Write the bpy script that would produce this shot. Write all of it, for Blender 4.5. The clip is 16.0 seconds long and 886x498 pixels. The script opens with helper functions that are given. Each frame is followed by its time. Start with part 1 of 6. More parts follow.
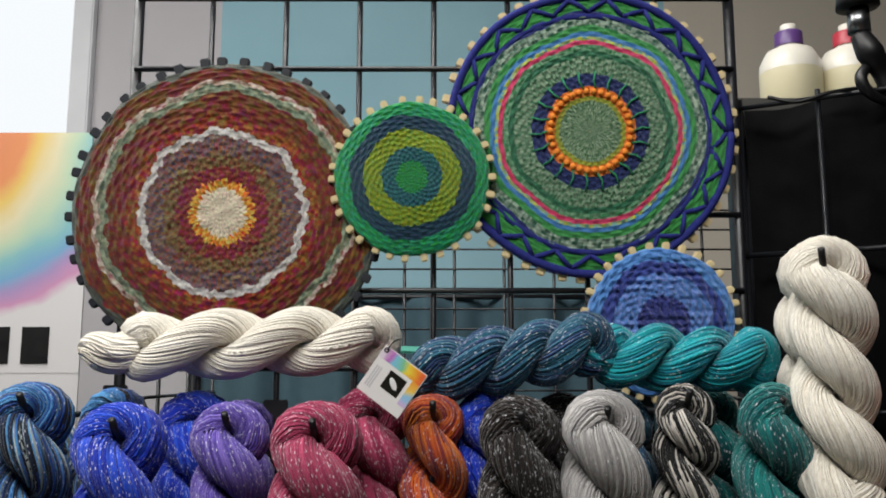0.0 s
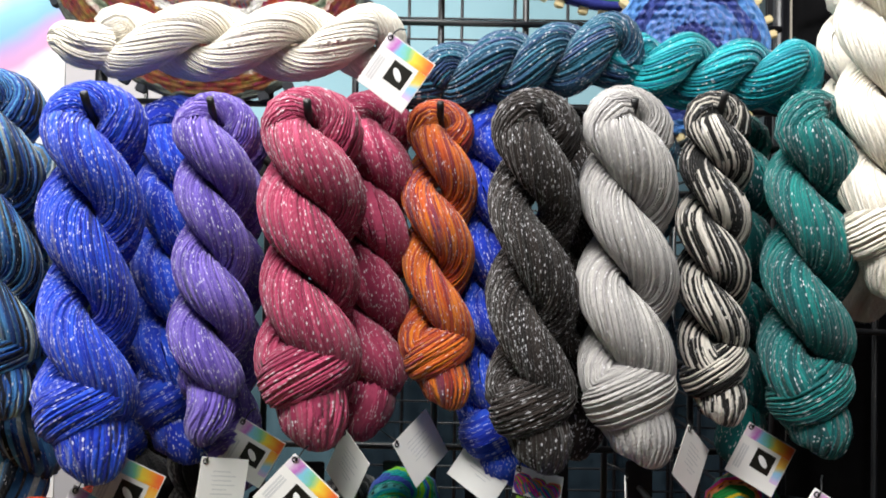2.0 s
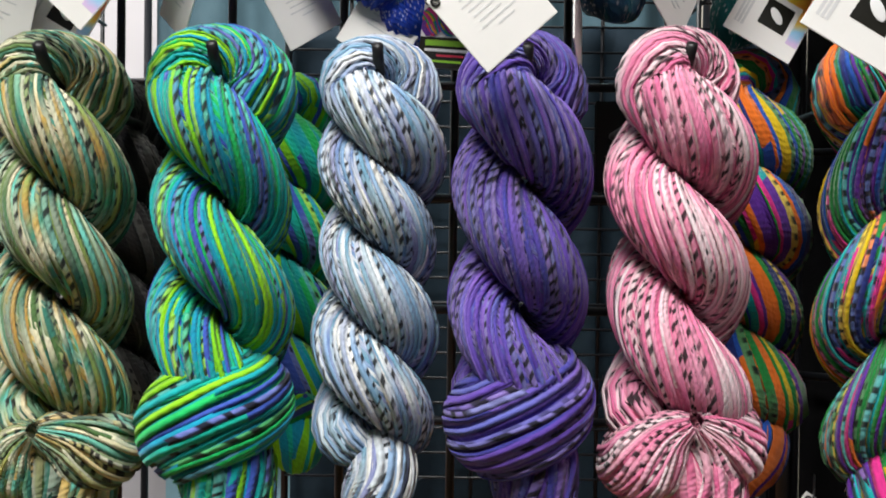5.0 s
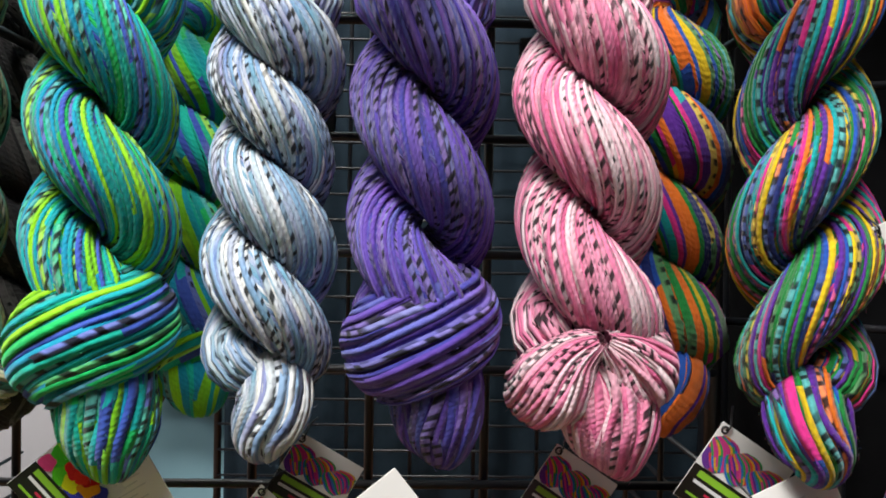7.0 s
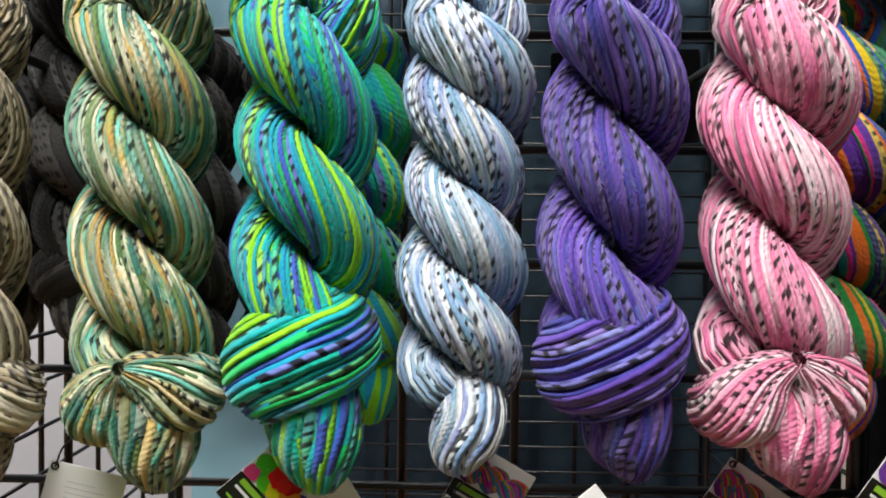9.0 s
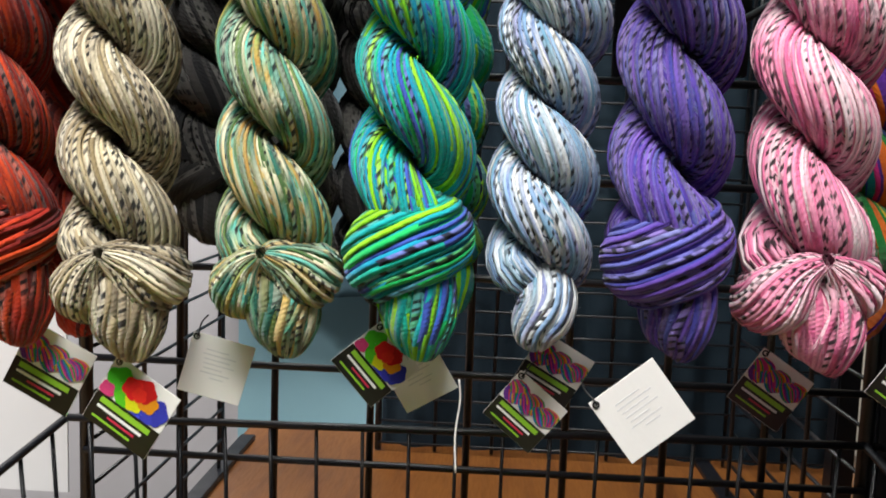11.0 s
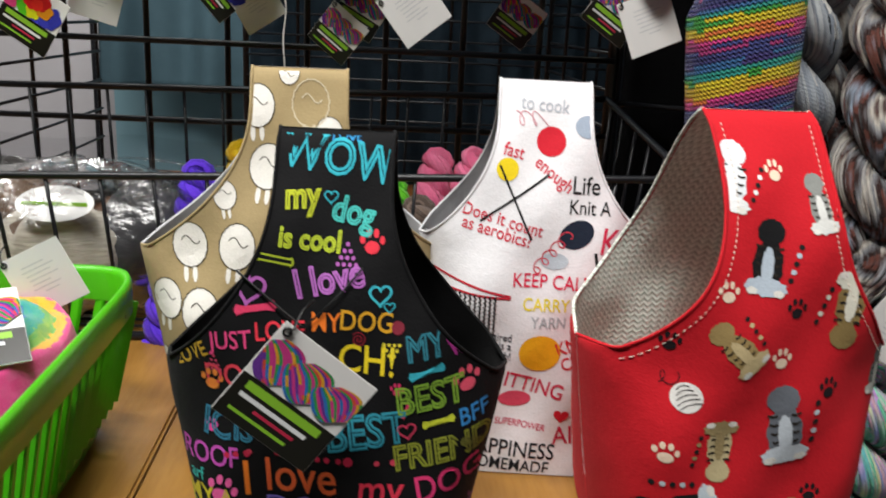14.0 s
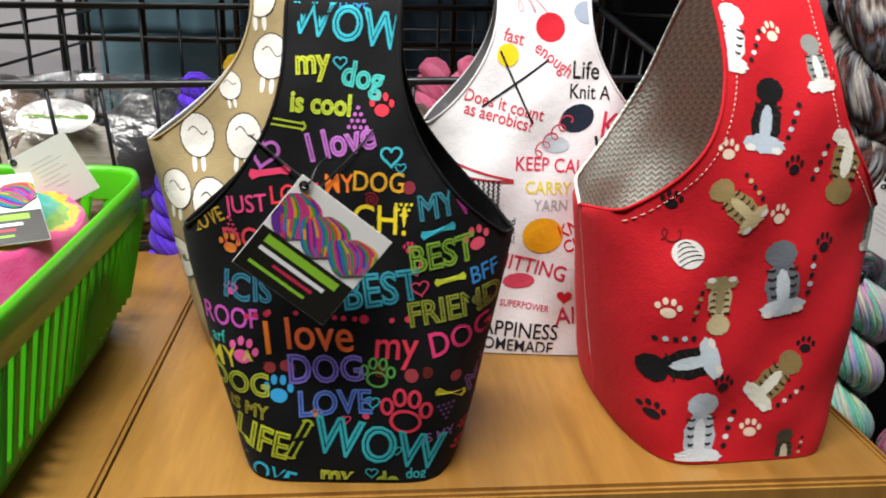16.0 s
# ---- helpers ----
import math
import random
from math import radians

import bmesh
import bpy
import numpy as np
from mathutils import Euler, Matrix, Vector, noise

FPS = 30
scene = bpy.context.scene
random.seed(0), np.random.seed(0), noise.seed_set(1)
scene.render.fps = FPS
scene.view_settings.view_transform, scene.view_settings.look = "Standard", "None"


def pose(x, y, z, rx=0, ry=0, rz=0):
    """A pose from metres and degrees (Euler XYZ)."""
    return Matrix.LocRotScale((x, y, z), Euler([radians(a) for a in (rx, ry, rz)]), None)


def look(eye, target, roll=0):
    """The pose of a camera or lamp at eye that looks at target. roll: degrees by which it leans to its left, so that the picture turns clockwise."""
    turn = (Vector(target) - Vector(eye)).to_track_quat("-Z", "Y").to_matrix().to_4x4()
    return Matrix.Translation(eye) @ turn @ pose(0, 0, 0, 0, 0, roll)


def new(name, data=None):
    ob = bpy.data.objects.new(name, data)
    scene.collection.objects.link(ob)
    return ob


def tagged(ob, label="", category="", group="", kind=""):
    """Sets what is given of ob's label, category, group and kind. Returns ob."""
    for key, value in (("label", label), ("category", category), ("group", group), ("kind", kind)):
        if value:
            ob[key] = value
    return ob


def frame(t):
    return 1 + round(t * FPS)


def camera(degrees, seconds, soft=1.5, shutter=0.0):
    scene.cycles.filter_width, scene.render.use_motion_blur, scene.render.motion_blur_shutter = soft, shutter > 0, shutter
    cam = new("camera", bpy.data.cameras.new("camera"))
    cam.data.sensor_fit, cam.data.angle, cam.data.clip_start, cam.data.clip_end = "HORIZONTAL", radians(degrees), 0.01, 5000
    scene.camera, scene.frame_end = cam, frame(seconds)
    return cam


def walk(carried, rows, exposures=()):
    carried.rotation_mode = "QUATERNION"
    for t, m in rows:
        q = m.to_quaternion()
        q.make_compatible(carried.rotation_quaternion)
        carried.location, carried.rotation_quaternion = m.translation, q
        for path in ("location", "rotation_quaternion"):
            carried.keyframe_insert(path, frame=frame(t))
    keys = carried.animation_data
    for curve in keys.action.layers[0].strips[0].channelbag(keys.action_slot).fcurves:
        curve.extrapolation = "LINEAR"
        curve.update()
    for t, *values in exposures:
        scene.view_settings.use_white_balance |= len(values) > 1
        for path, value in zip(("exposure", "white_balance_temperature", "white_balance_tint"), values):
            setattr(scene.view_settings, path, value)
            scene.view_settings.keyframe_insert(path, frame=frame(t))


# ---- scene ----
cam = camera(54.8, 16.0, soft=1.8, shutter=0.25)
METRES, EYE, TILT, LEAN, TURN = 1.1, 1.58, 8.3, 0.0, 0.0
ROWS = [
    (0.0, 0.0, 0.0, 0.0, 0.0, 0.0, -0.0),
    (0.5, -0.0012, 0.0094, -0.0371, 0.08, -0.28, -0.11),
    (1.0, -0.0042, 0.0257, -0.0702, 0.27, -2.86, -0.34),
    (1.5, -0.0095, 0.04, -0.1065, 0.15, -6.31, -0.9),
    (2.0, -0.0042, 0.0491, -0.1353, 0.1, -7.05, -1.06),
    (2.5, -0.0005, 0.0681, -0.1736, 0.13, -7.86, -1.26),
    (3.0, 0.0028, 0.0762, -0.218, 0.12, -7.94, -1.86),
    (3.5, 0.0038, 0.1001, -0.2609, -0.1, -7.98, -2.07),
    (4.0, 0.0152, 0.1316, -0.3154, 0.06, -8.28, -2.02),
    (4.5, 0.0388, 0.1591, -0.3557, 0.22, -9.1, -1.48),
    (5.0, 0.0598, 0.1793, -0.3939, 0.66, -9.23, -0.69),
    (7.5, 0.0868, 0.1936, -0.432, -2.02, -9.1, -1.26),
    (8.0, 0.0647, 0.1937, -0.4268, -1.54, -8.85, -1.01),
    (8.5, 0.0448, 0.189, -0.4189, -0.08, -10.01, -0.49),
    (9.0, 0.0271, 0.1847, -0.4156, 1.37, -10.21, -0.48),
    (11.5, 0.0001, 0.071, -0.4213, 3.48, -14.88, -1.57),
    (12.0, 0.0155, 0.0179, -0.4393, 0.85, -14.75, -2.59),
    (12.5, 0.0265, -0.0191, -0.4602, -1.4, -18.08, -2.99),
    (13.0, 0.0276, -0.0432, -0.4809, -2.03, -20.66, -2.89),
    (13.5, 0.0282, -0.0715, -0.4955, -2.31, -22.14, -3.3),
    (14.0, 0.0524, -0.0956, -0.5081, -3.83, -23.49, -3.35),
    (14.5, 0.0742, -0.1156, -0.5143, -4.8, -24.43, -3.63),
    (15.0, 0.082, -0.1244, -0.5275, -5.19, -25.09, -2.5),
    (15.5, 0.0725, -0.125, -0.5397, -5.1, -25.26, -2.17),
    (16.0, 0.0446, -0.1193, -0.5371, -5.0, -26.55, -2.33),
]
walk(cam, [(t, pose(0, 0, EYE, TILT, LEAN, TURN) @ pose(METRES * x, METRES * y, METRES * z, 90 + pitch, roll, yaw)) for t, x, y, z, yaw, pitch, roll in ROWS],
     exposures=[(0.0, -0.68), (0.8, -0.60), (1.5, 0.10), (2.2, 0.5), (3.5, 0.6), (5.0, 0.60), (7.5, 0.88), (9.0, 0.90), (11.5, 0.92), (12.0, 0.68), (12.5, 0.27), (13.0, 0.20), (14.5, 0.22), (16.0, 0.5)])

# ---------------------------------------------------------------- world and light
world = bpy.data.worlds.new("hall_air")
scene.world = world
world.use_nodes = True
world.node_tree.nodes["Background"].inputs["Color"].default_value = (0.80, 0.88, 1.0, 1)
world.node_tree.nodes["Background"].inputs["Strength"].default_value = 0.012


def area_lamp(name, at, target, sx, sy, watts, colour):
    d = bpy.data.lights.new(name, "AREA")
    d.shape, d.size, d.size_y, d.energy, d.color = "RECTANGLE", sx, sy, watts, colour
    ob = new(name, d)
    ob.matrix_world = look(at, target)
    return ob


area_lamp("ceiling_tube_front", (-0.30, -0.40, 2.86), (0.05, 0.15, 0.0), 1.5, 0.45, 60, (1.0, 0.985, 0.955))
# unseen lamp, added to brighten the banner and the wall behind the rack
area_lamp("ceiling_tube_back", (-0.85, 0.85, 2.86), (-0.65, 1.9, 1.0), 2.0, 0.4, 47, (1.0, 0.985, 0.955))

# ---------------------------------------------------------------- materials
def srgb(h):
    v = [int(h[i:i + 2], 16) / 255 for i in (0, 2, 4)]
    return tuple(c / 12.92 if c <= 0.04045 else ((c + 0.055) / 1.055) ** 2.4 for c in v) + (1.0,)


class Nodes:
    """Short ways to write a node tree."""

    def __init__(self, name):
        self.m = bpy.data.materials.new(name)
        self.m.use_nodes = True
        self.t = self.m.node_tree
        self.p = self.t.nodes["Principled BSDF"]

    def n(self, kind, **settings):
        nd = self.t.nodes.new(kind)
        for k, v in settings.items():
            setattr(nd, k, v)
        return nd

    def put(self, socket, value):
        if isinstance(value, bpy.types.NodeSocket):
            self.t.links.new(value, socket)
        else:
            socket.default_value = value

    def math(self, op, a, b=0.0, c=0.0):
        nd = self.n("ShaderNodeMath", operation=op)
        for i, v in enumerate((a, b, c)):
            self.put(nd.inputs[i], v)
        return nd.outputs[0]

    def vec(self, x, y, z=0.0):
        nd = self.n("ShaderNodeCombineXYZ")
        for i, v in enumerate((x, y, z)):
            self.put(nd.inputs[i], v)
        return nd.outputs[0]

    def noise(self, vector, scale, detail=2.0, rough=0.5):
        nd = self.n("ShaderNodeTexNoise")
        if vector is not None:
            self.put(nd.inputs["Vector"], vector)
        nd.inputs["Scale"].default_value, nd.inputs["Detail"].default_value = scale, detail
        nd.inputs["Roughness"].default_value = rough
        return nd.outputs[0]

    def ramp(self, f, stops, mode="LINEAR"):
        nd = self.n("ShaderNodeValToRGB")
        nd.color_ramp.interpolation = mode
        el = nd.color_ramp.elements
        while len(el) < len(stops):
            el.new(0.5)
        for e, (at, col) in zip(el, stops):
            e.position, e.color = at, col
        self.put(nd.inputs[0], f)
        return nd.outputs[0]

    def span(self, f, a, b, c=0.0, d=1.0):
        nd = self.n("ShaderNodeMapRange")
        for i, v in enumerate((f, a, b, c, d)):
            self.put(nd.inputs[i], v)
        return nd.outputs[0]

    def mix(self, f, a, b, blend="MIX"):
        nd = self.n("ShaderNodeMix", data_type="RGBA", blend_type=blend)
        self.put(nd.inputs[0], f), self.put(nd.inputs[6], a), self.put(nd.inputs[7], b)
        return nd.outputs[2]

    def bump(self, h, strength, distance=0.001):
        nd = self.n("ShaderNodeBump")
        nd.inputs["Strength"].default_value, nd.inputs["Distance"].default_value = strength, distance
        self.put(nd.inputs["Height"], h)
        self.t.links.new(nd.outputs[0], self.p.inputs["Normal"])

    def set(self, **kw):
        for k, v in kw.items():
            self.put(self.p.inputs[k.replace("_", " ")], v)
        return self.m

    def uv(self):
        s = self.n("ShaderNodeSeparateXYZ")
        self.t.links.new(self.n("ShaderNodeUVMap").outputs[0], s.inputs[0])
        return s.outputs[0], s.outputs[1]

    def obj(self):
        return self.n("ShaderNodeTexCoord").outputs["Object"]


def plain(name, hexcol, rough=0.6, metal=0.0, vary=0.12, scale=40.0, bump=0.15, alt=None, coat=0.0, spec=0.5):
    """A painted, plastic, paper or cloth surface with grain and faint stains."""
    k = Nodes(name)
    o = k.obj()
    big, fine = k.noise(o, scale, 4.0), k.noise(o, scale * 9, 2.0)
    c = srgb(hexcol)
    dark = alt and srgb(alt) or tuple(v * (1 - 2 * vary) for v in c[:3]) + (1,)
    col = k.mix(k.span(big, 0.35, 0.7), c, k.mix(0.5, c, dark))
    col = k.mix(k.span(fine, 0.55, 0.8, 0, vary * 2), col, dark)
    k.bump(fine, bump, 0.0006)
    return k.set(Base_Color=col, Metallic=metal, Coat_Weight=coat, Specular_IOR_Level=spec, Roughness=k.span(big, 0.3, 0.7, rough * 0.85, min(1, rough * 1.12)))


def yarn(name, cols, freq=14.0, sparkle=0.0, zebra=0.0, soft=1.0, wild=0.75, tick="0b0b10", shade_by=0.30, sub=1):
    """Hand-dyed yarn: u counts the strands, v is metres along them. cols: hex colours in even steps."""
    k = Nodes(name)
    u, v = k.uv()
    u = k.math("MULTIPLY", u, float(sub))
    strand = k.math("FLOOR", u)
    pick = k.n("ShaderNodeTexWhiteNoise", noise_dimensions="1D")
    k.put(pick.inputs["W"], k.math("ADD", strand, 0.37))
    drift = k.noise(k.vec(k.math("MULTIPLY", strand, 0.06), k.math("MULTIPLY", v, freq)), 1.0, 1.0)
    f = k.math("FRACT", k.math("ADD", k.math("MULTIPLY", pick.outputs[0], wild), k.math("MULTIPLY", drift, 2.2)))
    n = len(cols)
    col = k.ramp(f, [((i + 0.5) / n, srgb(c)) for i, c in enumerate(cols)], "LINEAR" if soft > 0.5 else "CONSTANT")
    shade = k.n("ShaderNodeTexWhiteNoise", noise_dimensions="1D")
    k.put(shade.inputs["W"], strand)
    col = k.mix(k.math("MULTIPLY", shade.outputs[0], shade_by), col, k.mix(1.0, col, (0.58, 0.56, 0.62, 1), "MULTIPLY"))
    gap = k.math("ABSOLUTE", k.math("SUBTRACT", k.math("FRACT", u), 0.5))
    rough = 0.85
    if zebra:
        jit = k.noise(k.vec(k.math("MULTIPLY", strand, 3.1), k.math("MULTIPLY", v, 60.0), 1.3), 1.0, 1.0)
        ph = k.math("FRACT", k.math("ADD", k.math("ADD", k.math("MULTIPLY", v, 205.0), k.math("MULTIPLY", jit, 2.4)), k.math("ADD", k.math("MULTIPLY", u, 0.55), k.math("MULTIPLY", pick.outputs[0], 7.0))))
        on = k.span(k.math("ABSOLUTE", k.math("SUBTRACT", ph, 0.5)), 0.15, 0.26, 1.0, 0.0)
        on = k.math("MULTIPLY", on, k.span(gap, 0.16, 0.36, 1.0, 0.0))
        on = k.math("MULTIPLY", on, k.span(jit, 0.30, 0.42))
        band = k.noise(k.vec(k.math("MULTIPLY", strand, 0.75), k.math("MULTIPLY", v, 3.5), 3.7), 1.0, 1.0)
        marled = k.span(band, 0.645 - 0.15 * zebra, 0.66 - 0.15 * zebra)
        col = k.mix(k.math("MULTIPLY", marled, 0.12), col, srgb("dcd8ce"))
        col = k.mix(k.math("MULTIPLY", k.math("MULTIPLY", on, marled), 0.95), col, srgb(tick))
    if sparkle:
        cell = k.n("ShaderNodeTexWhiteNoise", noise_dimensions="2D")
        a, b = k.math("MULTIPLY", u, 5.0), k.math("MULTIPLY", v, 620.0)
        k.put(cell.inputs["Vector"], k.vec(k.math("FLOOR", a), k.math("FLOOR", b)))
        on = k.span(cell.outputs[0], 1.0 - sparkle * 2.4, 1.0 - sparkle * 1.2)
        da, db = k.math("MULTIPLY", k.math("SUBTRACT", k.math("FRACT", a), 0.5), 1.6), k.math("SUBTRACT", k.math("FRACT", b), 0.5)
        spot = k.math("ADD", k.math("MULTIPLY", da, da), k.math("MULTIPLY", db, db))
        on = k.math("MULTIPLY", on, k.span(spot, 0.06, 0.28, 1.0, 0.0))
        # glints are painted as pale dashes in the colour, and made smoother
        col = k.mix(on, col, k.mix(0.74, col, (0.92, 0.92, 0.97, 1)))
        rough = k.span(on, 0, 1, 0.8, 0.3)
    fibre = k.noise(k.vec(k.math("MULTIPLY", u, 7.0), k.math("MULTIPLY", v, 420.0), 4.4), 1.0, 3.0)
    col = k.mix(k.span(fibre, 0.40, 0.68, 0.0, 0.42), col, k.mix(1.0, col, (0.50, 0.48, 0.52, 1), "MULTIPLY"))
    ply = k.math("MULTIPLY", k.math("SINE", k.math("ADD", k.math("MULTIPLY", v, 2600.0), k.math("MULTIPLY", u, 9.0))), 2.6)
    ply = k.math("ADD", ply, k.span(gap, 0.1, 0.5, 9.0 if sub > 1 else 6.0, 0.0))
    k.bump(k.math("ADD", k.math("MULTIPLY", ply, 0.07), k.noise(k.vec(k.math("MULTIPLY", u, 6.0), k.math("MULTIPLY", v, 900.0)), 1.0, 3.0)), 0.75, 0.0006)
    return k.set(Base_Color=col, Roughness=rough, Sheen_Weight=0.16, Sheen_Roughness=0.5, Specular_IOR_Level=0.2)


BLACK_WIRE = plain("black_wire", "14151a", 0.38, 0.0, 0.2, 60, 0.2)
PEG = plain("black_peg", "0b0b0d", 0.45, 0, 0.2, 80, 0.15)
PAPER = plain("tag_paper", "e9e7e4", 0.55, 0, 0.04, 30, 0.1)
INK = plain("grey_ink", "cfcfd0", 0.7, 0, 0.1, 60, 0.05)
DARK_CARD = plain("dark_card", "17160f", 0.4, 0, 0.15, 60, 0.1)

# ---------------------------------------------------------------- building kit
def part(name, bm, material, parent, label=""):
    me = bpy.data.meshes.new(name)
    bm.to_mesh(me)
    bm.free()
    return link(name, me, material, parent, label)


def link(name, me, material, parent=None, label=""):
    if material:
        me.materials.append(material)
    ob = new(name, me)
    if parent:
        ob.parent = parent
    if label:
        ob["label"] = label
    return ob


def thing(name, m, label, category, group="", kind=""):
    ob = new(name)
    ob.empty_display_size = 0.02
    ob.matrix_world = m
    return tagged(ob, label, category, group, kind)


def grid_mesh(name, P, uv=None, closed_u=False, smooth=True):
    """A sheet of quads from an array (rows, columns, 3); uv (rows, columns + closed, 2)."""
    nv, nu = P.shape[:2]
    me = bpy.data.meshes.new(name)
    cols = nu if closed_u else nu - 1
    i, j = np.meshgrid(np.arange(nv - 1), np.arange(cols), indexing="ij")
    j2 = (j + 1) % nu
    q = np.stack([i * nu + j, i * nu + j2, (i + 1) * nu + j2, (i + 1) * nu + j], -1).reshape(-1, 4)
    me.vertices.add(nv * nu)
    me.vertices.foreach_set("co", P.reshape(-1).astype(np.float32))
    me.loops.add(q.size)
    me.loops.foreach_set("vertex_index", q.reshape(-1).astype(np.int32))
    me.polygons.add(len(q))
    me.polygons.foreach_set("loop_start", np.arange(0, q.size, 4, dtype=np.int32))
    me.polygons.foreach_set("use_smooth", np.full(len(q), smooth))
    if uv is not None:
        lay = me.uv_layers.new(name="UVMap")
        a = np.stack([uv[i, j], uv[i, j + 1], uv[i + 1, j + 1], uv[i + 1, j]], 2).reshape(-1)
        lay.data.foreach_set("uv", a.astype(np.float32))
    me.update(calc_edges=True)
    me.validate()
    return me


def smooth_line(pts, n):
    """n points on a smooth curve through pts, evenly apart."""
    pts = np.array(pts, float)
    k = len(pts)
    ext = np.vstack([2 * pts[0] - pts[1], pts, 2 * pts[-1] - pts[-2]])
    out = []
    for s in np.linspace(0, k - 1, max(n * 3, 40)):
        i = min(int(s), k - 2)
        f = s - i
        a, b, c, d = ext[i:i + 4]
        out.append(0.5 * (2 * b + (c - a) * f + (2 * a - 5 * b + 4 * c - d) * f * f + (3 * b - a - 3 * c + d) * f ** 3))
    out = np.array(out)
    ln = np.concatenate([[0], np.cumsum(np.linalg.norm(np.diff(out, axis=0), axis=1))])
    want = np.linspace(0, ln[-1], n)
    return np.stack([np.interp(want, ln, out[:, c]) for c in range(out.shape[1])], 1)


def frames(P):
    """Tangents and a pair of steady normals along a line."""
    T = np.gradient(P, axis=0)
    T /= np.linalg.norm(T, axis=1)[:, None] + 1e-12
    N = np.zeros_like(P)
    ref = np.array([0, -1.0, 0]) if abs(T[0][1]) < 0.9 else np.array([1.0, 0, 0])
    for i, t in enumerate(T):
        ref = ref - t * ref.dot(t)
        ref /= np.linalg.norm(ref) + 1e-12
        N[i] = ref
    return T, N, np.cross(T, N)


def tube_mesh(name, blocks):
    """One smooth mesh: strands bound to the core that they lie on. blocks, strands then core: pairs of V (tubes, rings, sides, 3) and uv (tubes, rings, sides + 1, 2)."""
    co, quads, uvs, base = [], [], [], 0
    for V, uv in blocks:
        m, n, k = V.shape[:3]
        t, i, j = np.meshgrid(np.arange(m), np.arange(n - 1), np.arange(k), indexing="ij")
        at = lambda r, c: base + (t * n + r) * k + c % k
        quads.append(np.stack([at(i, j), at(i, j + 1), at(i + 1, j + 1), at(i + 1, j)], -1).reshape(-1, 4))
        uvs.append(np.stack([uv[t, i, j], uv[t, i, j + 1], uv[t, i + 1, j + 1], uv[t, i + 1, j]], 3).reshape(-1))
        co.append(V.reshape(-1, 3))
        base += m * n * k
    co, q = np.concatenate(co), np.concatenate(quads)
    m, n, k = blocks[0][0].shape[:3]
    heart = m * n * k + (n - 1) * blocks[1][0].shape[2]
    ends = [(i * n + n - 1) * k for i in range(m)]
    q = np.concatenate([q, [(a, a + 1, heart + 1, heart) for a in ends]])
    uvs.append(np.zeros(m * 8))
    me = bpy.data.meshes.new(name)
    me.vertices.add(len(co))
    me.vertices.foreach_set("co", co.reshape(-1).astype(np.float32))
    me.loops.add(q.size)
    me.loops.foreach_set("vertex_index", q.reshape(-1).astype(np.int32))
    me.polygons.add(len(q))
    me.polygons.foreach_set("loop_start", np.arange(0, q.size, 4, dtype=np.int32))
    me.polygons.foreach_set("use_smooth", np.full(len(q), True))
    me.uv_layers.new(name="UVMap").data.foreach_set("uv", np.concatenate(uvs).astype(np.float32))
    me.update(calc_edges=True)
    return me


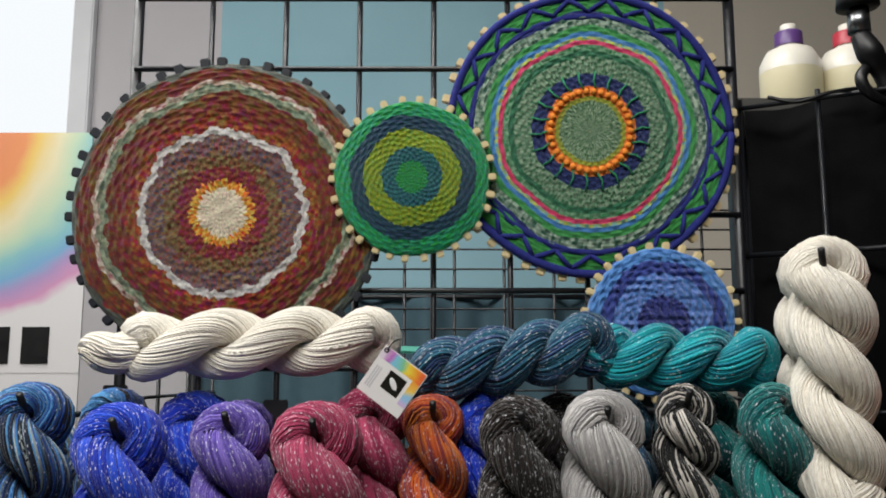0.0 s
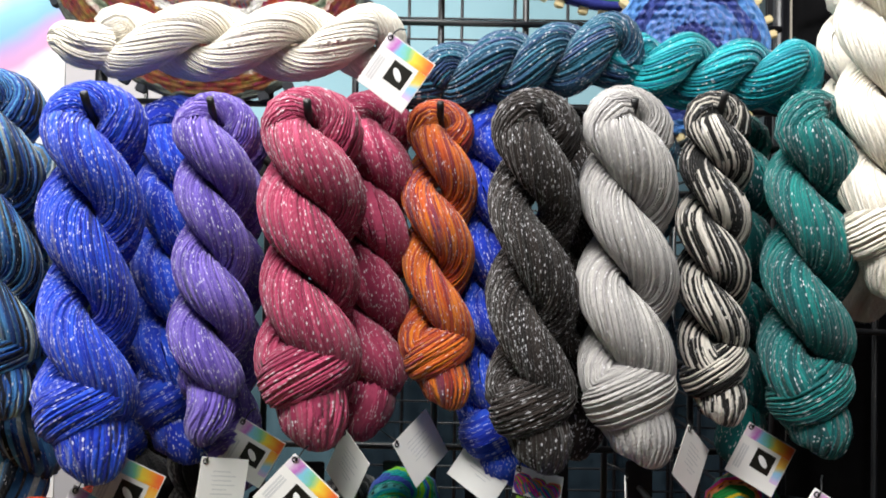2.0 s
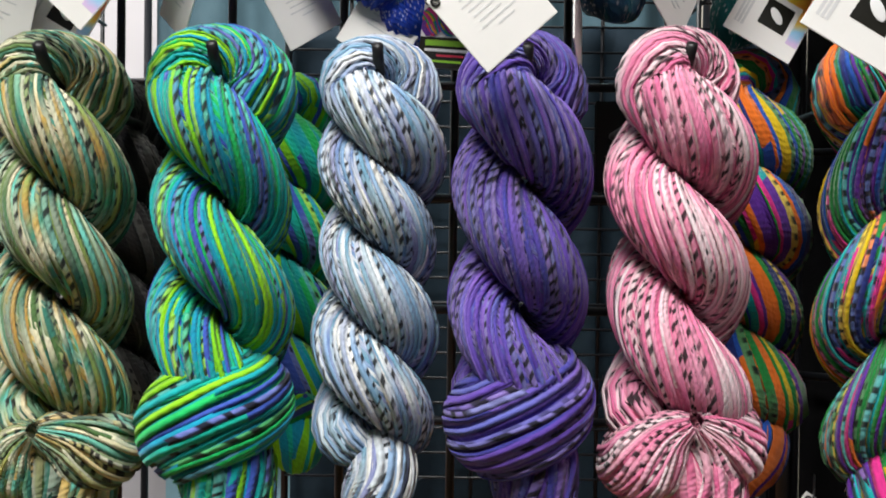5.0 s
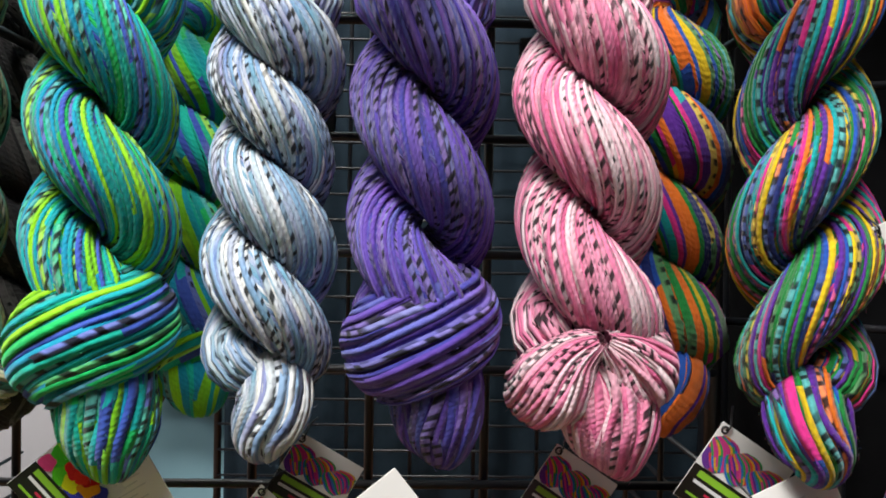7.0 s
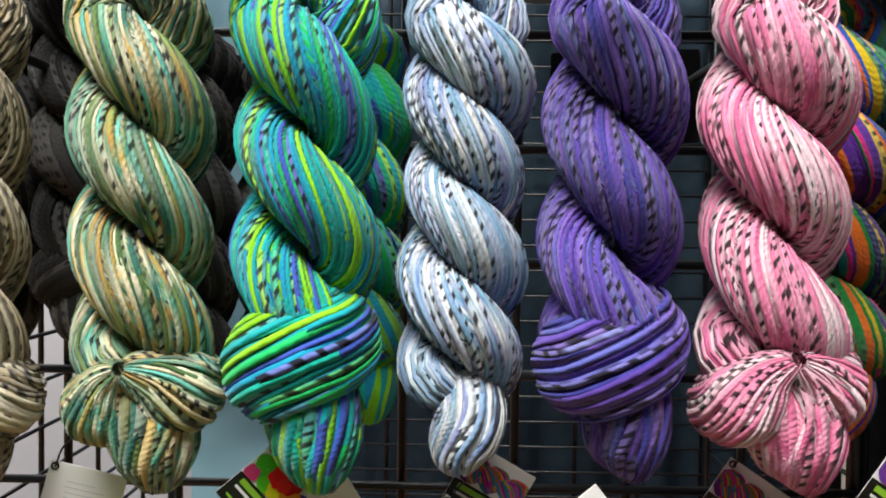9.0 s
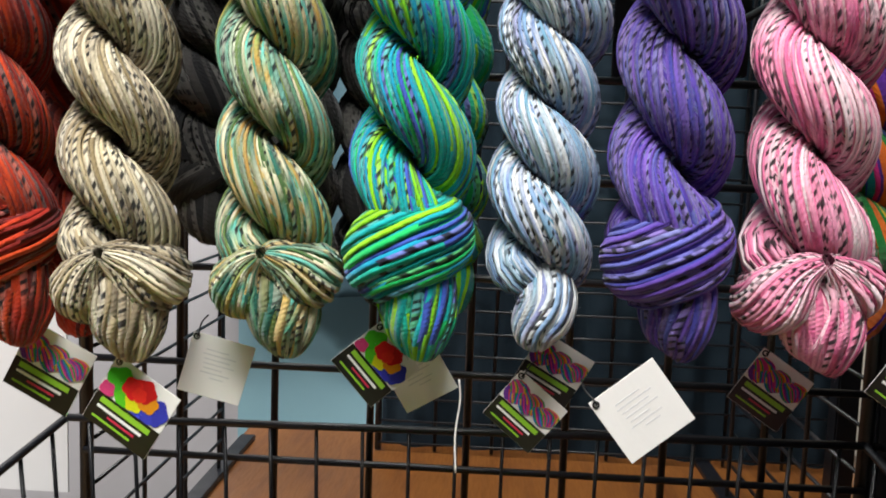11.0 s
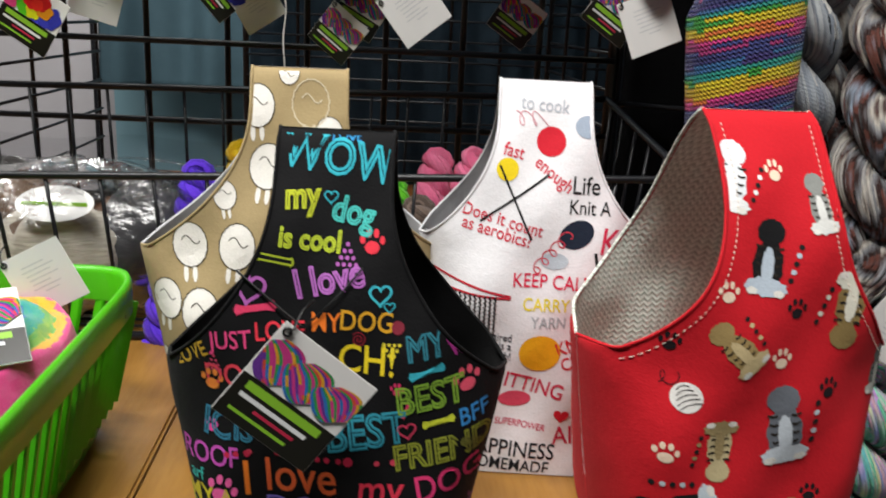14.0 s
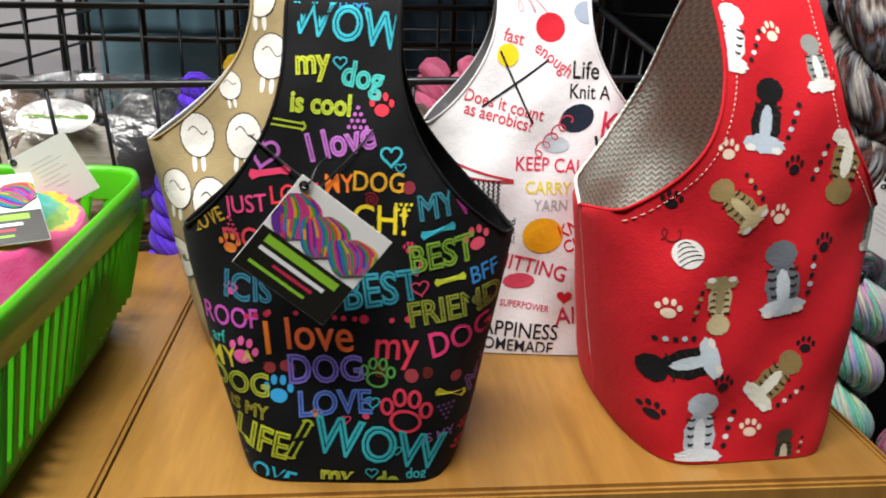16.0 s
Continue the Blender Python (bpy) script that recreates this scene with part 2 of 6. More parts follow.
def bundle(name, P, R, strands, twist, rng, sides=4, loose=0.05, fat=1.9, whirl=0.0):
    """A bundle of yarn swept along P with radii R: single round strands laid side by side over a core, or, with no sides, fine ridges."""
    T, N, B = frames(P)
    n, m = len(P), strands
    s = np.concatenate([[0], np.cumsum(np.linalg.norm(np.diff(P, axis=0), axis=1))])
    spin = twist * s + whirl * np.tanh((s - s[-1] / 2) / 0.028)
    if not sides:
        per = 2
        lines = lambda knots: np.repeat(np.stack([np.interp(np.linspace(0, knots - 1, n), np.arange(knots), w) for w in rng.normal(0, 1, (m, knots))], 1), per, 1)
        ang = (np.arange(m * per) * 2 * np.pi / (m * per))[None] + spin[:, None] + lines(max(4, n // 10)) * 0.45 * 2 * np.pi / m
        rid = (np.arange(m * per) % per).astype(float)[None]
        rad = R[:, None] * (1 + 0.085 * (rid - 0.7) + loose * lines(max(4, n // 8)) * (0.5 + 0.5 * rid))
        V = P[:, None] + (np.cos(ang) * rad)[..., None] * N[:, None] + (np.sin(ang) * rad)[..., None] * B[:, None]
        uv = np.stack(np.broadcast_arrays((np.arange(m * per + 1) / per)[None] + 0.001, s[:, None]), -1)
        return grid_mesh(name, V, uv + np.array([rng.integers(0, 50) * m, rng.random() * 3]), closed_u=True)
    drift = lambda knots: np.stack([np.interp(np.linspace(0, knots - 1, n), np.arange(knots), w) for w in rng.normal(0, 1, (m, knots))], 0)
    ang = 2 * np.pi * np.arange(m)[:, None] / m + spin[None] + drift(max(4, n // 12)) * 0.75 * 2 * np.pi / m
    thick = fat * np.pi / m * rng.uniform(0.72, 1.2, (m, 1)) * R[None]
    rho = R[None] * (1 + loose * drift(max(4, n // 9))) - thick * 0.8
    c, sn = np.cos(ang)[..., None], np.sin(ang)[..., None]
    out, side = c * N[None] + sn * B[None], -sn * N[None] + c * B[None]
    C = P[None] + out * rho[..., None]
    a = 2 * np.pi * np.arange(sides) / sides
    V = C[:, :, None] + thick[:, :, None, None] * (-np.cos(a)[:, None] * out[:, :, None] + np.sin(a)[:, None] * side[:, :, None])
    u0, v0 = rng.integers(0, 50) * m, rng.random() * 3
    uv = np.stack(np.broadcast_arrays(u0 + np.arange(m)[:, None, None] + (np.arange(sides + 1) / sides)[None, None] * 0.998 + 0.001, v0 + s[None, :, None]), -1)
    b = np.linspace(0, 2 * np.pi, 12, endpoint=False)
    core = (P[:, None] + (R * 0.93)[:, None, None] * (np.cos(b)[None, :, None] * N[:, None] + np.sin(b)[None, :, None] * B[:, None]))[None]
    cuv = np.stack(np.broadcast_arrays(u0 + np.arange(13)[None, None] * m / 12, v0 + s[None, :, None]), -1)
    return tube_mesh(name, [(V, uv), (core, cuv)])


def tube(name, pts, r, sides=8, n=None):
    P = smooth_line(pts, n) if n else np.array(pts, float)
    T, N, B = frames(P)
    a = np.linspace(0, 2 * np.pi, sides, endpoint=False)
    rr = np.full(len(P), r) if np.isscalar(r) else np.interp(np.linspace(0, 1, len(P)), np.linspace(0, 1, len(r)), r)
    V = P[:, None] + rr[:, None, None] * (np.cos(a)[None, :, None] * N[:, None] + np.sin(a)[None, :, None] * B[:, None])
    V = np.concatenate([np.repeat(P[:1, None], sides, 1), V, np.repeat(P[-1:, None], sides, 1)])
    return grid_mesh(name, V, closed_u=True)


def box(bm, x0, x1, y0, y1, z0, z1, bevel=0.0):
    r = bmesh.ops.create_cube(bm, size=1)
    bmesh.ops.transform(bm, verts=r["verts"], matrix=Matrix.Translation(((x0 + x1) / 2, (y0 + y1) / 2, (z0 + z1) / 2)) @ Matrix.Diagonal((x1 - x0, y1 - y0, z1 - z0, 1)))
    if bevel:
        bmesh.ops.bevel(bm, geom=list({e for v in r["verts"] for e in v.link_edges}), offset=bevel, segments=2, affect="EDGES")


def box_part(name, dims, material, parent=None, bevel=0.0, label=""):
    bm = bmesh.new()
    box(bm, *dims, bevel)
    return part(name, bm, material, parent, label)


# ---------------------------------------------------------------- the hall
GX, GY, GZ, CELL = -0.316, 0.845, 1.661, 0.0766
WALL_TEAL = plain("teal_wall_paint", "90b8c4", 0.7, 0, 0.06, 3, 0.1)
WALL_GREY = plain("pale_grey_wall_paint", "bcb8bb", 0.75, 0, 0.05, 3, 0.1)
WALL_CREAM = plain("cream_wall_paint", "c9c0b2", 0.75, 0, 0.06, 3, 0.1)
WALL_DIM = plain("unseen_wall_grey", "6c6c70", 0.8, 0, 0.06, 3, 0.1)
FLOOR_GREY = plain("grey_floor", "5a5856", 0.6, 0, 0.12, 4, 0.1)
CEIL_WHITE = plain("ceiling_white", "dcdcda", 0.85, 0, 0.05, 6, 0.1)


def slab(name, dims, material, label, category):
    ob = box_part(name, dims, material)
    return tagged(ob, label, category, kind="structure")


slab("floor", (-4, 4, -4, 2.6, -0.1, 0), FLOOR_GREY, "plain grey hall floor, slightly worn", "floor")
slab("ceiling", (-4, 4, -4, 2.6, 3.0, 3.1), CEIL_WHITE, "plain white hall ceiling", "ceiling")
slab("wall_north_teal", (-0.68, 0.68, 2.5, 2.6, 0, 3.0), WALL_TEAL, "smooth teal painted wall panel behind the rack", "wall")
slab("wall_north_grey", (-4, -0.68, 2.5, 2.6, 0, 3.0), WALL_GREY, "pale grey painted wall", "wall")
slab("wall_north_cream", (0.68, 4, 2.5, 2.6, 0, 3.0), WALL_CREAM, "cream painted wall", "wall")
# unseen walls that close the hall, mid grey to cut the bounced light
slab("wall_south", (-4, 4, -4.1, -4, 0, 3.0), WALL_DIM, "unseen mid grey wall, kept dim to limit bounced light", "wall")
slab("wall_west", (-4.1, -4, -4.1, 2.6, 0, 3.0), WALL_DIM, "unseen mid grey wall, kept dim to limit bounced light", "wall")
slab("wall_east", (4, 4.1, -4.1, 2.6, 0, 3.0), WALL_DIM, "unseen mid grey wall, kept dim to limit bounced light", "wall")


def wire_panel(name, m, xs, zs, r_v, r_h, label, heavy=()):
    """A wire grid panel: upright wires at xs, cross wires at zs; xs in heavy are thick edge tubes."""
    t = thing(name, m, label, "grid panel")
    z0, z1, x0, x1 = min(zs), max(zs), min(xs), max(xs)
    for x in xs:
        r = r_v * 1.9 if x in heavy else r_v
        link("upright_wire", tube("upright_wire", [(x, 0, z0 - 0.01), (x, 0, (z0 + z1) / 2), (x, 0, z1 + 0.01)], r, 8), BLACK_WIRE, t)
    for z in zs:
        link("cross_wire", tube("cross_wire", [(x0, -r_v - r_h * 0.6, z), ((x0 + x1) / 2, -r_v - r_h * 0.6, z), (x1, -r_v - r_h * 0.6, z)], r_h, 8), BLACK_WIRE, t)
    return t


gx = [GX + CELL * i for i in range(9)]
gz = [GZ + 0.0760 * i for i in range(-11, 7)]
wire_panel("grid_panel", pose(0, GY, 0), gx, gz, 0.0030, 0.0030, "tall black wire grid display panel with square cells", (gx[0], gx[-1]))

# ---------------------------------------------------------------- skeins of yarn
def fuzz(t, mat, rng, count=800):
    """Short loose fibres that stand off the plies."""
    V, F = [], []
    for o in list(t.children):
        n = len(o.data.vertices)
        co, nr = np.empty(n * 3, np.float32), np.empty(n * 3, np.float32)
        o.data.vertices.foreach_get("co", co)
        o.data.vertex_normals.foreach_get("vector", nr)
        co, nr = co.reshape(-1, 3), nr.reshape(-1, 3)
        for i in rng.integers(0, n, count):
            d = nr[i] + rng.normal(0, 0.7, 3)
            d /= np.linalg.norm(d)
            e = d + rng.normal(0, 0.8, 3)
            ln = rng.uniform(0.0015, 0.0042)
            p0 = co[i] - nr[i] * 0.0006
            p1, p2 = p0 + d * ln * 0.55, p0 + d * ln * 0.55 + e / np.linalg.norm(e) * ln * 0.6
            w = np.cross(d, rng.normal(0, 1, 3))
            w *= 0.00009 / np.linalg.norm(w)
            k = len(V)
            V += [p0 - w, p0 + w, p1 - w, p1 + w, p2]
            F += [(k, k + 1, k + 3, k + 2), (k + 2, k + 3, k + 4)]
    me = bpy.data.meshes.new("loose_fibre")
    me.from_pydata([tuple(map(float, v)) for v in V], [], F)
    lay = me.uv_layers.new(name="UVMap")
    lay.data.foreach_set("uv", rng.uniform(0, 40, len(lay.data) * 2).astype(np.float32))
    tagged(link("loose_fibre", me, mat, t), kind="stuff")


def skein(mat, m, width=0.066, length=0.262, lobes=4, hand=1, seed=1, label="", group="skeins on the pegs", fine=1.0, knot="wrap", strands=46, nub=1.15, sides=0, category="yarn skein", loose=0.03, lay=40.0, bulk=1.3, fat=1.9):
    """A twisted hank that hangs from a peg at the origin: one bundle looped over the peg, its two halves wound round each other, the end tucked below."""
    rng = np.random.default_rng(seed)
    t = thing("yarn_skein", m, label, category, group)
    r = width / 3.9
    R = r * 0.98
    zend = -(length - 1.55 * r) + r * (nub if knot != "tail" else 0.4)
    s = np.linspace(0, 1, 60)
    halves, swells = [], []
    for side in (0, 1):
        ph = np.pi * (1 - side) + 0.45 + np.pi * lobes * s ** 0.95
        swell = 1 + 0.09 * np.sin(s * 9 + rng.random() * 6)
        fall = r * 0.05 + (zend - r * 0.05) * s
        end = np.clip((1 - s) / 0.06, 0.25, 1)
        halves.append(np.stack([hand * R * np.cos(ph) * swell * end, R * 0.85 * np.sin(ph) * swell * end, fall], 1))
        swells.append(1 + 0.07 * np.sin(s * (9 + 3 * rng.random()) + rng.random() * 6) - 0.07 * np.cos(2 * ph) * np.clip(s / 0.1, 0, 1))
    arc = np.array([(hand * R * -0.86, -R * 0.36, r * 0.55), (hand * R * -0.52, -R * 0.22, r * 0.92), (0, 0, r * 1.08), (hand * R * 0.55, R * 0.25, r * 0.90), (hand * R * 0.88, R * 0.38, r * 0.50)])
    n = int(150 * fine)
    P = smooth_line(np.vstack([halves[0][::-1], arc, halves[1]]), n)
    q = np.linspace(-1, 1, n)
    rad = r * np.interp(q, np.concatenate([-s[::-1] * 0.88 - 0.12, s * 0.88 + 0.12]), np.concatenate([swells[0][::-1], swells[1]]))
    rad *= (1 - 0.22 * np.exp(-(q / 0.07) ** 2)) * np.clip((1 - np.abs(q)) / 0.04, 0.1, 1) ** 0.5
    link("twisted_hank", bundle("twisted_hank", P, rad, strands, hand * lay, rng, sides, loose, fat, hand * 1.1), mat, t)
    zb, n2 = -length, int(60 * fine)
    q = np.linspace(0, 1, n2)
    if knot == "wrap":
        dip = 0.35 * rng.random()
        P = smooth_line([(hand * r * 0.25, r * 0.75, zend + r * 0.95), (hand * r * 0.66, -r * 0.10, zend + r * (0.72 + dip)), (hand * r * 0.20, -r * 0.58, zend + r * (0.48 + dip * 0.5)),
                         (hand * -r * 0.36, -r * 0.55, zend + r * 0.22), (hand * -r * 0.56, r * 0.10, zend + r * 0.0), (hand * r * 0.1, r * 0.6, zend - r * 0.1)], n2)
        rad = r * bulk * (0.16 + 0.86 * np.sqrt(np.clip(1 - np.abs(2 * q - 1) ** 2.2, 0, 1)))
        link("knot", bundle("knot", P, rad, int(strands * 1.15), hand * 7.0, rng, sides, loose * 0.7, min(fat, 1.7)), mat, t)
    if knot == "burst":
        for way, low, big in ((1, -0.30, 1.02), (-1, -0.95, 0.84)):
            P = smooth_line([(hand * -r * 0.15, -r * 1.55, zend + r * 0.55), (hand * way * r * 0.45 - hand * 0.1 * r, -r * 1.10, zend + r * (0.35 + 0.2 * low)), (hand * way * r * 1.02, -r * 0.40, zend + r * low * 0.8),
                             (hand * way * r * 0.90, r * 0.5, zend + r * low), (hand * way * r * 0.3, r * 0.8, zend + r * low)], n2)
            rad = big * r * (0.26 + 0.98 * np.clip(q / 0.45, 0, 1) ** 0.8) * np.clip((1 - q) / 0.1, 0.2, 1) ** 0.5
            link("knot", bundle("knot", P, rad, strands, hand * way * 9.0, rng, sides, loose * 0.9, fat), mat, t)
    if knot == "tail":
        P = smooth_line([(0, 0, zend + r * 0.4), (hand * r * 0.2, -r * 0.5, zend - r * 0.5), (hand * -r * 0.1, -r * 0.45, zb + r * 0.5), (0, 0, zb)], int(44 * fine))
    else:
        dx = hand * r * (0.45 + 0.3 * rng.random())
        P = smooth_line([(0, 0.1 * r, zend - r * 0.2), (dx * 0.6, -r * 0.30, zend - r * 0.8), (dx, -r * 0.35, zb + r * 0.5), (dx * 0.9, -r * 0.2, zb + r * 0.05)], int(44 * fine))
    q = np.linspace(0, 1, len(P))
    rad = r * (1.10 if knot == "tail" else 1.30) * np.clip(1 - (np.clip(q - 0.25, 0, 1) / 0.75) ** 3, 0.0004, 1) ** 0.5
    link("tail_loop", bundle("tail_loop", P, rad, max(12, int(strands * 0.75)), hand * 14.0, rng, sides, loose * 0.7, fat), mat, t)
    if fine >= 0.7:
        fuzz(t, mat, rng)
    return t


def peg(x, z, tip_y, lift=0.008):
    t = thing("display_peg", pose(x, GY, z), "black metal display peg hooked on the wire grid", "peg", "pegs on the grid")
    L = GY - tip_y
    link("rod", tube("rod", [(0, -0.004, -0.012), (0, -L * 0.5, -0.012), (0, -L + 0.03, -0.010), (0, -L + 0.012, -0.004), (0, -L, lift)], 0.0027, 10, 24), PEG, t)
    box_part("hook_plate", (-0.012, 0.012, -0.006, -0.0035, -0.05, 0.012), PEG, t, 0.001)
    return t


Y_STRIPE = yarn("yarn_blue_black_stripe", ["0b0d14", "16263f", "1f4f9e", "5aa0d8", "0c0c12", "cfe0da", "1c3f86"], 7, 0.04, wild=0.55)
Y_ROYAL = yarn("yarn_royal_blue", ["0e28a4", "1c40c6", "2856da", "1634b2"], 9, 0.10)
Y_PURPLE = yarn("yarn_violet", ["4e3a94", "6e5ab8", "846ec8", "5c4aa2"], 9, 0.09)
Y_BURG = yarn("yarn_burgundy", ["8a2648", "a83c5c", "bc4a6c", "963052"], 9, 0.09)
Y_ORANGE = yarn("yarn_rust_orange", ["8a2c2e", "c8541c", "e08020", "a23a3a", "7a3550", "d86a1a"], 10, 0.05, wild=0.4)
Y_BLACK = yarn("yarn_charcoal", ["15110f", "241d1a", "2e2622", "191413"], 9, 0.09)
Y_GREY = yarn("yarn_silver_grey", ["9c9a98", "b4b1ae", "bcb9b4", "a6a3a2"], 9, 0.03, shade_by=0.2)
Y_ZEBRA = yarn("yarn_black_white", ["0e0d0d", "d8d2c6", "100f0f", "e4ded2", "0d0c0c"], 5, 0.03, wild=0.8, soft=0.0)
Y_TEAL = yarn("yarn_teal", ["06474a", "0c6a6a", "12807a", "085456"], 9, 0.07)
Y_CREAM = yarn("yarn_cream", ["e6decd", "f0eadb", "f2ede0", "e9e2d2"], 6, shade_by=0.12)
Y_DENIM = yarn("yarn_denim_teal", ["1c3c56", "2a5a78", "2a6a7e", "27406a"], 9, 0.09)
Y_AQUA = yarn("yarn_aqua", ["0a6e80", "149aa6", "1fb0b6", "0e7a90"], 9, 0.05)
Y_RED = yarn("yarn_dark_red", ["5a0e0c", "a02414", "c84418", "74120f", "b83414"], 10, zebra=0.2, wild=0.5)
Y_BEIGE = yarn("yarn_beige_zebra", ["8a7a58", "c4b490", "e8e0c8", "a8987a", "706450", "dcd0b0"], 8, zebra=0.98, wild=0.9)
Y_OLIVE = yarn("yarn_olive_zebra", ["4a6a3a", "8aa056", "b89048", "4a9a80", "e8e0c0", "5a7a4c", "6cc4b4", "c8a858", "e0dcbc", "2f6a5a"], 7, zebra=0.6, wild=0.9)
Y_GREEN = yarn("yarn_green_teal_zebra", ["0aa09a", "18b860", "0e94b4", "7ccc20", "0cacac", "3c58b4", "10b49c", "0c9ca4", "90d820", "18b484"], 2, zebra=0.5, wild=0.85, soft=0.0)
Y_SKY = yarn("yarn_pale_blue_zebra", ["7090b8", "a4c0d8", "e0e4e6", "6c88b8", "e8e8e0", "8cacd0", "6c9cb4", "d4dce0", "9098c4"], 7, zebra=0.88, wild=0.85)
Y_VIOLET = yarn("yarn_purple_zebra", ["4a3490", "6a4cae", "4444a0", "7e5cb8", "5c60ae"], 8, zebra=0.50, wild=0.8)
Y_PINK = yarn("yarn_pink_zebra", ["e4789f", "eea0bc", "dc6494", "f4ccd4", "f0dce0", "f08cb0"], 8, zebra=0.68, wild=0.85)
Y_RAINBOW = yarn("yarn_rainbow_zebra", ["1a8038", "d8b818", "d83088", "2050a8", "e07020", "5a2890", "10a0a0", "1c2c70"], 1.5, zebra=0.62, wild=1.0, soft=0.0)
# dark grey yarn, its colours deepened to put the shade of the gaps in
Y_DKGREY = yarn("yarn_dark_grey_zebra", ["161618", "2a2a2a", "3c3a38", "1e1e20"], 8, zebra=0.6)
Y_BROWNGREY = yarn("yarn_grey_brown", ["34201c", "8c8e92", "ccc6ba", "4a2e28", "a4a8ac", "dcd4c4", "2c2220", "98a4b2", "6a3e34"], 20, wild=0.10)
Y_PALEGREY = yarn("yarn_pale_blue_grey", ["8a929c", "a0a8b0", "c0c4c4", "6c7480", "d4d0c8"], 8, wild=0.35)
Y_PASTEL = yarn("yarn_pastel_stripe", ["6ccca4", "8cdcb8", "e4b0c4", "98a8e0", "e0e0a8", "68bcc8", "7cd4ac", "c494d4"], 8, wild=0.9)
Y_PINKBLACK = yarn("yarn_pink_black", ["18121a", "e890b8", "d8a8b8", "2a1820", "f060a0"], 6, wild=0.5)

# top row: colour, peg x, peg z, tip y, width, length, lobes, knot, words
ROW_1 = [
    (Y_STRIPE, -0.318, 1.557, 0.650, 0.062, 0.213, 3.2, "wrap", "blue, black and pale striped yarn skein with glints"),
    (Y_ROYAL, -0.235, 1.540, 0.617, 0.068, 0.228, 3.2, "wrap", "royal blue sparkling yarn skein, twisted, on a peg"),
    (Y_PURPLE, -0.162, 1.543, 0.644, 0.058, 0.210, 4, "tail", "violet sparkling yarn skein, twisted, on a peg"),
    (Y_BURG, -0.094, 1.539, 0.625, 0.072, 0.206, 3.3, "wrap", "burgundy sparkling yarn skein, twisted, on a peg"),
    (Y_ORANGE, -0.008, 1.550, 0.680, 0.056, 0.198, 3.3, "wrap", "rust and orange yarn skein, slim, on a peg"),
    (Y_BLACK, 0.058, 1.544, 0.637, 0.066, 0.228, 3.1, "wrap", "charcoal black yarn skein flecked with silver"),
    (Y_GREY, 0.122, 1.547, 0.642, 0.070, 0.224, 3.2, "wrap", "silver grey yarn skein, twisted, on a peg"),
    (Y_ZEBRA, 0.192, 1.559, 0.672, 0.054, 0.214, 4.6, "wrap", "black and cream striped yarn skein on a peg"),
    (Y_TEAL, 0.262, 1.553, 0.668, 0.068, 0.230, 3.4, "wrap", "deep teal sparkling yarn skein, twisted, on a peg"),
]
ROW_2 = [
    (Y_RED, -0.285, 1.255, 0.650, 0.070, 0.215, 3.8, "wrap", "dark red and orange yarn skein with loose strands"),
    (Y_BEIGE, -0.203, 1.252, 0.636, 0.066, 0.212, 3.8, "burst", "beige and cream yarn skein with black flecks"),
    (Y_OLIVE, -0.118, 1.254, 0.635, 0.066, 0.210, 3.8, "burst", "olive, gold and aqua yarn skein with dark flecks"),
    (Y_GREEN, -0.042, 1.256, 0.638, 0.068, 0.208, 3.5, "wrap", "bright green and turquoise yarn skein with black flecks"),
    (Y_SKY, 0.031, 1.258, 0.648, 0.061, 0.202, 4.8, "tail", "pale blue and white yarn skein with black flecks"),
    (Y_VIOLET, 0.099, 1.257, 0.640, 0.068, 0.206, 3.4, "wrap", "purple and indigo yarn skein with dark flecks"),
    (Y_PINK, 0.174, 1.260, 0.648, 0.070, 0.213, 3.5, "burst", "pink and white yarn skein with black flecks"),
    (Y_RAINBOW, 0.270, 1.262, 0.640, 0.066, 0.212, 3.8, "tail", "rainbow striped yarn skein with black flecks"),
]
for row, base in ((ROW_1, 10), (ROW_2, 60)):
    for i, (mt, x, z, ty, w, ln, lb, kn, words) in enumerate(row):
        skein(mt, pose(x, ty + 0.020, z - 0.012, random.uniform(-3, 3), 0, random.uniform(-12, 12)), w, ln, lb - (0.1 if base == 10 else 0.6), -1 if mt is Y_RAINBOW else 1, base + i, words, knot=kn, strands=88 if base == 10 else 66, nub=0.7 if base == 10 else 1.4, sides=3, loose=0.022 if base == 10 else 0.035, bulk=1.25 if base == 10 else 1.6, fine=0.72 if base == 10 else 0.84, fat=2.3 if base == 10 else 1.9)
        peg(x, z, ty)

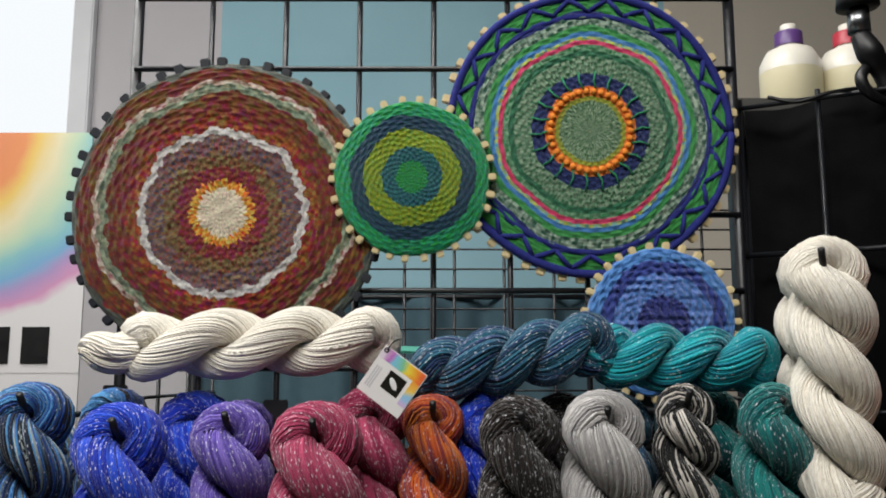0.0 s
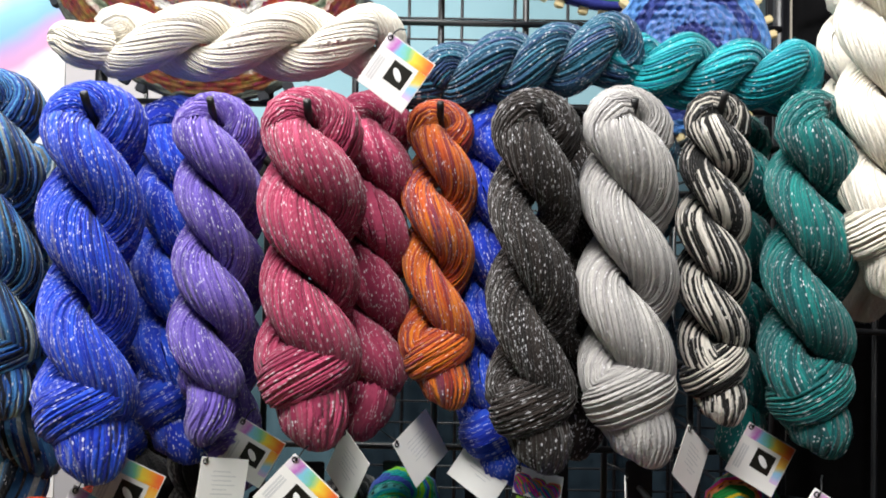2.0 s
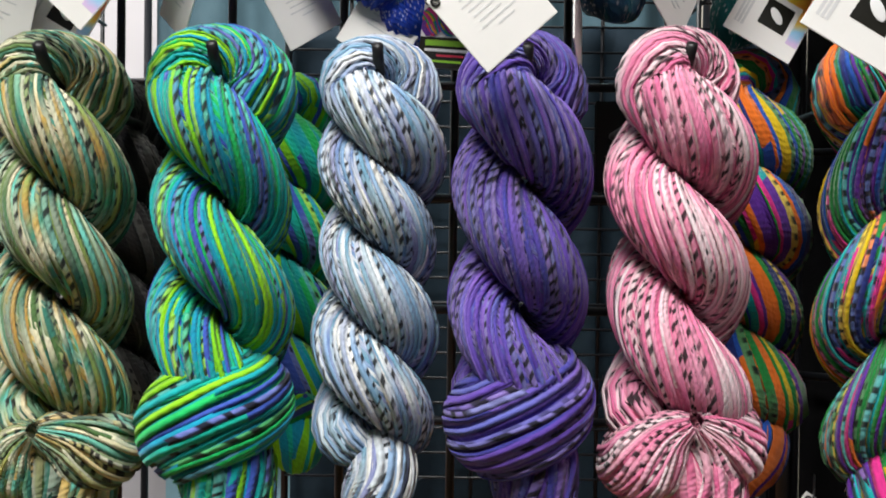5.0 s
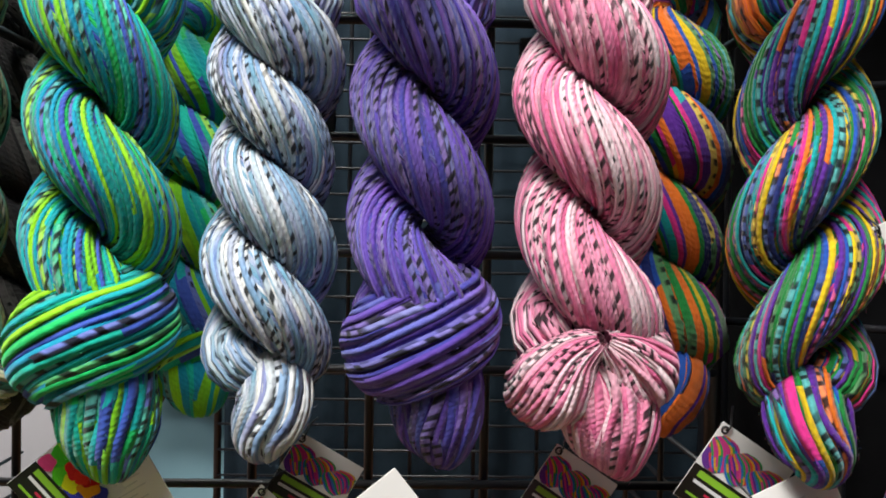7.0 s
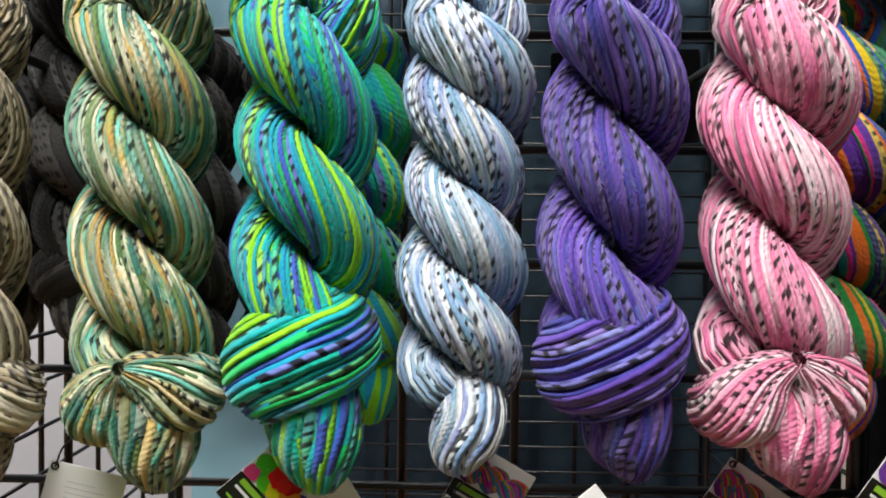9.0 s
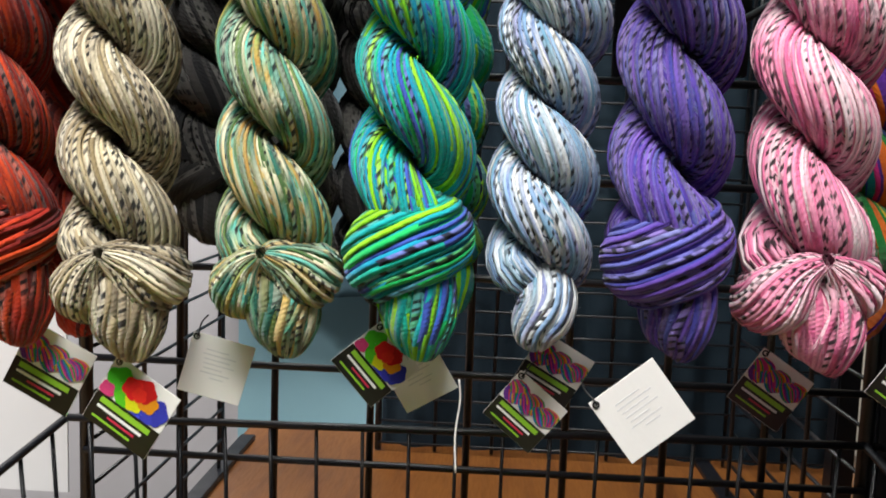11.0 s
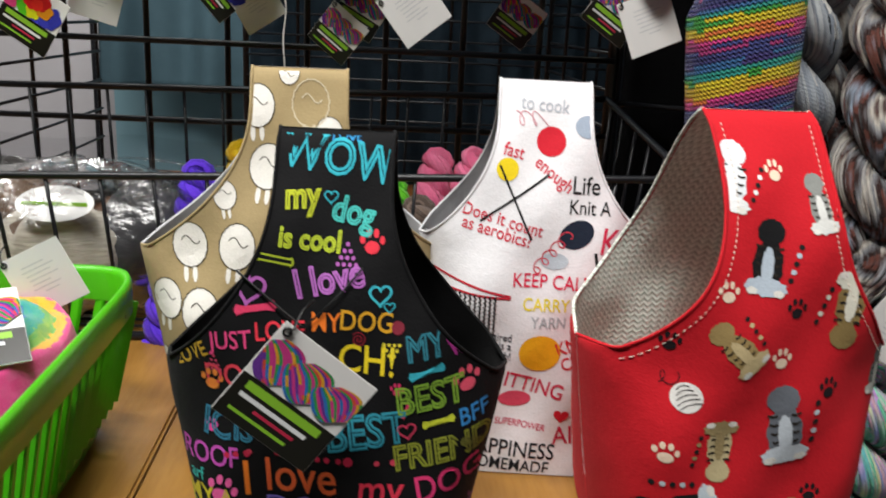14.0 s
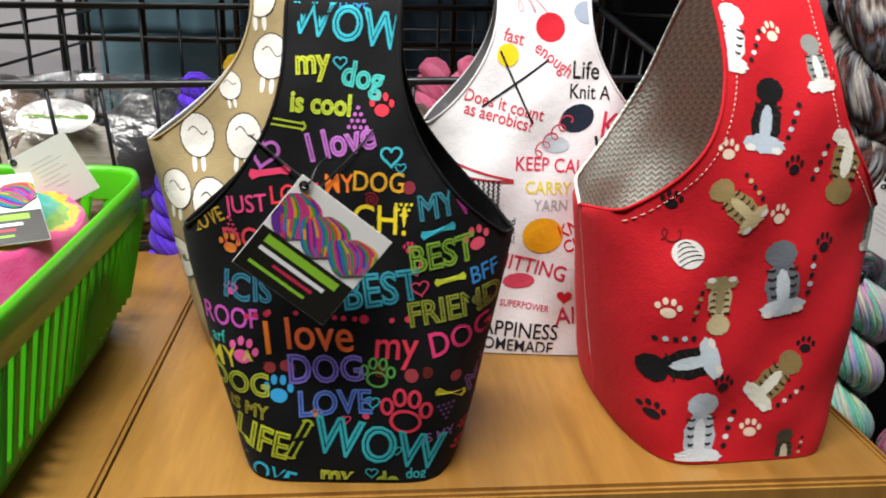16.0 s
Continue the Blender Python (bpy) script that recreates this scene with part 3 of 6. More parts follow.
# second skeins further back on the pegs
for k, (mt, x, y, z, w, ln, lb, words) in enumerate([
    (Y_ROYAL, -0.203, 0.715, 1.535, 0.066, 0.240, 4, "royal blue sparkling yarn skein at the back of a peg"),
    (Y_STRIPE, -0.277, 0.735, 1.540, 0.060, 0.215, 4, "blue and black striped yarn skein at the back of a peg"),
    (Y_PURPLE, -0.172, 0.745, 1.530, 0.060, 0.262, 4, "violet yarn skein at the back of a peg"),
    (Y_BURG, -0.058, 0.705, 1.540, 0.064, 0.221, 4, "burgundy sparkling yarn skein at the back of a peg"),
    (Y_ROYAL, 0.036, 0.725, 1.540, 0.060, 0.260, 5, "bright blue yarn skein hidden behind the charcoal one"),
    (Y_BLACK, 0.100, 0.735, 1.536, 0.060, 0.235, 4, "charcoal yarn skein at the back of a peg"),
    (Y_DENIM, 0.150, 0.750, 1.535, 0.060, 0.235, 4, "dark denim yarn skein in the shade of the row"),
    (Y_TEAL, 0.232, 0.765, 1.540, 0.066, 0.245, 4, "deep teal yarn skein at the back of a peg"),
    (Y_STRIPE, -0.352, 0.690, 1.520, 0.062, 0.235, 4, "blue and black striped yarn skein beside the row"),
    (Y_STRIPE, -0.330, 0.755, 1.505, 0.064, 0.265, 4, "blue and black striped yarn skein in the shade"),
    (Y_ROYAL, -0.268, 0.765, 1.515, 0.064, 0.272, 4, "royal blue yarn skein in the shade of the row"),
    (Y_RED, -0.262, 0.735, 1.240, 0.066, 0.215, 4, "dark red yarn skein at the back of a peg"),
    (Y_DKGREY, -0.192, 0.765, 1.282, 0.060, 0.200, 4, "dark grey flecked yarn skein at the back of a peg"),
    (Y_DKGREY, -0.130, 0.765, 1.240, 0.062, 0.205, 4, "dark grey flecked yarn skein behind the olive one"),
    (Y_GREEN, -0.032, 0.778, 1.248, 0.062, 0.210, 4, "green and turquoise yarn skein at the back of a peg"),
    (Y_DKGREY, -0.246, 0.775, 1.285, 0.062, 0.205, 4, "dark grey flecked yarn skein in deep shade"),
    (Y_DKGREY, -0.078, 0.790, 1.240, 0.062, 0.205, 4, "dark grey flecked yarn skein in deep shade"),
    (Y_RAINBOW, 0.232, 0.745, 1.255, 0.070, 0.215, 4, "rainbow striped yarn skein at the back of a peg"),
]):
    skein(mt, pose(x, y, z, 0, 0, random.uniform(-25, 25)), w, ln, lb, 1, 200 + k, words, fine=0.6, knot="tail" if k % 2 else "wrap", strands=34, nub=0.8)

# skeins laid across the pegs of the top row
skein(Y_CREAM, pose(-0.062, 0.712, 1.606, 0, 0, 0) @ pose(0, 0, 0, 0, 88, 4), 0.060, 0.226, 3.0, 1, 301, "cream undyed yarn skein lying across the pegs", knot="tail", strands=92, loose=0.012, sides=3, fine=0.7, fat=2.2)
skein(Y_DENIM, pose(0.114, 0.705, 1.604, 0, 0, 0) @ pose(0, 0, 0, 0, 80, -6), 0.058, 0.165, 3.4, 1, 302, "denim blue sparkling yarn skein lying across the pegs", knot="tail", strands=66, loose=0.025, sides=3, fine=0.7, fat=2.2)
skein(Y_AQUA, pose(0.258, 0.728, 1.592, 0, 0, 0) @ pose(0, 0, 0, 0, 92, 4), 0.058, 0.155, 3, 1, 303, "aqua yarn skein lying across the pegs", knot="tail", strands=66, loose=0.025, sides=3, fine=0.7, fat=2.2)


# ---------------------------------------------------------------- angled rack with dark cloth
CLOTH_BLACK = plain("black_cloth", "060608", 0.95, 0, 0.3, 30, 0.5, spec=0.12)
RACK = pose(0.304, 0.852, 0, 0, 0, -28)
rx = [0.0762 * i for i in range(9)]
rz = [1.849 - 0.0762 * i * 2 for i in range(13)]
wire_panel("grid_panel", RACK, rx, rz, 0.0026, 0.0026, "black wire grid panel set at an angle, floor standing", (rx[0], rx[-1]))
nx, nz = 50, 60
X, Z = np.meshgrid(np.linspace(0.004, 0.72, nx), np.linspace(0.02, 1.853, nz))
D = 0.02 + 0.008 * np.sin(X * 38 + 1.5 * np.sin(Z * 5)) + 0.004 * np.sin(X * 90 + Z * 9)
cloth = thing("backing_cloth", RACK, "matt black cloth hung behind the angled grid", "cloth")
me = grid_mesh("drape", np.stack([X, D, Z], -1))
ob = link("drape", me, CLOTH_BLACK, cloth)
ob.modifiers.new("thick", "SOLIDIFY").thickness = 0.003

for k, (mt, x, y, z, w, ln, lb, hand, words) in enumerate([
    (Y_CREAM, 0.303, 0.672, 1.656, 0.069, 0.236, 3.6, 1, "thick cream undyed yarn skein on the angled rack"),
    (Y_CREAM, 0.325, 0.745, 1.660, 0.070, 0.25, 4, 1, "thick cream undyed yarn skein, half hidden"),
    (Y_ORANGE, 0.392, 0.650, 1.665, 0.070, 0.25, 4, 1, "orange yarn skein on the angled rack"),
    (Y_BROWNGREY, 0.465, 0.635, 1.050, 0.076, 0.248, 4, 1, "grey and brown hand-dyed yarn skein on the angled rack"),
    (Y_BROWNGREY, 0.425, 0.690, 1.040, 0.070, 0.23, 4, 1, "dark grey and brown yarn skein, half hidden"),
    (Y_PALEGREY, 0.400, 0.660, 1.135, 0.062, 0.235, 4, 1, "pale blue grey yarn skein on the angled rack"),
    (Y_BROWNGREY, 0.545, 0.610, 1.050, 0.070, 0.24, 4, 1, "grey and beige yarn skein on the angled rack"),
    (Y_PASTEL, 0.465, 0.595, 0.735, 0.072, 0.24, 4, 1, "pastel striped yarn skein on the angled rack"),
    (Y_PASTEL, 0.485, 0.650, 0.740, 0.066, 0.23, 4, 1, "pastel striped yarn skein, half hidden"),
    (Y_PINKBLACK, 0.540, 0.570, 0.735, 0.072, 0.24, 4, -1, "pink, black and grey yarn skein on the angled rack"),
]):
    skein(mt, pose(x, y, z, 0, 0, random.uniform(-12, 12)), w, ln, lb, hand, 400 + k, words, "skeins on the angled rack", fine=0.7, knot="wrap" if k % 2 == 0 else "tail", strands=92 if mt is Y_CREAM else 66, loose=0.012 if mt is Y_CREAM else 0.025, sides=3 if k in (0, 3, 7, 9) else 0, fat=2.1)
    t = thing("display_peg", pose(x, y, z, 0, 0, -28), "black metal display peg on the angled grid", "peg", "pegs on the grid")
    link("rod", tube("rod", [(0, 0.20, 0.0), (0, 0.0, 0.0), (0, -0.02, 0.004), (0, -0.034, 0.018)], 0.0027, 10, 20), PEG, t)

# ---------------------------------------------------------------- round woven wall hangings
def woven_mat(name, rings, blur=0.0, freq=26.0, mottled=0.35, hues=0.0):
    """rings: (outer edge as a share of the radius, colour, second colour)."""
    k = Nodes(name)
    u, v = k.uv()
    wob = k.noise(k.vec(k.math("MULTIPLY", v, 9.0), k.math("MULTIPLY", u, 3.0)), 1.0, 2.0)
    f = k.math("ADD", u, k.span(wob, 0.3, 0.7, -blur, blur))
    starts = [0.0] + [r[0] for r in rings[:-1]]
    a = k.ramp(f, [(s, srgb(r[1])) for s, r in zip(starts, rings)], "CONSTANT")
    b = k.ramp(f, [(s, srgb(r[2])) for s, r in zip(starts, rings)], "CONSTANT")
    row = k.math("FLOOR", k.math("MULTIPLY", u, 44.0))
    patch = k.noise(k.vec(k.math("MULTIPLY", v, freq), k.math("MULTIPLY", row, 0.9), 5.1), 1.0, 2.0)
    col = k.mix(k.span(patch, 0.5 - mottled * 0.3, 0.5 + mottled * 0.5), a, b)
    if hues:
        tint = k.n("ShaderNodeHueSaturation")
        spot = k.noise(k.vec(k.math("MULTIPLY", v, 15.0), k.math("MULTIPLY", row, 1.7), 2.2), 1.0, 2.0)
        k.put(tint.inputs["Hue"], k.span(spot, 0.3, 0.7, 0.5 - hues, 0.5 + hues))
        k.put(tint.inputs["Saturation"], k.span(spot, 0.3, 0.7, 1.45, 1.0))
        k.put(tint.inputs["Value"], k.span(k.noise(k.vec(k.math("MULTIPLY", v, 19.0), k.math("MULTIPLY", row, 2.3), 8.0), 1.0, 2.0), 0.3, 0.7, 0.6, 1.25))
        k.put(tint.inputs["Color"], col)
        col = tint.outputs[0]
    fib = k.noise(k.vec(k.math("MULTIPLY", k.math("ADD", v, k.math("MULTIPLY", u, 4.0)), 90.0), k.math("MULTIPLY", u, 260.0)), 1.0, 3.0)
    col = k.mix(k.span(fib, 0.4, 0.8, 0, 0.35), col, k.mix(1.0, col, (0.45, 0.45, 0.45, 1), "MULTIPLY"))
    k.bump(fib, 0.7, 0.0014)
    return k.set(Base_Color=col, Roughness=0.9, Sheen_Weight=0.3)


def woven_disc(m, radius, mat, tab_mat, tabs, label, rows=40, warp=60, point=0.0, seed=1, lump=0.0):
    t = thing("woven_wall_hanging", m, label, "wall hanging", "woven circles")
    rng = np.random.default_rng(seed)
    nr, nt = rows * 3, warp * 5
    rr = np.linspace(0.004, 1.0, nr)[:, None]
    th = np.linspace(0, 2 * np.pi, nt, endpoint=False)[None]
    row = np.floor(rr * rows)
    dome = 0.008 * (1 - rr ** 2)
    ridge = 0.0017 * np.abs(np.sin(np.pi * rr * rows)) ** 0.7
    weave = 0.0009 * np.sin(warp / 2 * th + np.pi * row) * np.clip(rr * 3, 0, 1)
    big = sum(rng.normal() * np.sin(kk * th + rng.random() * 6 + rr * rng.integers(2, 20)) for kk in (2, 3, 5)) * 0.0005 * np.clip(rr * 3, 0, 1)
    gx2, gz2 = rr * np.cos(th) * 20, rr * np.sin(th) * 20
    bob = sum(np.sin(gx2 * math.cos(a) * f + gz2 * math.sin(a) * f + p) for a, f, p in rng.uniform((0, 1.2, 0), (3.1, 3.6, 6), (9, 3)))
    big = big + 0.0004 * lump * bob * np.clip((1 - rr) * 6, 0, 1)
    h = 0.004 + dome + ridge + weave + big
    edge = np.clip((1 - rr) / 0.03, 0, 1) ** 0.5
    wav = 1 + 0.008 * np.sin(5 * th + seed) + 0.006 * np.sin(9 * th)
    rad = radius * rr * wav
    P = np.stack([np.cos(th) * rad, -h * edge, np.sin(th) * rad], -1)
    tt = np.linspace(0, 2 * np.pi, nt + 1)[None]
    peak = point * np.exp(-((tt - np.pi / 2) / 0.30) ** 2)
    wob = 0.02 * np.sin(3 * tt + seed) + 0.015 * np.sin(7 * tt + 2 * seed)
    uu = np.clip(rr * (1 - (peak - wob) * np.clip(rr * 2 - 0.7, 0, 0.9) * np.clip((1 - rr) / 0.15, 0, 1)), 0, 1)
    link("weaving", grid_mesh("weaving", P, np.stack(np.broadcast_arrays(uu, tt), -1), closed_u=True), mat, t)
    bm = bmesh.new()
    bmesh.ops.create_cone(bm, cap_ends=True, segments=64, radius1=radius * 0.99, radius2=radius * 0.99, depth=0.004)
    bmesh.ops.transform(bm, verts=bm.verts, matrix=pose(0, 0.0025, 0, 90))
    board = part("loom_board", bm, tab_mat, t, "stiff card loom board")
    bm = bmesh.new()
    w = radius * 2 * math.pi / tabs * 0.22
    box(bm, -w, w, -0.004, 0.004, -0.006, 0.0058, 0.0012)
    me = bpy.data.meshes.new("rim_tab")
    bm.to_mesh(me)
    bm.free()
    me.materials.append(tab_mat)
    for i in range(tabs):
        a = 2 * math.pi * (i + rng.random() * 0.3) / tabs
        o = new("rim_tab", me)
        o.parent = board
        o.matrix_local = pose(math.cos(a) * radius, 0.0, math.sin(a) * radius, 0, 90 - math.degrees(a), 0)
    return t


W_BROWN = woven_mat("weave_brown", [(0.155, "e8dcc4", "f0e6d2"), (0.21, "d8a060", "e8b878"), (0.30, "7a2a30", "8a3a38"), (0.38, "6a4a3c", "8a7a50"), (0.50, "4c5064", "a06a40"), (0.545, "d8d4cc", "c8c8cc"), (0.62, "7a3020", "a8603c"), (0.70, "6a2a16", "84402c"), (0.76, "743818", "5a2814"), (0.81, "5c6a58", "a8b098"), (0.84, "d8d0c4", "7a3a1c"), (0.95, "7a3c1c", "582a14"), (1.0, "5a6058", "484c46")], 0.022, 24, 0.5, hues=0.075)
W_SMALL = woven_mat("weave_green_small", [(0.20, "38a048", "1c7a5a"), (0.38, "16406a", "2a8a70"), (0.62, "a0aa3c", "4c8a48"), (0.80, "0a2c48", "165468"), (1.0, "1a8c74", "52b04c")], 0.02, 34, 0.9, hues=0.05)
W_BIG = woven_mat("weave_green_big", [(0.21, "3a6a40", "a0b898"), (0.24, "8a9a28", "a8a830"), (0.31, "e0701c", "f09030"), (0.40, "10205c", "14306a"), (0.52, "2c6a44", "9ab094"), (0.56, "1c5a40", "2a7a50"), (0.60, "2c7a48", "8ab090"), (0.63, "d03060", "e04878"), (0.655, "c0c830", "50a8c0"), (0.685, "4888c8", "3878b8"), (0.73, "2c8a48", "48a050"), (0.80, "2a5c48", "b0c4b0"), (0.83, "18246c", "1c2c80"), (0.95, "2c8a3c", "3aa048"), (1.0, "1c2474", "202c88")], 0.006, 22)
W_BLUE = woven_mat("weave_blue", [(0.35, "1c2878", "283890"), (0.66, "3a78c0", "7a90d8"), (0.82, "1c3484", "243c98"), (1.0, "3c78c4", "5a98d8")], 0.02, 8)
TAB_DARK = plain("dark_loom_tab", "20242c", 0.6, 0, 0.1, 60, 0.1)
TAB_PALE = plain("pale_loom_tab", "dcc898", 0.6, 0, 0.08, 60, 0.1)

woven_disc(pose(-0.214, 0.826, 1.735, 4, 0, 0), 0.151, W_BROWN, TAB_DARK, 44, "round weaving in browns, cream and grey on dark loom", 36, 50, 0.07, 3, 0.45)
woven_disc(pose(-0.030, 0.815, 1.768, 4, 0, 0), 0.076, W_SMALL, TAB_PALE, 30, "small round weaving in green and navy rings on pale loom", 26, 44, 0.0, 5)
big = woven_disc(pose(0.145, 0.828, 1.817, 4, 0, 0), 0.144, W_BIG, TAB_PALE, 46, "large round weaving in green, blue and pink rings", 40, 64, 0.05, 9)
woven_disc(pose(0.205, 0.806, 1.628, 4, 0, 0), 0.070, W_BLUE, TAB_PALE, 30, "small round weaving in blue wool on pale loom", 20, 44, 0.0, 11, 1.3)
ZIG = plain("navy_wool", "1a2478", 0.9, 0, 0.2, 200, 0.5)
SPIKE = plain("green_wool", "2c8a5c", 0.9, 0, 0.2, 200, 0.5)
KNOBS = plain("orange_wool", "e8801c", 0.9, 0, 0.2, 200, 0.5, "f0a048")
for i in range(44):
    a0, a1 = 2 * math.pi * i / 44, 2 * math.pi * (i + 0.5) / 44
    r0, r1 = (0.122, 0.136) if i % 2 else (0.136, 0.122)
    b0 = 2 * math.pi * (i + 1) / 44
    link("zigzag_strand", tube("zigzag_strand", [(math.cos(a0) * r0, -0.0065, math.sin(a0) * r0), (math.cos(a1) * (r0 + r1) / 2, -0.0075, math.sin(a1) * (r0 + r1) / 2), (math.cos(b0) * r1, -0.0065, math.sin(b0) * r1)], 0.0025, 7), ZIG, big)
for i in range(22):
    a = 2 * math.pi * i / 22
    link("star_strand", tube("star_strand", [(math.cos(a) * 0.042, -0.0135, math.sin(a) * 0.042), (math.cos(a + 0.07) * 0.050, -0.0145, math.sin(a + 0.07) * 0.050), (math.cos(a + 0.05) * 0.060, -0.0125, math.sin(a + 0.05) * 0.060)], 0.0010, 6), SPIKE, big)
for rr2, th2 in ((0.1395, 0.0042), (0.1185, 0.0034)):
    aa = np.linspace(0, 2 * np.pi, 90)
    link("navy_ring", tube("navy_ring", np.stack([np.cos(aa) * rr2 * (1 + 0.008 * np.sin(5 * aa + 9)), -0.0055 + 0 * aa, np.sin(aa) * rr2 * (1 + 0.008 * np.sin(5 * aa + 9))], 1), th2, 10), ZIG, big)
bm = bmesh.new()
bmesh.ops.create_icosphere(bm, subdivisions=2, radius=0.0034)
bead = bpy.data.meshes.new("wool_knob")
bm.to_mesh(bead)
bm.free()
bead.materials.append(KNOBS)
for i in range(34):
    a = 2 * math.pi * i / 34
    o = new("wool_knob", bead)
    o.parent = big
    o.matrix_local = pose(math.cos(a) * 0.0395, -0.0135, math.sin(a) * 0.0395)

# ---------------------------------------------------------------- table
def wood(name, light, dark):
    k = Nodes(name)
    o = k.obj()
    mp = k.n("ShaderNodeMapping")
    mp.inputs["Scale"].default_value = (14.0, 1.6, 1.0)
    k.put(mp.inputs[0], o)
    g = k.noise(mp.outputs[0], 3.0, 6.0, 0.6)
    fine = k.noise(mp.outputs[0], 30.0, 3.0)
    col = k.ramp(g, [(0.3, srgb(dark)), (0.5, srgb(light)), (0.7, srgb(dark))])
    col = k.mix(k.span(fine, 0.45, 0.75, 0, 0.4), col, srgb(dark))
    k.bump(fine, 0.08, 0.0005)
    return k.set(Base_Color=col, Roughness=k.span(fine, 0.3, 0.7, 0.30, 0.42))


WOOD = wood("honey_wood_laminate", "9a7034", "865e28")
WOOD_EDGE = wood("wood_edge_band", "9e7234", "886028")
table = thing("display_table", pose(0, 0, 0), "honey coloured wooden display table with planked top", "table")
box_part("top_board", (-0.0680, 0.308, 0.288, 0.86, 0.722, 0.75), WOOD, table, 0.002)
box_part("top_board", (-0.33, -0.0695, 0.288, 0.86, 0.722, 0.75), WOOD, table, 0.002)
box_part("top_board", (-0.70, -0.3315, 0.288, 0.83, 0.722, 0.75), WOOD, table, 0.002)
box_part("edge_band", (-0.70, 0.308, 0.2835, 0.2878, 0.718, 0.7502), WOOD_EDGE, table, 0.0015)
box_part("end_band", (0.3083, 0.3125, 0.2835, 0.86, 0.718, 0.7502), WOOD_EDGE, table, 0.0015)
for lx in (-0.65, 0.27):
    for ly in (0.33, 0.79):
        box_part("leg", (lx - 0.025, lx + 0.025, ly - 0.025, ly + 0.025, 0, 0.7217), WOOD_EDGE, table, 0.003)

# the rear wood's darker tone puts the shade behind the rack into the colour
WOOD_SHADED = wood("wood_shaded_tone", "7a4c22", "62391a")
rear = thing("rear_table", pose(0, 0, 0), "rear part of the wooden table, coloured darker to stand for shade", "table")
box_part("top_board", (-0.33, 0.56, 0.863, 1.38, 0.722, 0.75), WOOD_SHADED, rear, 0.002)
for lx in (-0.30, 0.53):
    for ly in (0.90, 1.34):
        box_part("leg", (lx - 0.02, lx + 0.02, ly - 0.02, ly + 0.02, 0, 0.7217), WOOD_SHADED, rear, 0.003)

# side and rear grids of the rack, standing on the table
sy = [0.0, 0.11, 0.22, 0.335]
sz = [0.755 + 0.0381 * i for i in range(24)]
for name, x in (("west", GX), ("east", GX + 8 * CELL)):
    wire_panel("grid_panel", pose(x, GY + 0.006, 0, 0, 0, 90), sy, sz, 0.0024, 0.0018, "black wire side panel of the display rack")
bx = [-0.135 + 0.0762 * i for i in range(9)]
bz = [0.762 + 0.0305 * i for i in range(40)]
wire_panel("grid_panel", pose(0, 1.30, 0), bx, bz, 0.0024, 0.0015, "black wire grid panel at the back of the rack, finer mesh", (bx[0], bx[-1]))
foot = thing("rack_foot", pose(0, 0, 0), "black metal feet that hold the grid rack on the table", "rack foot")
for x in (GX, GX + 8 * CELL):
    box_part("foot_post", (x - 0.006, x + 0.006, GY - 0.006, GY + 0.006, 0.7502, 0.84), BLACK_WIRE, foot, 0.001)
    box_part("foot_bar", (x - 0.010, x + 0.010, GY - 0.03, GY + 0.47, 0.7502, 0.757), BLACK_WIRE, foot, 0.001)

NAVY = plain("dark_navy_cloth", "243440", 0.85, 0, 0.2, 14, 0.4, spec=0.2)
X, Z = np.meshgrid(np.linspace(-0.133, 0.49, 80), np.linspace(0.32, 1.44, 50))
drop = thing("backing_cloth", pose(0, 1.312, 0), "dark navy cloth hung behind the rear grid", "cloth")
ob = link("drape", grid_mesh("drape", np.stack([X, 0.012 + 0.006 * np.sin(X * 70 + 2 * np.sin(Z * 6)) + 0.003 * np.sin(X * 151), Z], -1)), NAVY, drop)
ob.modifiers.new("thick", "SOLIDIFY").thickness = 0.002

# dull teal sheet behind the rack, added to stand in for shade on the wall
SHADED_TEAL = plain("shaded_wall_teal", "48606a", 0.8, 0, 0.12, 12, 0.3, spec=0.2)
X, Z = np.meshgrid(np.linspace(-0.655, 0.66, 120), np.linspace(0.79, 1.78, 40))
drop = thing("curtain", pose(0, 2.30, 0), "dull teal sheet in soft folds, standing in for shade on the wall", "curtain")
ob = link("drape", grid_mesh("drape", np.stack([X, 0.03 * np.sin(X * 24 + 0.8 * np.sin(Z * 3)) + 0.012 * np.sin(X * 57 + 1), Z], -1)), SHADED_TEAL, drop)
ob.modifiers.new("thick", "SOLIDIFY").thickness = 0.002
link("rail", tube("rail", [(-0.67, 0, 1.785), (0, 0, 1.785), (0.67, 0, 1.785)], 0.008, 10), BLACK_WIRE, drop)
for x in (-0.665, 0.665):
    link("post", tube("post", [(x, 0, 0.0), (x, 0, 0.8), (x, 0, 1.79)], 0.009, 10), BLACK_WIRE, drop)

# ---------------------------------------------------------------- banner, bright window, shelf with bottles
BANNER = plain("banner_vinyl", "d6d4d4", 0.5, 0, 0.03, 4, 0.05)
k = Nodes("banner_rainbow")
o = k.n("ShaderNodeSeparateXYZ")
k.put(o.inputs[0], k.obj())
dist = k.math("SQRT", k.math("ADD", k.math("POWER", k.math("ADD", o.outputs[0], 0.04), 2.0), k.math("POWER", k.math("SUBTRACT", o.outputs[2], 0.316), 2.0)))
dist = k.math("ADD", dist, k.span(k.noise(k.obj(), 9.0, 3.0), 0.3, 0.7, -0.012, 0.012))
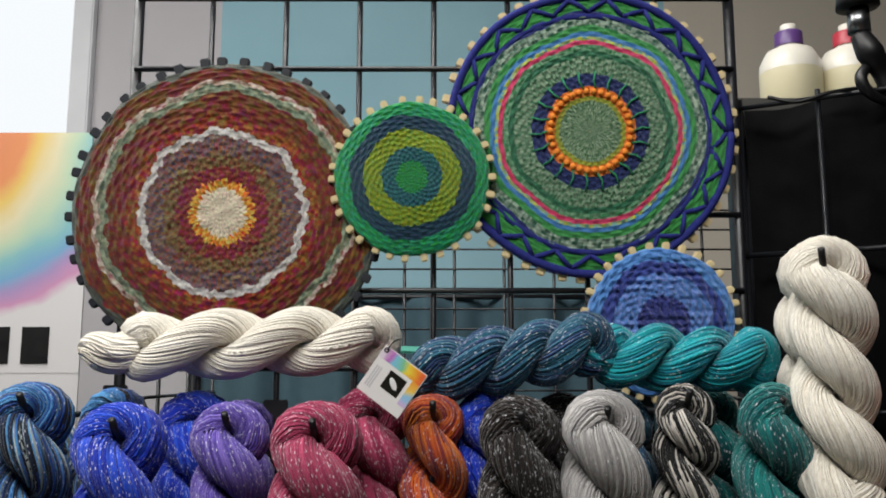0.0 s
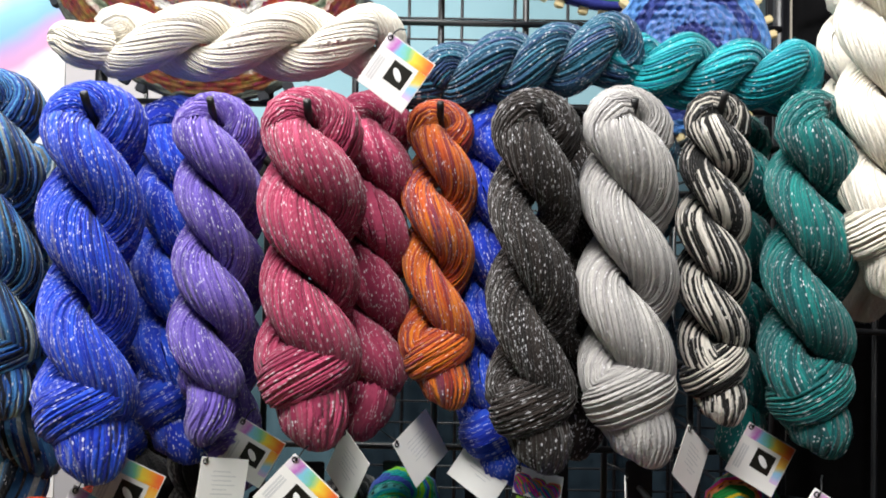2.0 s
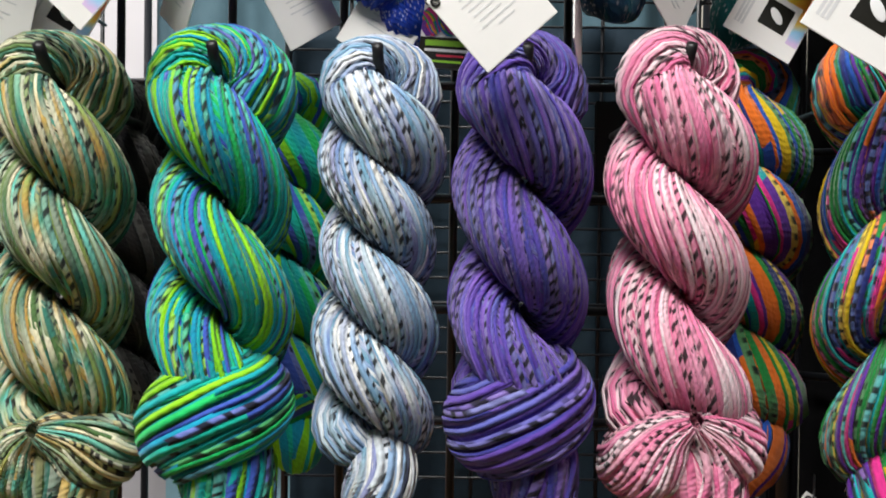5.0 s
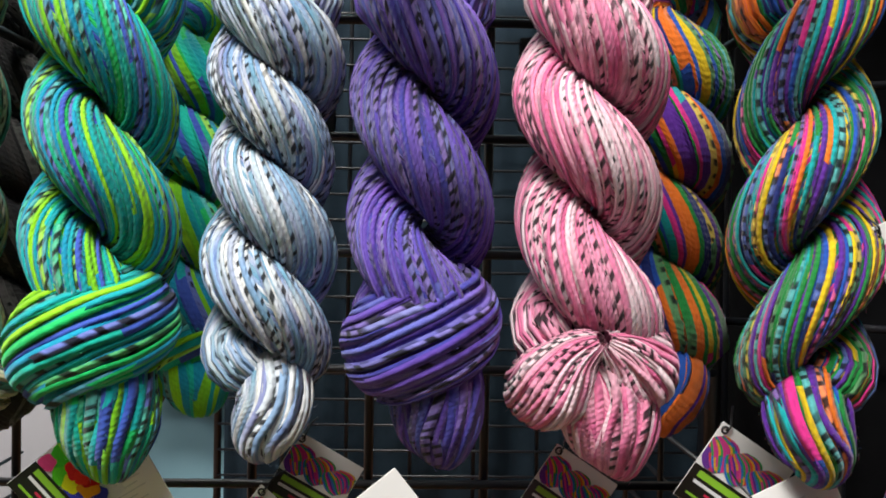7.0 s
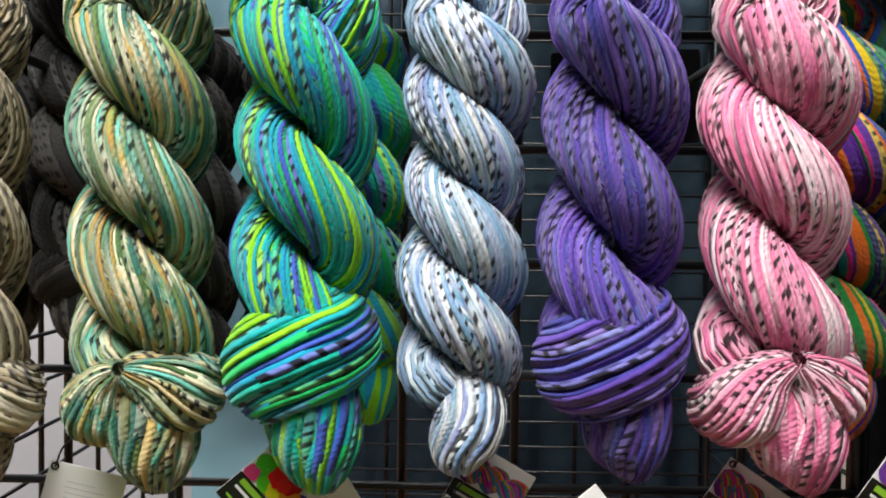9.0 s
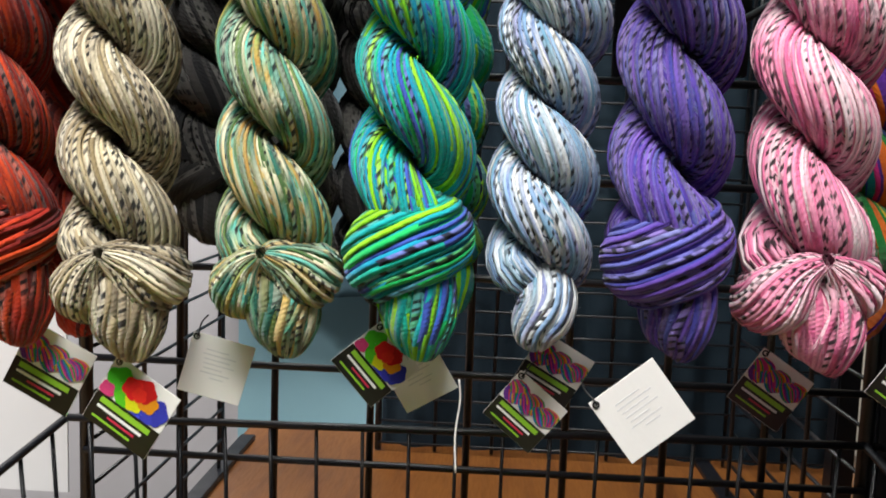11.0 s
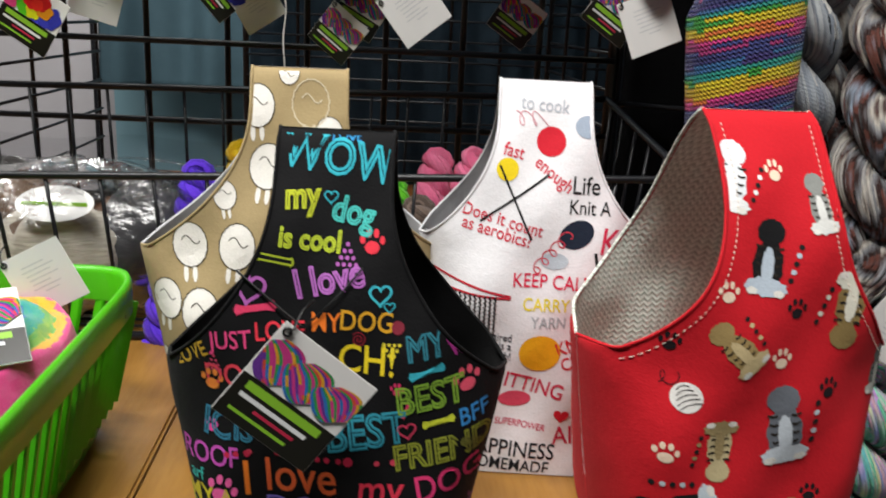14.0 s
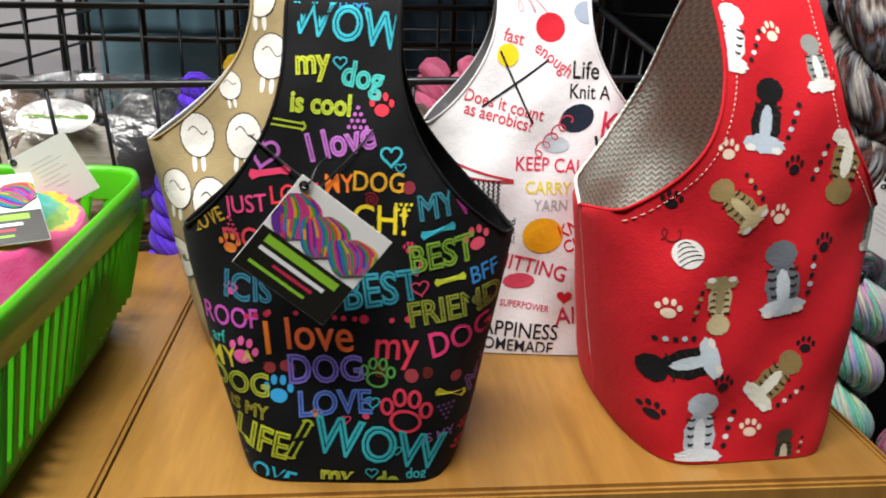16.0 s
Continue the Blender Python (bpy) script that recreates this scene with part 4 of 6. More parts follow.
stops = [(0.0, "d08060"), (0.36, "d88c5c"), (0.44, "dcbc68"), (0.54, "d8d0ac"), (0.64, "b4ccb0"), (0.73, "84b8bc"), (0.83, "76a4c8"), (0.89, "a890bc"), (0.95, "c890b4"), (1.0, "d6d4d4")]
col = k.ramp(k.math("MULTIPLY", dist, 3.75), [(p, srgb(c)) for p, c in stops])
RAINBOW = k.set(Base_Color=col, Roughness=0.5)
banner = thing("pull_up_banner", pose(-0.62, 1.13, 1.589), "white banner with a soft rainbow and a black word", "banner")
box_part("sheet", (-0.22, 0.143, 0, 0.003, -0.85, -0.008), BANNER, banner)
box_part("printed_rainbow", (-0.22, 0.143, -0.0005, 0.003, -0.008, 0.316), RAINBOW, banner)
INKBLACK = plain("black_print", "0c0c0d", 0.5, 0, 0.1, 50, 0.05)
for i, (x, w) in enumerate(((-0.098, 0.045), (-0.035, 0.05), (0.025, 0.05), (0.084, 0.036))):
    box_part("printed_bar", (x - w / 2, x + w / 2, -0.0016, -0.0006, 0.004, 0.052), INKBLACK, banner)
box_part("foot_case", (-0.22, 0.143, -0.05, 0.06, -1.589, -1.52), BLACK_WIRE, banner, 0.004)
link("pole", tube("pole", [(-0.04, 0.03, -1.53), (-0.04, 0.03, -0.6), (-0.04, 0.02, 0.316)], 0.006, 10), BLACK_WIRE, banner)

k = Nodes("daylight_beyond")
k.t.nodes.remove(k.p)
em = k.n("ShaderNodeEmission")
em.inputs[0].default_value, em.inputs[1].default_value = (0.93, 0.97, 1.0, 1), 1.6
k.t.links.new(em.outputs[0], k.t.nodes["Material Output"].inputs[0])
DAY = k.m
WHITE_FRAME = plain("white_frame_paint", "d8d9dc", 0.5, 0, 0.04, 10, 0.05)
window = tagged(new("window_1"), "bright window with white frame, daylight behind it", "window", kind="structure")
window.matrix_world = pose(-1.06, 2.46, 0)
box_part("window_frame", (-0.06, 0.0, 0, 0.035, 2.16, 2.95), WHITE_FRAME, window, 0.004)
box_part("window_frame", (-1.6, -1.54, 0, 0.035, 2.16, 2.95), WHITE_FRAME, window, 0.004)
box_part("window_sill", (-1.6, 0.0, -0.03, 0.035, 2.10, 2.158), WHITE_FRAME, window, 0.004)
box_part("pane", (-1.54, -0.06, 0.02, 0.03, 2.16, 2.95), DAY, window)

SHELF = plain("grey_shelf_board", "4a4844", 0.6, 0, 0.1, 10, 0.1)
shelf = thing("high_shelf", pose(0.70, 1.12, 0), "dark shelf board on two posts behind the cloth", "shelf")
box_part("board", (-0.34, 0.5, -0.11, 0.13, 1.895, 1.915), SHELF, shelf, 0.002)
for x in (-0.30, 0.46):
    box_part("post", (x - 0.012, x + 0.012, 0.0, 0.024, 0, 1.895), BLACK_WIRE, shelf, 0.002)
JUG = plain("translucent_jug_plastic", "d8cfae", 0.35, 0, 0.05, 20, 0.05)
JUG_TOP = plain("pale_jug_top", "ddd8cc", 0.35, 0, 0.05, 20, 0.05)


def lathe(name, prof, mat, parent, sides=28, squash=1.0):
    a = np.linspace(0, 2 * np.pi, sides, endpoint=False)
    P = np.array([[(r * math.cos(x), r * math.sin(x) * squash, z) for x in a] for r, z in prof])
    return link(name, grid_mesh(name, P, closed_u=True), mat, parent)


for x, cap, words in ((0.466, "5a3a78", "cloudy plastic jug with a purple cap on the shelf"), (0.545, "b03040", "cloudy plastic jug with a red cap on the shelf")):
    jug = thing("plastic_jug", pose(x, 1.10, 1.9152), words, "jug", "jugs on the shelf")
    lathe("liquid_body", [(0.001, 0), (0.036, 0.001), (0.040, 0.006), (0.040, 0.062)], JUG, jug)
    lathe("shoulder", [(0.040, 0.0622), (0.039, 0.075), (0.030, 0.092), (0.017, 0.098), (0.016, 0.104)], JUG_TOP, jug)
    lathe("cap", [(0.018, 0.100), (0.018, 0.118), (0.016, 0.120), (0.001, 0.120)], plain("jug_cap", cap, 0.4, 0, 0.1, 30, 0.1), jug)
    lathe("spout", [(0.010, 0.120), (0.010, 0.130), (0.001, 0.131)], JUG_TOP, jug)

METAL = plain("brushed_metal", "9a9c9e", 0.3, 1.0, 0.08, 60, 0.1)
lamp = thing("clamp_lamp", pose(0.404, 0.790, 1.855), "black clip lamp clamped to the top rail", "clamp lamp")
lathe("socket", [(0.001, 0.076), (0.010, 0.076), (0.0105, 0.052), (0.001, 0.051)], METAL, lamp)
lathe("collar", [(0.001, 0.090), (0.019, 0.089), (0.020, 0.078), (0.001, 0.0765)], PEG, lamp)
link("clamp_arm", tube("clamp_arm", [(0.000, 0, 0.05), (0.006, -0.004, 0.032), (0.018, 0, 0.012), (0.022, 0, -0.008)], [0.009, 0.013, 0.009, 0.006], 10, 24), PEG, lamp)
link("clamp_jaw", tube("clamp_jaw", [(0.006, 0, 0.02), (-0.004, -0.004, 0.004), (0.006, -0.004, -0.012), (0.03, 0, -0.02)], [0.005, 0.006, 0.005, 0.004], 10, 24), PEG, lamp)
link("cord", tube("cord", [(0.0, 0.01, 0.0), (-0.03, 0.006, -0.006), (-0.06, 0.010, -0.014), (-0.085, 0.02, -0.006)], 0.002, 8, 30), PEG, lamp)

# ---------------------------------------------------------------- cloth bags
def cloth(name, hexcol, vary=0.06, scale=900.0, rough=0.85):
    k = Nodes(name)
    o = k.obj()
    c = srgb(hexcol)
    weave = k.noise(o, scale, 2.0)
    soft = k.noise(o, 18.0, 3.0)
    col = k.mix(k.span(weave, 0.35, 0.7, 0, 0.35), c, tuple(v * 0.72 for v in c[:3]) + (1,))
    col = k.mix(k.span(soft, 0.3, 0.75, 0, vary * 3), col, tuple(v * 0.8 for v in c[:3]) + (1,))
    fold = k.noise(o, 38.0, 3.0)
    k.bump(k.math("ADD", k.math("MULTIPLY", weave, 0.16), fold), 0.55, 0.0022)
    return k.set(Base_Color=col, Roughness=rough, Sheen_Weight=0.02, Specular_IOR_Level=0.2)


def lining_mat(name, hexcol, dark):
    """A knitted or honeycomb lining."""
    k = Nodes(name)
    s = k.n("ShaderNodeSeparateXYZ")
    k.put(s.inputs[0], k.obj())
    across = k.math("ADD", k.math("MULTIPLY", s.outputs[0], 200.0), k.math("MULTIPLY", s.outputs[1], 200.0))
    vee = k.math("ABSOLUTE", k.math("SUBTRACT", k.math("FRACT", across), 0.5))
    row = k.math("SINE", k.math("ADD", k.math("MULTIPLY", s.outputs[2], 1900.0), k.math("MULTIPLY", vee, 9.0)))
    h = k.math("ADD", k.math("MULTIPLY", row, 0.5), k.math("MULTIPLY", vee, 1.2))
    h = k.math("ADD", h, k.noise(k.obj(), 500.0, 3.0))
    # the dark tone paints shade into the low parts of the knit
    col = k.mix(k.span(h, 0.0, 1.4), srgb(dark), srgb(hexcol))
    k.bump(h, 0.5, 0.0006)
    return k.set(Base_Color=col, Roughness=0.9)


class Bag:
    """A bag with one wide strap: two cloth faces joined along the lower sides and at the strap's top."""

    def __init__(self, m, H, sh, wb, ws, strap, db, lean, seed, outer, lining, label, stitch=None, arch=1.6, scoop=2.1, slide=0.0):
        self.arch, self.scoop, self.slide = arch, scoop, slide
        self.H, self.sh, self.wb, self.ws, self.strap, self.db, self.lean, self.seed = H, sh, wb, ws, strap, db, lean, seed
        self.t = thing("tote_bag", m, label, "tote bag", "cloth bags on the table")
        for front in (1, -1):
            word = "front_face" if front == 1 else "back_face"
            sheet = link(word, self.sheet(front, 0.0), outer, self.t)
            if front == 1:
                self.face = sheet
            link("lining", self.sheet(front, 0.0022), lining, self.t, "lining of the bag")
        a = np.linspace(0, 2 * np.pi, 60, endpoint=False)
        ring = np.array([self.at(wb * math.sin(x) * 0.999, 0.001, 1 if math.cos(x) >= 0 else -1) for x in a])
        mid = ring.mean(0)
        link("base", grid_mesh("base", np.stack([mid + (ring - mid) * f for f in (1.0, 0.5, 0.02)]), closed_u=True), outer, self.t)
        for side in (1, -1):
            for front, cover in ((1, outer), (-1, lining)):
                line = [self.at(side * self.edge(z), z, front) for z in np.linspace(H, sh, 22)]
                hem = link("hem", tube("hem", line, 0.0009, 7, 44), cover, self.t)
                seam = hem if front == 1 else seam
            if stitch:
                for i, z in enumerate(np.linspace(H * 0.985, sh * 1.04, 46)):
                    z2 = z - 0.0013
                    e = lambda q: side * (self.edge(q) - 0.0048)
                    p, q = self.at(e(z), z - 0.002, 1, 0.0004), self.at(e(z2), z2 - 0.002, 1, 0.0004)
                    link("stitch", tube("stitch", [p, (p + q) / 2 + np.array([0, -0.0002, 0]), q], 0.00022, 5), stitch, seam)

    def half(self, z):
        f = np.clip(z / self.sh, 0, 1)
        return self.wb + (self.ws - self.wb) * f ** 0.8

    def edge(self, z):
        if z <= self.sh:
            return float(self.half(z))
        f = min(1.0, (z - self.sh) / (self.H - self.sh) / 0.80)
        return self.strap + (self.ws - self.strap) * (1 - f) ** self.scoop

    def at(self, x, z, front=1, off=0.0):
        """The place on the cloth at x across and z up; off: metres out of the face."""
        a = self.half(z) + 1e-6
        f = np.clip((z - self.sh * 0.75) / (self.H - self.sh * 0.75), 0, 1)
        b = self.db * (1 - 0.14 * min(1, z / self.sh)) * (1 - f ** self.arch) + 0.0035 * min(1.0, (self.H - z) / 0.004 + 0.05)
        p = 7.0 - 4.2 * min(1, z / self.sh)
        y = b * max(0.0, 1 - min(1.0, abs(x) / a) ** p) ** (1 / 1.9)
        s = self.seed
        w = 0.0022 * math.sin(x * 60 + z * 34 + s) * math.sin(z * 47 + x * 25 + 2 * s) + 0.0010 * math.sin(x * 130 - z * 90 + s)
        y = y - off * 0 + w * min(1.0, (self.H - z) / 0.03) * min(1.0, z / 0.02) * min(1.0, y / 0.012)
        return np.array([x + self.lean * z / self.H, -front * (y + off), z])

    def sheet(self, front, inset):
        rows = np.concatenate([np.linspace(0.0005, self.sh, 26), np.linspace(self.sh, self.H - 0.003, 30)[1:], [self.H - 0.0015, self.H]])
        us = np.sin(np.linspace(-1, 1, 45) * math.pi / 2)
        P = np.array([[self.at(u * (self.edge(z) - inset * 0.4), z, front, -inset if z < self.H - 0.004 else -inset * 0.5) for u in us] for z in rows])
        if inset:
            P[:, :, 1] = np.where(np.abs(P[:, :, 1]) < 1e-4, 0, P[:, :, 1])
        return grid_mesh("sheet", P)

    def print(self, name, verts, faces, x, z, rot, mat, lift=0.0008):
        c, s = math.cos(radians(rot)), math.sin(radians(rot))
        out = []
        for v in verts:
            px, pz = x + self.slide + v[0] * c - v[1] * s, z + v[0] * s + v[1] * c
            e = self.edge(min(max(pz, 0.002), self.H - 0.002)) - 0.0015
            out.append(self.at(min(max(px, -e), e), min(max(pz, 0.002), self.H - 0.002), 1, lift * 0.42 + (v[2] if len(v) > 2 else 0)))
        me = bpy.data.meshes.new(name)
        me.from_pydata([tuple(v) for v in out], [], faces)
        link(name, me, mat, self.face)

    def word(self, text, x, z, h, rot, mat, outline=False, lift=0.0008):
        cu = bpy.data.curves.new("lettering", "FONT")
        cu.body, cu.size, cu.align_x, cu.align_y, cu.resolution_u = text, h * 1.38, "CENTER", "CENTER", 3
        if outline:
            cu.fill_mode, cu.bevel_depth, cu.bevel_resolution = "NONE", h * 0.045, 0
        else:
            cu.offset = h * 0.012
        ob = bpy.data.objects.new("lettering", cu)
        me = bpy.data.meshes.new_from_object(ob)
        verts = [(v.co.x * 0.84, v.co.y, v.co.z * 0.15 + (h * 0.006 if outline else 0)) for v in me.vertices]
        faces = [tuple(p.vertices) for p in me.polygons]
        bpy.data.meshes.remove(me), bpy.data.objects.remove(ob), bpy.data.curves.remove(cu)
        self.print("printed_word", verts, faces, x, z, rot, mat, lift)

    def blob(self, x, z, rx, rz, rot, mat, lift=0.0008, name="printed_shape", rag=0.0, n=26):
        verts, faces = [(0, 0)], []
        for f in (0.5, 1.0):
            for i in range(n):
                a = 2 * math.pi * i / n
                q = f * (1 + rag * math.sin(9 * a + x * 900) + rag * math.sin(14 * a))
                verts.append((rx * q * math.cos(a), rz * q * math.sin(a)))
        for i in range(n):
            j = (i + 1) % n
            faces += [(0, 1 + i, 1 + j), (1 + i, 1 + n + i, 1 + n + j, 1 + j)]
        self.print(name, verts, faces, x, z, rot, mat, lift)

    def ring(self, pts, x, z, rot, mat, w=0.0008, name="printed_outline", lift=0.0009, closed=True):
        """A drawn line of width w through pts."""
        P = np.array(pts, float)
        d = np.roll(P, -1, 0) - np.roll(P, 1, 0) if closed else np.gradient(P, axis=0)
        nrm = np.stack([-d[:, 1], d[:, 0]], 1) / (np.linalg.norm(d, axis=1)[:, None] + 1e-9)
        verts = [tuple(v) for v in P + nrm * w / 2] + [tuple(v) for v in P - nrm * w / 2]
        n = len(P)
        faces = [(i, (i + 1) % n, n + (i + 1) % n, n + i) for i in range(n if closed else n - 1)]
        self.print(name, verts, faces, x, z, rot, mat, lift)

    def heart(self, x, z, s, rot, mat, outline=True):
        t = np.linspace(0, 2 * np.pi, 36, endpoint=False)
        P = np.stack([16 * np.sin(t) ** 3, 13 * np.cos(t) - 5 * np.cos(2 * t) - 2 * np.cos(3 * t) - np.cos(4 * t)], 1) * s / 32
        if outline:
            self.ring(P, x, z, rot, mat, s * 0.11, "printed_heart")
        else:
            self.print("printed_heart", [(0, 0)] + [tuple(p) for p in P], [(0, 1 + i, 1 + (i + 1) % 36) for i in range(36)], x, z, rot, mat)

    def bone(self, x, z, s, rot, mat, outline=False):
        t = np.linspace(0, 2 * np.pi, 48, endpoint=False)
        ends = np.sign(np.cos(t)) * (0.30 + 0.20 * np.abs(np.cos(t)) ** 0.3)
        P = np.stack([s * ends * 1.0, s * 0.17 * np.sin(t) * (0.45 + 0.75 * np.abs(np.cos(2 * t)) ** 2 * (np.abs(np.cos(t)) > 0.35))], 1)
        if outline:
            self.ring(P, x, z, rot, mat, s * 0.05, "printed_bone")
        else:
            self.print("printed_bone", [(0, 0)] + [tuple(p) for p in P], [(0, 1 + i, 1 + (i + 1) % 48) for i in range(48)], x, z, rot, mat)

    def paw(self, x, z, s, rot, mat, outline=False, toe=None):
        c, q = math.cos(radians(rot)), math.sin(radians(rot))
        for i, (dx, dz, rx, rz) in enumerate(((0, -0.18, 0.30, 0.24), (-0.40, 0.10, 0.11, 0.16), (-0.15, 0.34, 0.11, 0.17), (0.15, 0.34, 0.11, 0.17), (0.40, 0.10, 0.11, 0.16))):
            X, Z = x + s * (dx * c - dz * q), z + s * (dx * q + dz * c)
            if outline:
                t = np.linspace(0, 2 * np.pi, 22, endpoint=False)
                self.ring(np.stack([np.cos(t) * rx * s, np.sin(t) * rz * s], 1), X, Z, rot, mat, s * 0.07, "printed_paw")
            else:
                self.blob(X, Z, rx * s, rz * s, rot, toe if toe and i else mat, name="printed_paw", n=14)


INKS = {}


def ink(hexcol):
    if hexcol not in INKS:
        INKS[hexcol] = cloth("ink_" + hexcol, hexcol)
    return INKS[hexcol]


FELT_BLACK = cloth("black_cotton", "08080a")
RED_COTTON = cloth("red_cotton", "c61a26")
WHITE_COTTON = cloth("white_cotton", "e2e0e2")
KHAKI = cloth("khaki_cotton", "a8946c")
LINE_BLACK = cloth("black_lining", "060607")
LINE_GREY = lining_mat("grey_knit_lining", "eef2e8", "aeb4a8")
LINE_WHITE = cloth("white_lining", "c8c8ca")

dog_bag = Bag(pose(0.046, 0.354, 0.7502, 0, 0, -4), 0.212, 0.106, 0.053, 0.079, 0.0250, 0.054, -0.004, 1.0, FELT_BLACK, LINE_BLACK, "black cotton tote bag printed with bright words and paws", arch=2.1, slide=0.003)
cat_bag = Bag(pose(0.233, 0.374, 0.7502, 0, 0, 4), 0.226, 0.113, 0.053, 0.0755, 0.0270, 0.066, 0.006, 2.2, RED_COTTON, LINE_GREY, "red cotton tote bag with grey lining, printed with shapes and paws", cloth("cream_thread", "e8d8c8"), arch=3.0, scoop=2.7)
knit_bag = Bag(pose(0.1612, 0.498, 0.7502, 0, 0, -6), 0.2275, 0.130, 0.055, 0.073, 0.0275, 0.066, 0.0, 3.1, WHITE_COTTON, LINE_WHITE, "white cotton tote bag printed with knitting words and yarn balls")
lamb_bag = Bag(pose(0.010, 0.492, 0.7502, 0, 0, 4), 0.229, 0.121, 0.060, 0.092, 0.0275, 0.060, 0.004, 4.4, KHAKI, LINE_WHITE, "khaki cotton tote bag printed with pale outlined shapes", arch=1.25)


def figure(bag, x, z, s, rot, body, belly):
    """A plain two-colour shape in the print: a rounded body, a smaller round on top and a pale patch."""
    c, q = math.cos(radians(rot)), math.sin(radians(rot))
    put = lambda dx, dz: (x + s * (dx * c - dz * q), z + s * (dx * q + dz * c))
    bag.blob(*put(0, -0.18), s * 0.27, s * 0.42, rot, ink(body.lower()), 0.0007, rag=0.05)
    bag.blob(*put(0, -0.52), s * 0.38, s * 0.15, rot, ink(belly), 0.0011, rag=0.07)
    bag.blob(*put(0, 0.36), s * 0.25, s * 0.21, rot, ink(body.lower()), 0.0009, rag=0.03)
    bag.blob(*put(0, -0.2), s * 0.11, s * 0.32, rot, ink(belly), 0.0012, rag=0.04)
    for i in range(4):
        stroke = np.array([(-0.25 + 0.02 * i, 0.03), (-0.16, 0.0), (-0.10, 0.02)]) * s
        for flip in (1, -1):
            bag.ring(stroke * np.array([flip, 1]), *put(0, 0.10 - 0.14 * i), rot, ink("2a241e"), s * 0.035, "printed_stroke", lift=0.0013, closed=False)
    for dx in (-0.24, 0.24):
        bag.blob(*put(dx, -0.60), s * 0.10, s * 0.06, rot, ink("e4e0d8"), 0.0013, rag=0.10, n=14)
    for i in range(5):
        bag.blob(*put(0.42 + 0.03 * i, -0.35 + 0.14 * i), s * 0.05, s * 0.045, rot, ink("1c1c1c" if i % 2 == 0 else belly), 0.0009, n=10)


def pale_shape(bag, x, z, s, rot, filled=True):
    """A plain white rounded shape with a thin dark outline and two short bars under it."""
    t = np.linspace(0, 2 * np.pi, 50, endpoint=False)
    P = np.stack([np.cos(t) * s * 0.50 * (1 + 0.02 * np.sin(17 * t)), np.sin(t) * s * 0.62 * (1 + 0.02 * np.sin(19 * t))], 1)
    line = ink("4a4438" if filled else "d8ccb0")
    if filled:
        bag.blob(x, z, s * 0.50, s * 0.62, rot, ink("ece8e0"), 0.0007)
    bag.ring(P, x, z, rot, line, s * 0.03, lift=0.0011)
    c, q = math.cos(radians(rot)), math.sin(radians(rot))
    for dx in (-0.16, 0.10):
        X, Z = x + s * (dx * c + 0.78 * q), z + s * (dx * q - 0.78 * c)
        bag.blob(X, Z, s * 0.07, s * 0.24, rot, ink("ece8e0") if filled else line, 0.0007, n=12)
    P2 = np.stack([np.linspace(-0.25, 0.3, 12) * s, s * (0.12 + 0.12 * np.sin(np.linspace(0, 6, 12)))], 1)
    bag.ring(P2, x, z, rot, line, s * 0.03, closed=False)


def spiral(bag, x, z, s, rot, col):
    """A small printed spiral."""
    a = np.linspace(0, 15, 60)
    bag.ring(np.stack([a / 15 * np.cos(a), a / 15 * np.sin(a)], 1) * s * 0.5, x, z, rot, ink(col), s * 0.08, "printed_spiral", closed=False)


def dots(bag, x, z, s, rot, col):
    """A small triangle of printed dots."""
    c, q = math.cos(radians(rot)), math.sin(radians(rot))
    for row in range(4):
        for i in range(row + 1):
            dx, dz = (i - row / 2) * 0.26 * s, (0.4 - row * 0.26) * s
            bag.blob(x + dx * c - dz * q, z + dx * q + dz * c, s * 0.09, s * 0.09, 0, ink(col), n=8)


# printed words and shapes on the bags
dog_bag.word("WOW", -0.0008, 0.2008, 0.0146, -8, ink("38b0c0"), True)
dog_bag.word("my", -0.0156, 0.1858, 0.0105, 4, ink("b8c030"), True)
dog_bag.heart(-0.0036, 0.1858, 0.0055, 0, ink("38b0c0"), True)
dog_bag.word("dog", 0.0061, 0.1798, 0.0105, -10, ink("48b8b0"), True)
dog_bag.word("is cool", -0.0114, 0.1688, 0.0086, -4, ink("b8c838"), True)
dog_bag.bone(-0.0257, 0.1608, 0.0152, -8, ink("a8b830"), True)
dog_bag.paw(0.0146, 0.1688, 0.0104, 0, ink("e03848"))
dog_bag.heart(-0.0361, 0.1488, 0.0128, -10, ink("b060b0"), True)
dog_bag.bone(-0.0334, 0.1408, 0.0176, 8, ink("e04068"))
dog_bag.word("I love", -0.0030, 0.1538, 0.0117, 14, ink("b068b8"), True)
dog_bag.heart(0.0188, 0.1488, 0.0088, 0, ink("40b8c8"), True)
dog_bag.word("JUST", -0.0437, 0.1268, 0.0077, 6, ink("e04880"))
dog_bag.word("LOVE", -0.0228, 0.1318, 0.0078, 6, ink("e03848"))
dog_bag.word("MY", -0.0036, 0.1368, 0.0080, 3, ink("e87828"))
dog_bag.word("DOG", 0.0134, 0.1378, 0.0085, -3, ink("d8a028"))
dog_bag.word("CH!", 0.0139, 0.1218, 0.0124, -2, ink("e8d028"))
dog_bag.blob(0.0264, 0.1358, 0.0027, 0.0027, 0, ink("802838"))
dog_bag.word("MY", 0.0383, 0.1278, 0.0104, 8, ink("307888"), True)
dog_bag.bone(0.0390, 0.1178, 0.0154, 14, ink("38a8b8"))
dog_bag.word("MY", 0.0567, 0.1268, 0.0079, 0, ink("a03080"))
dog_bag.paw(0.0563, 0.1118, 0.0117, 10, ink("e85870"))
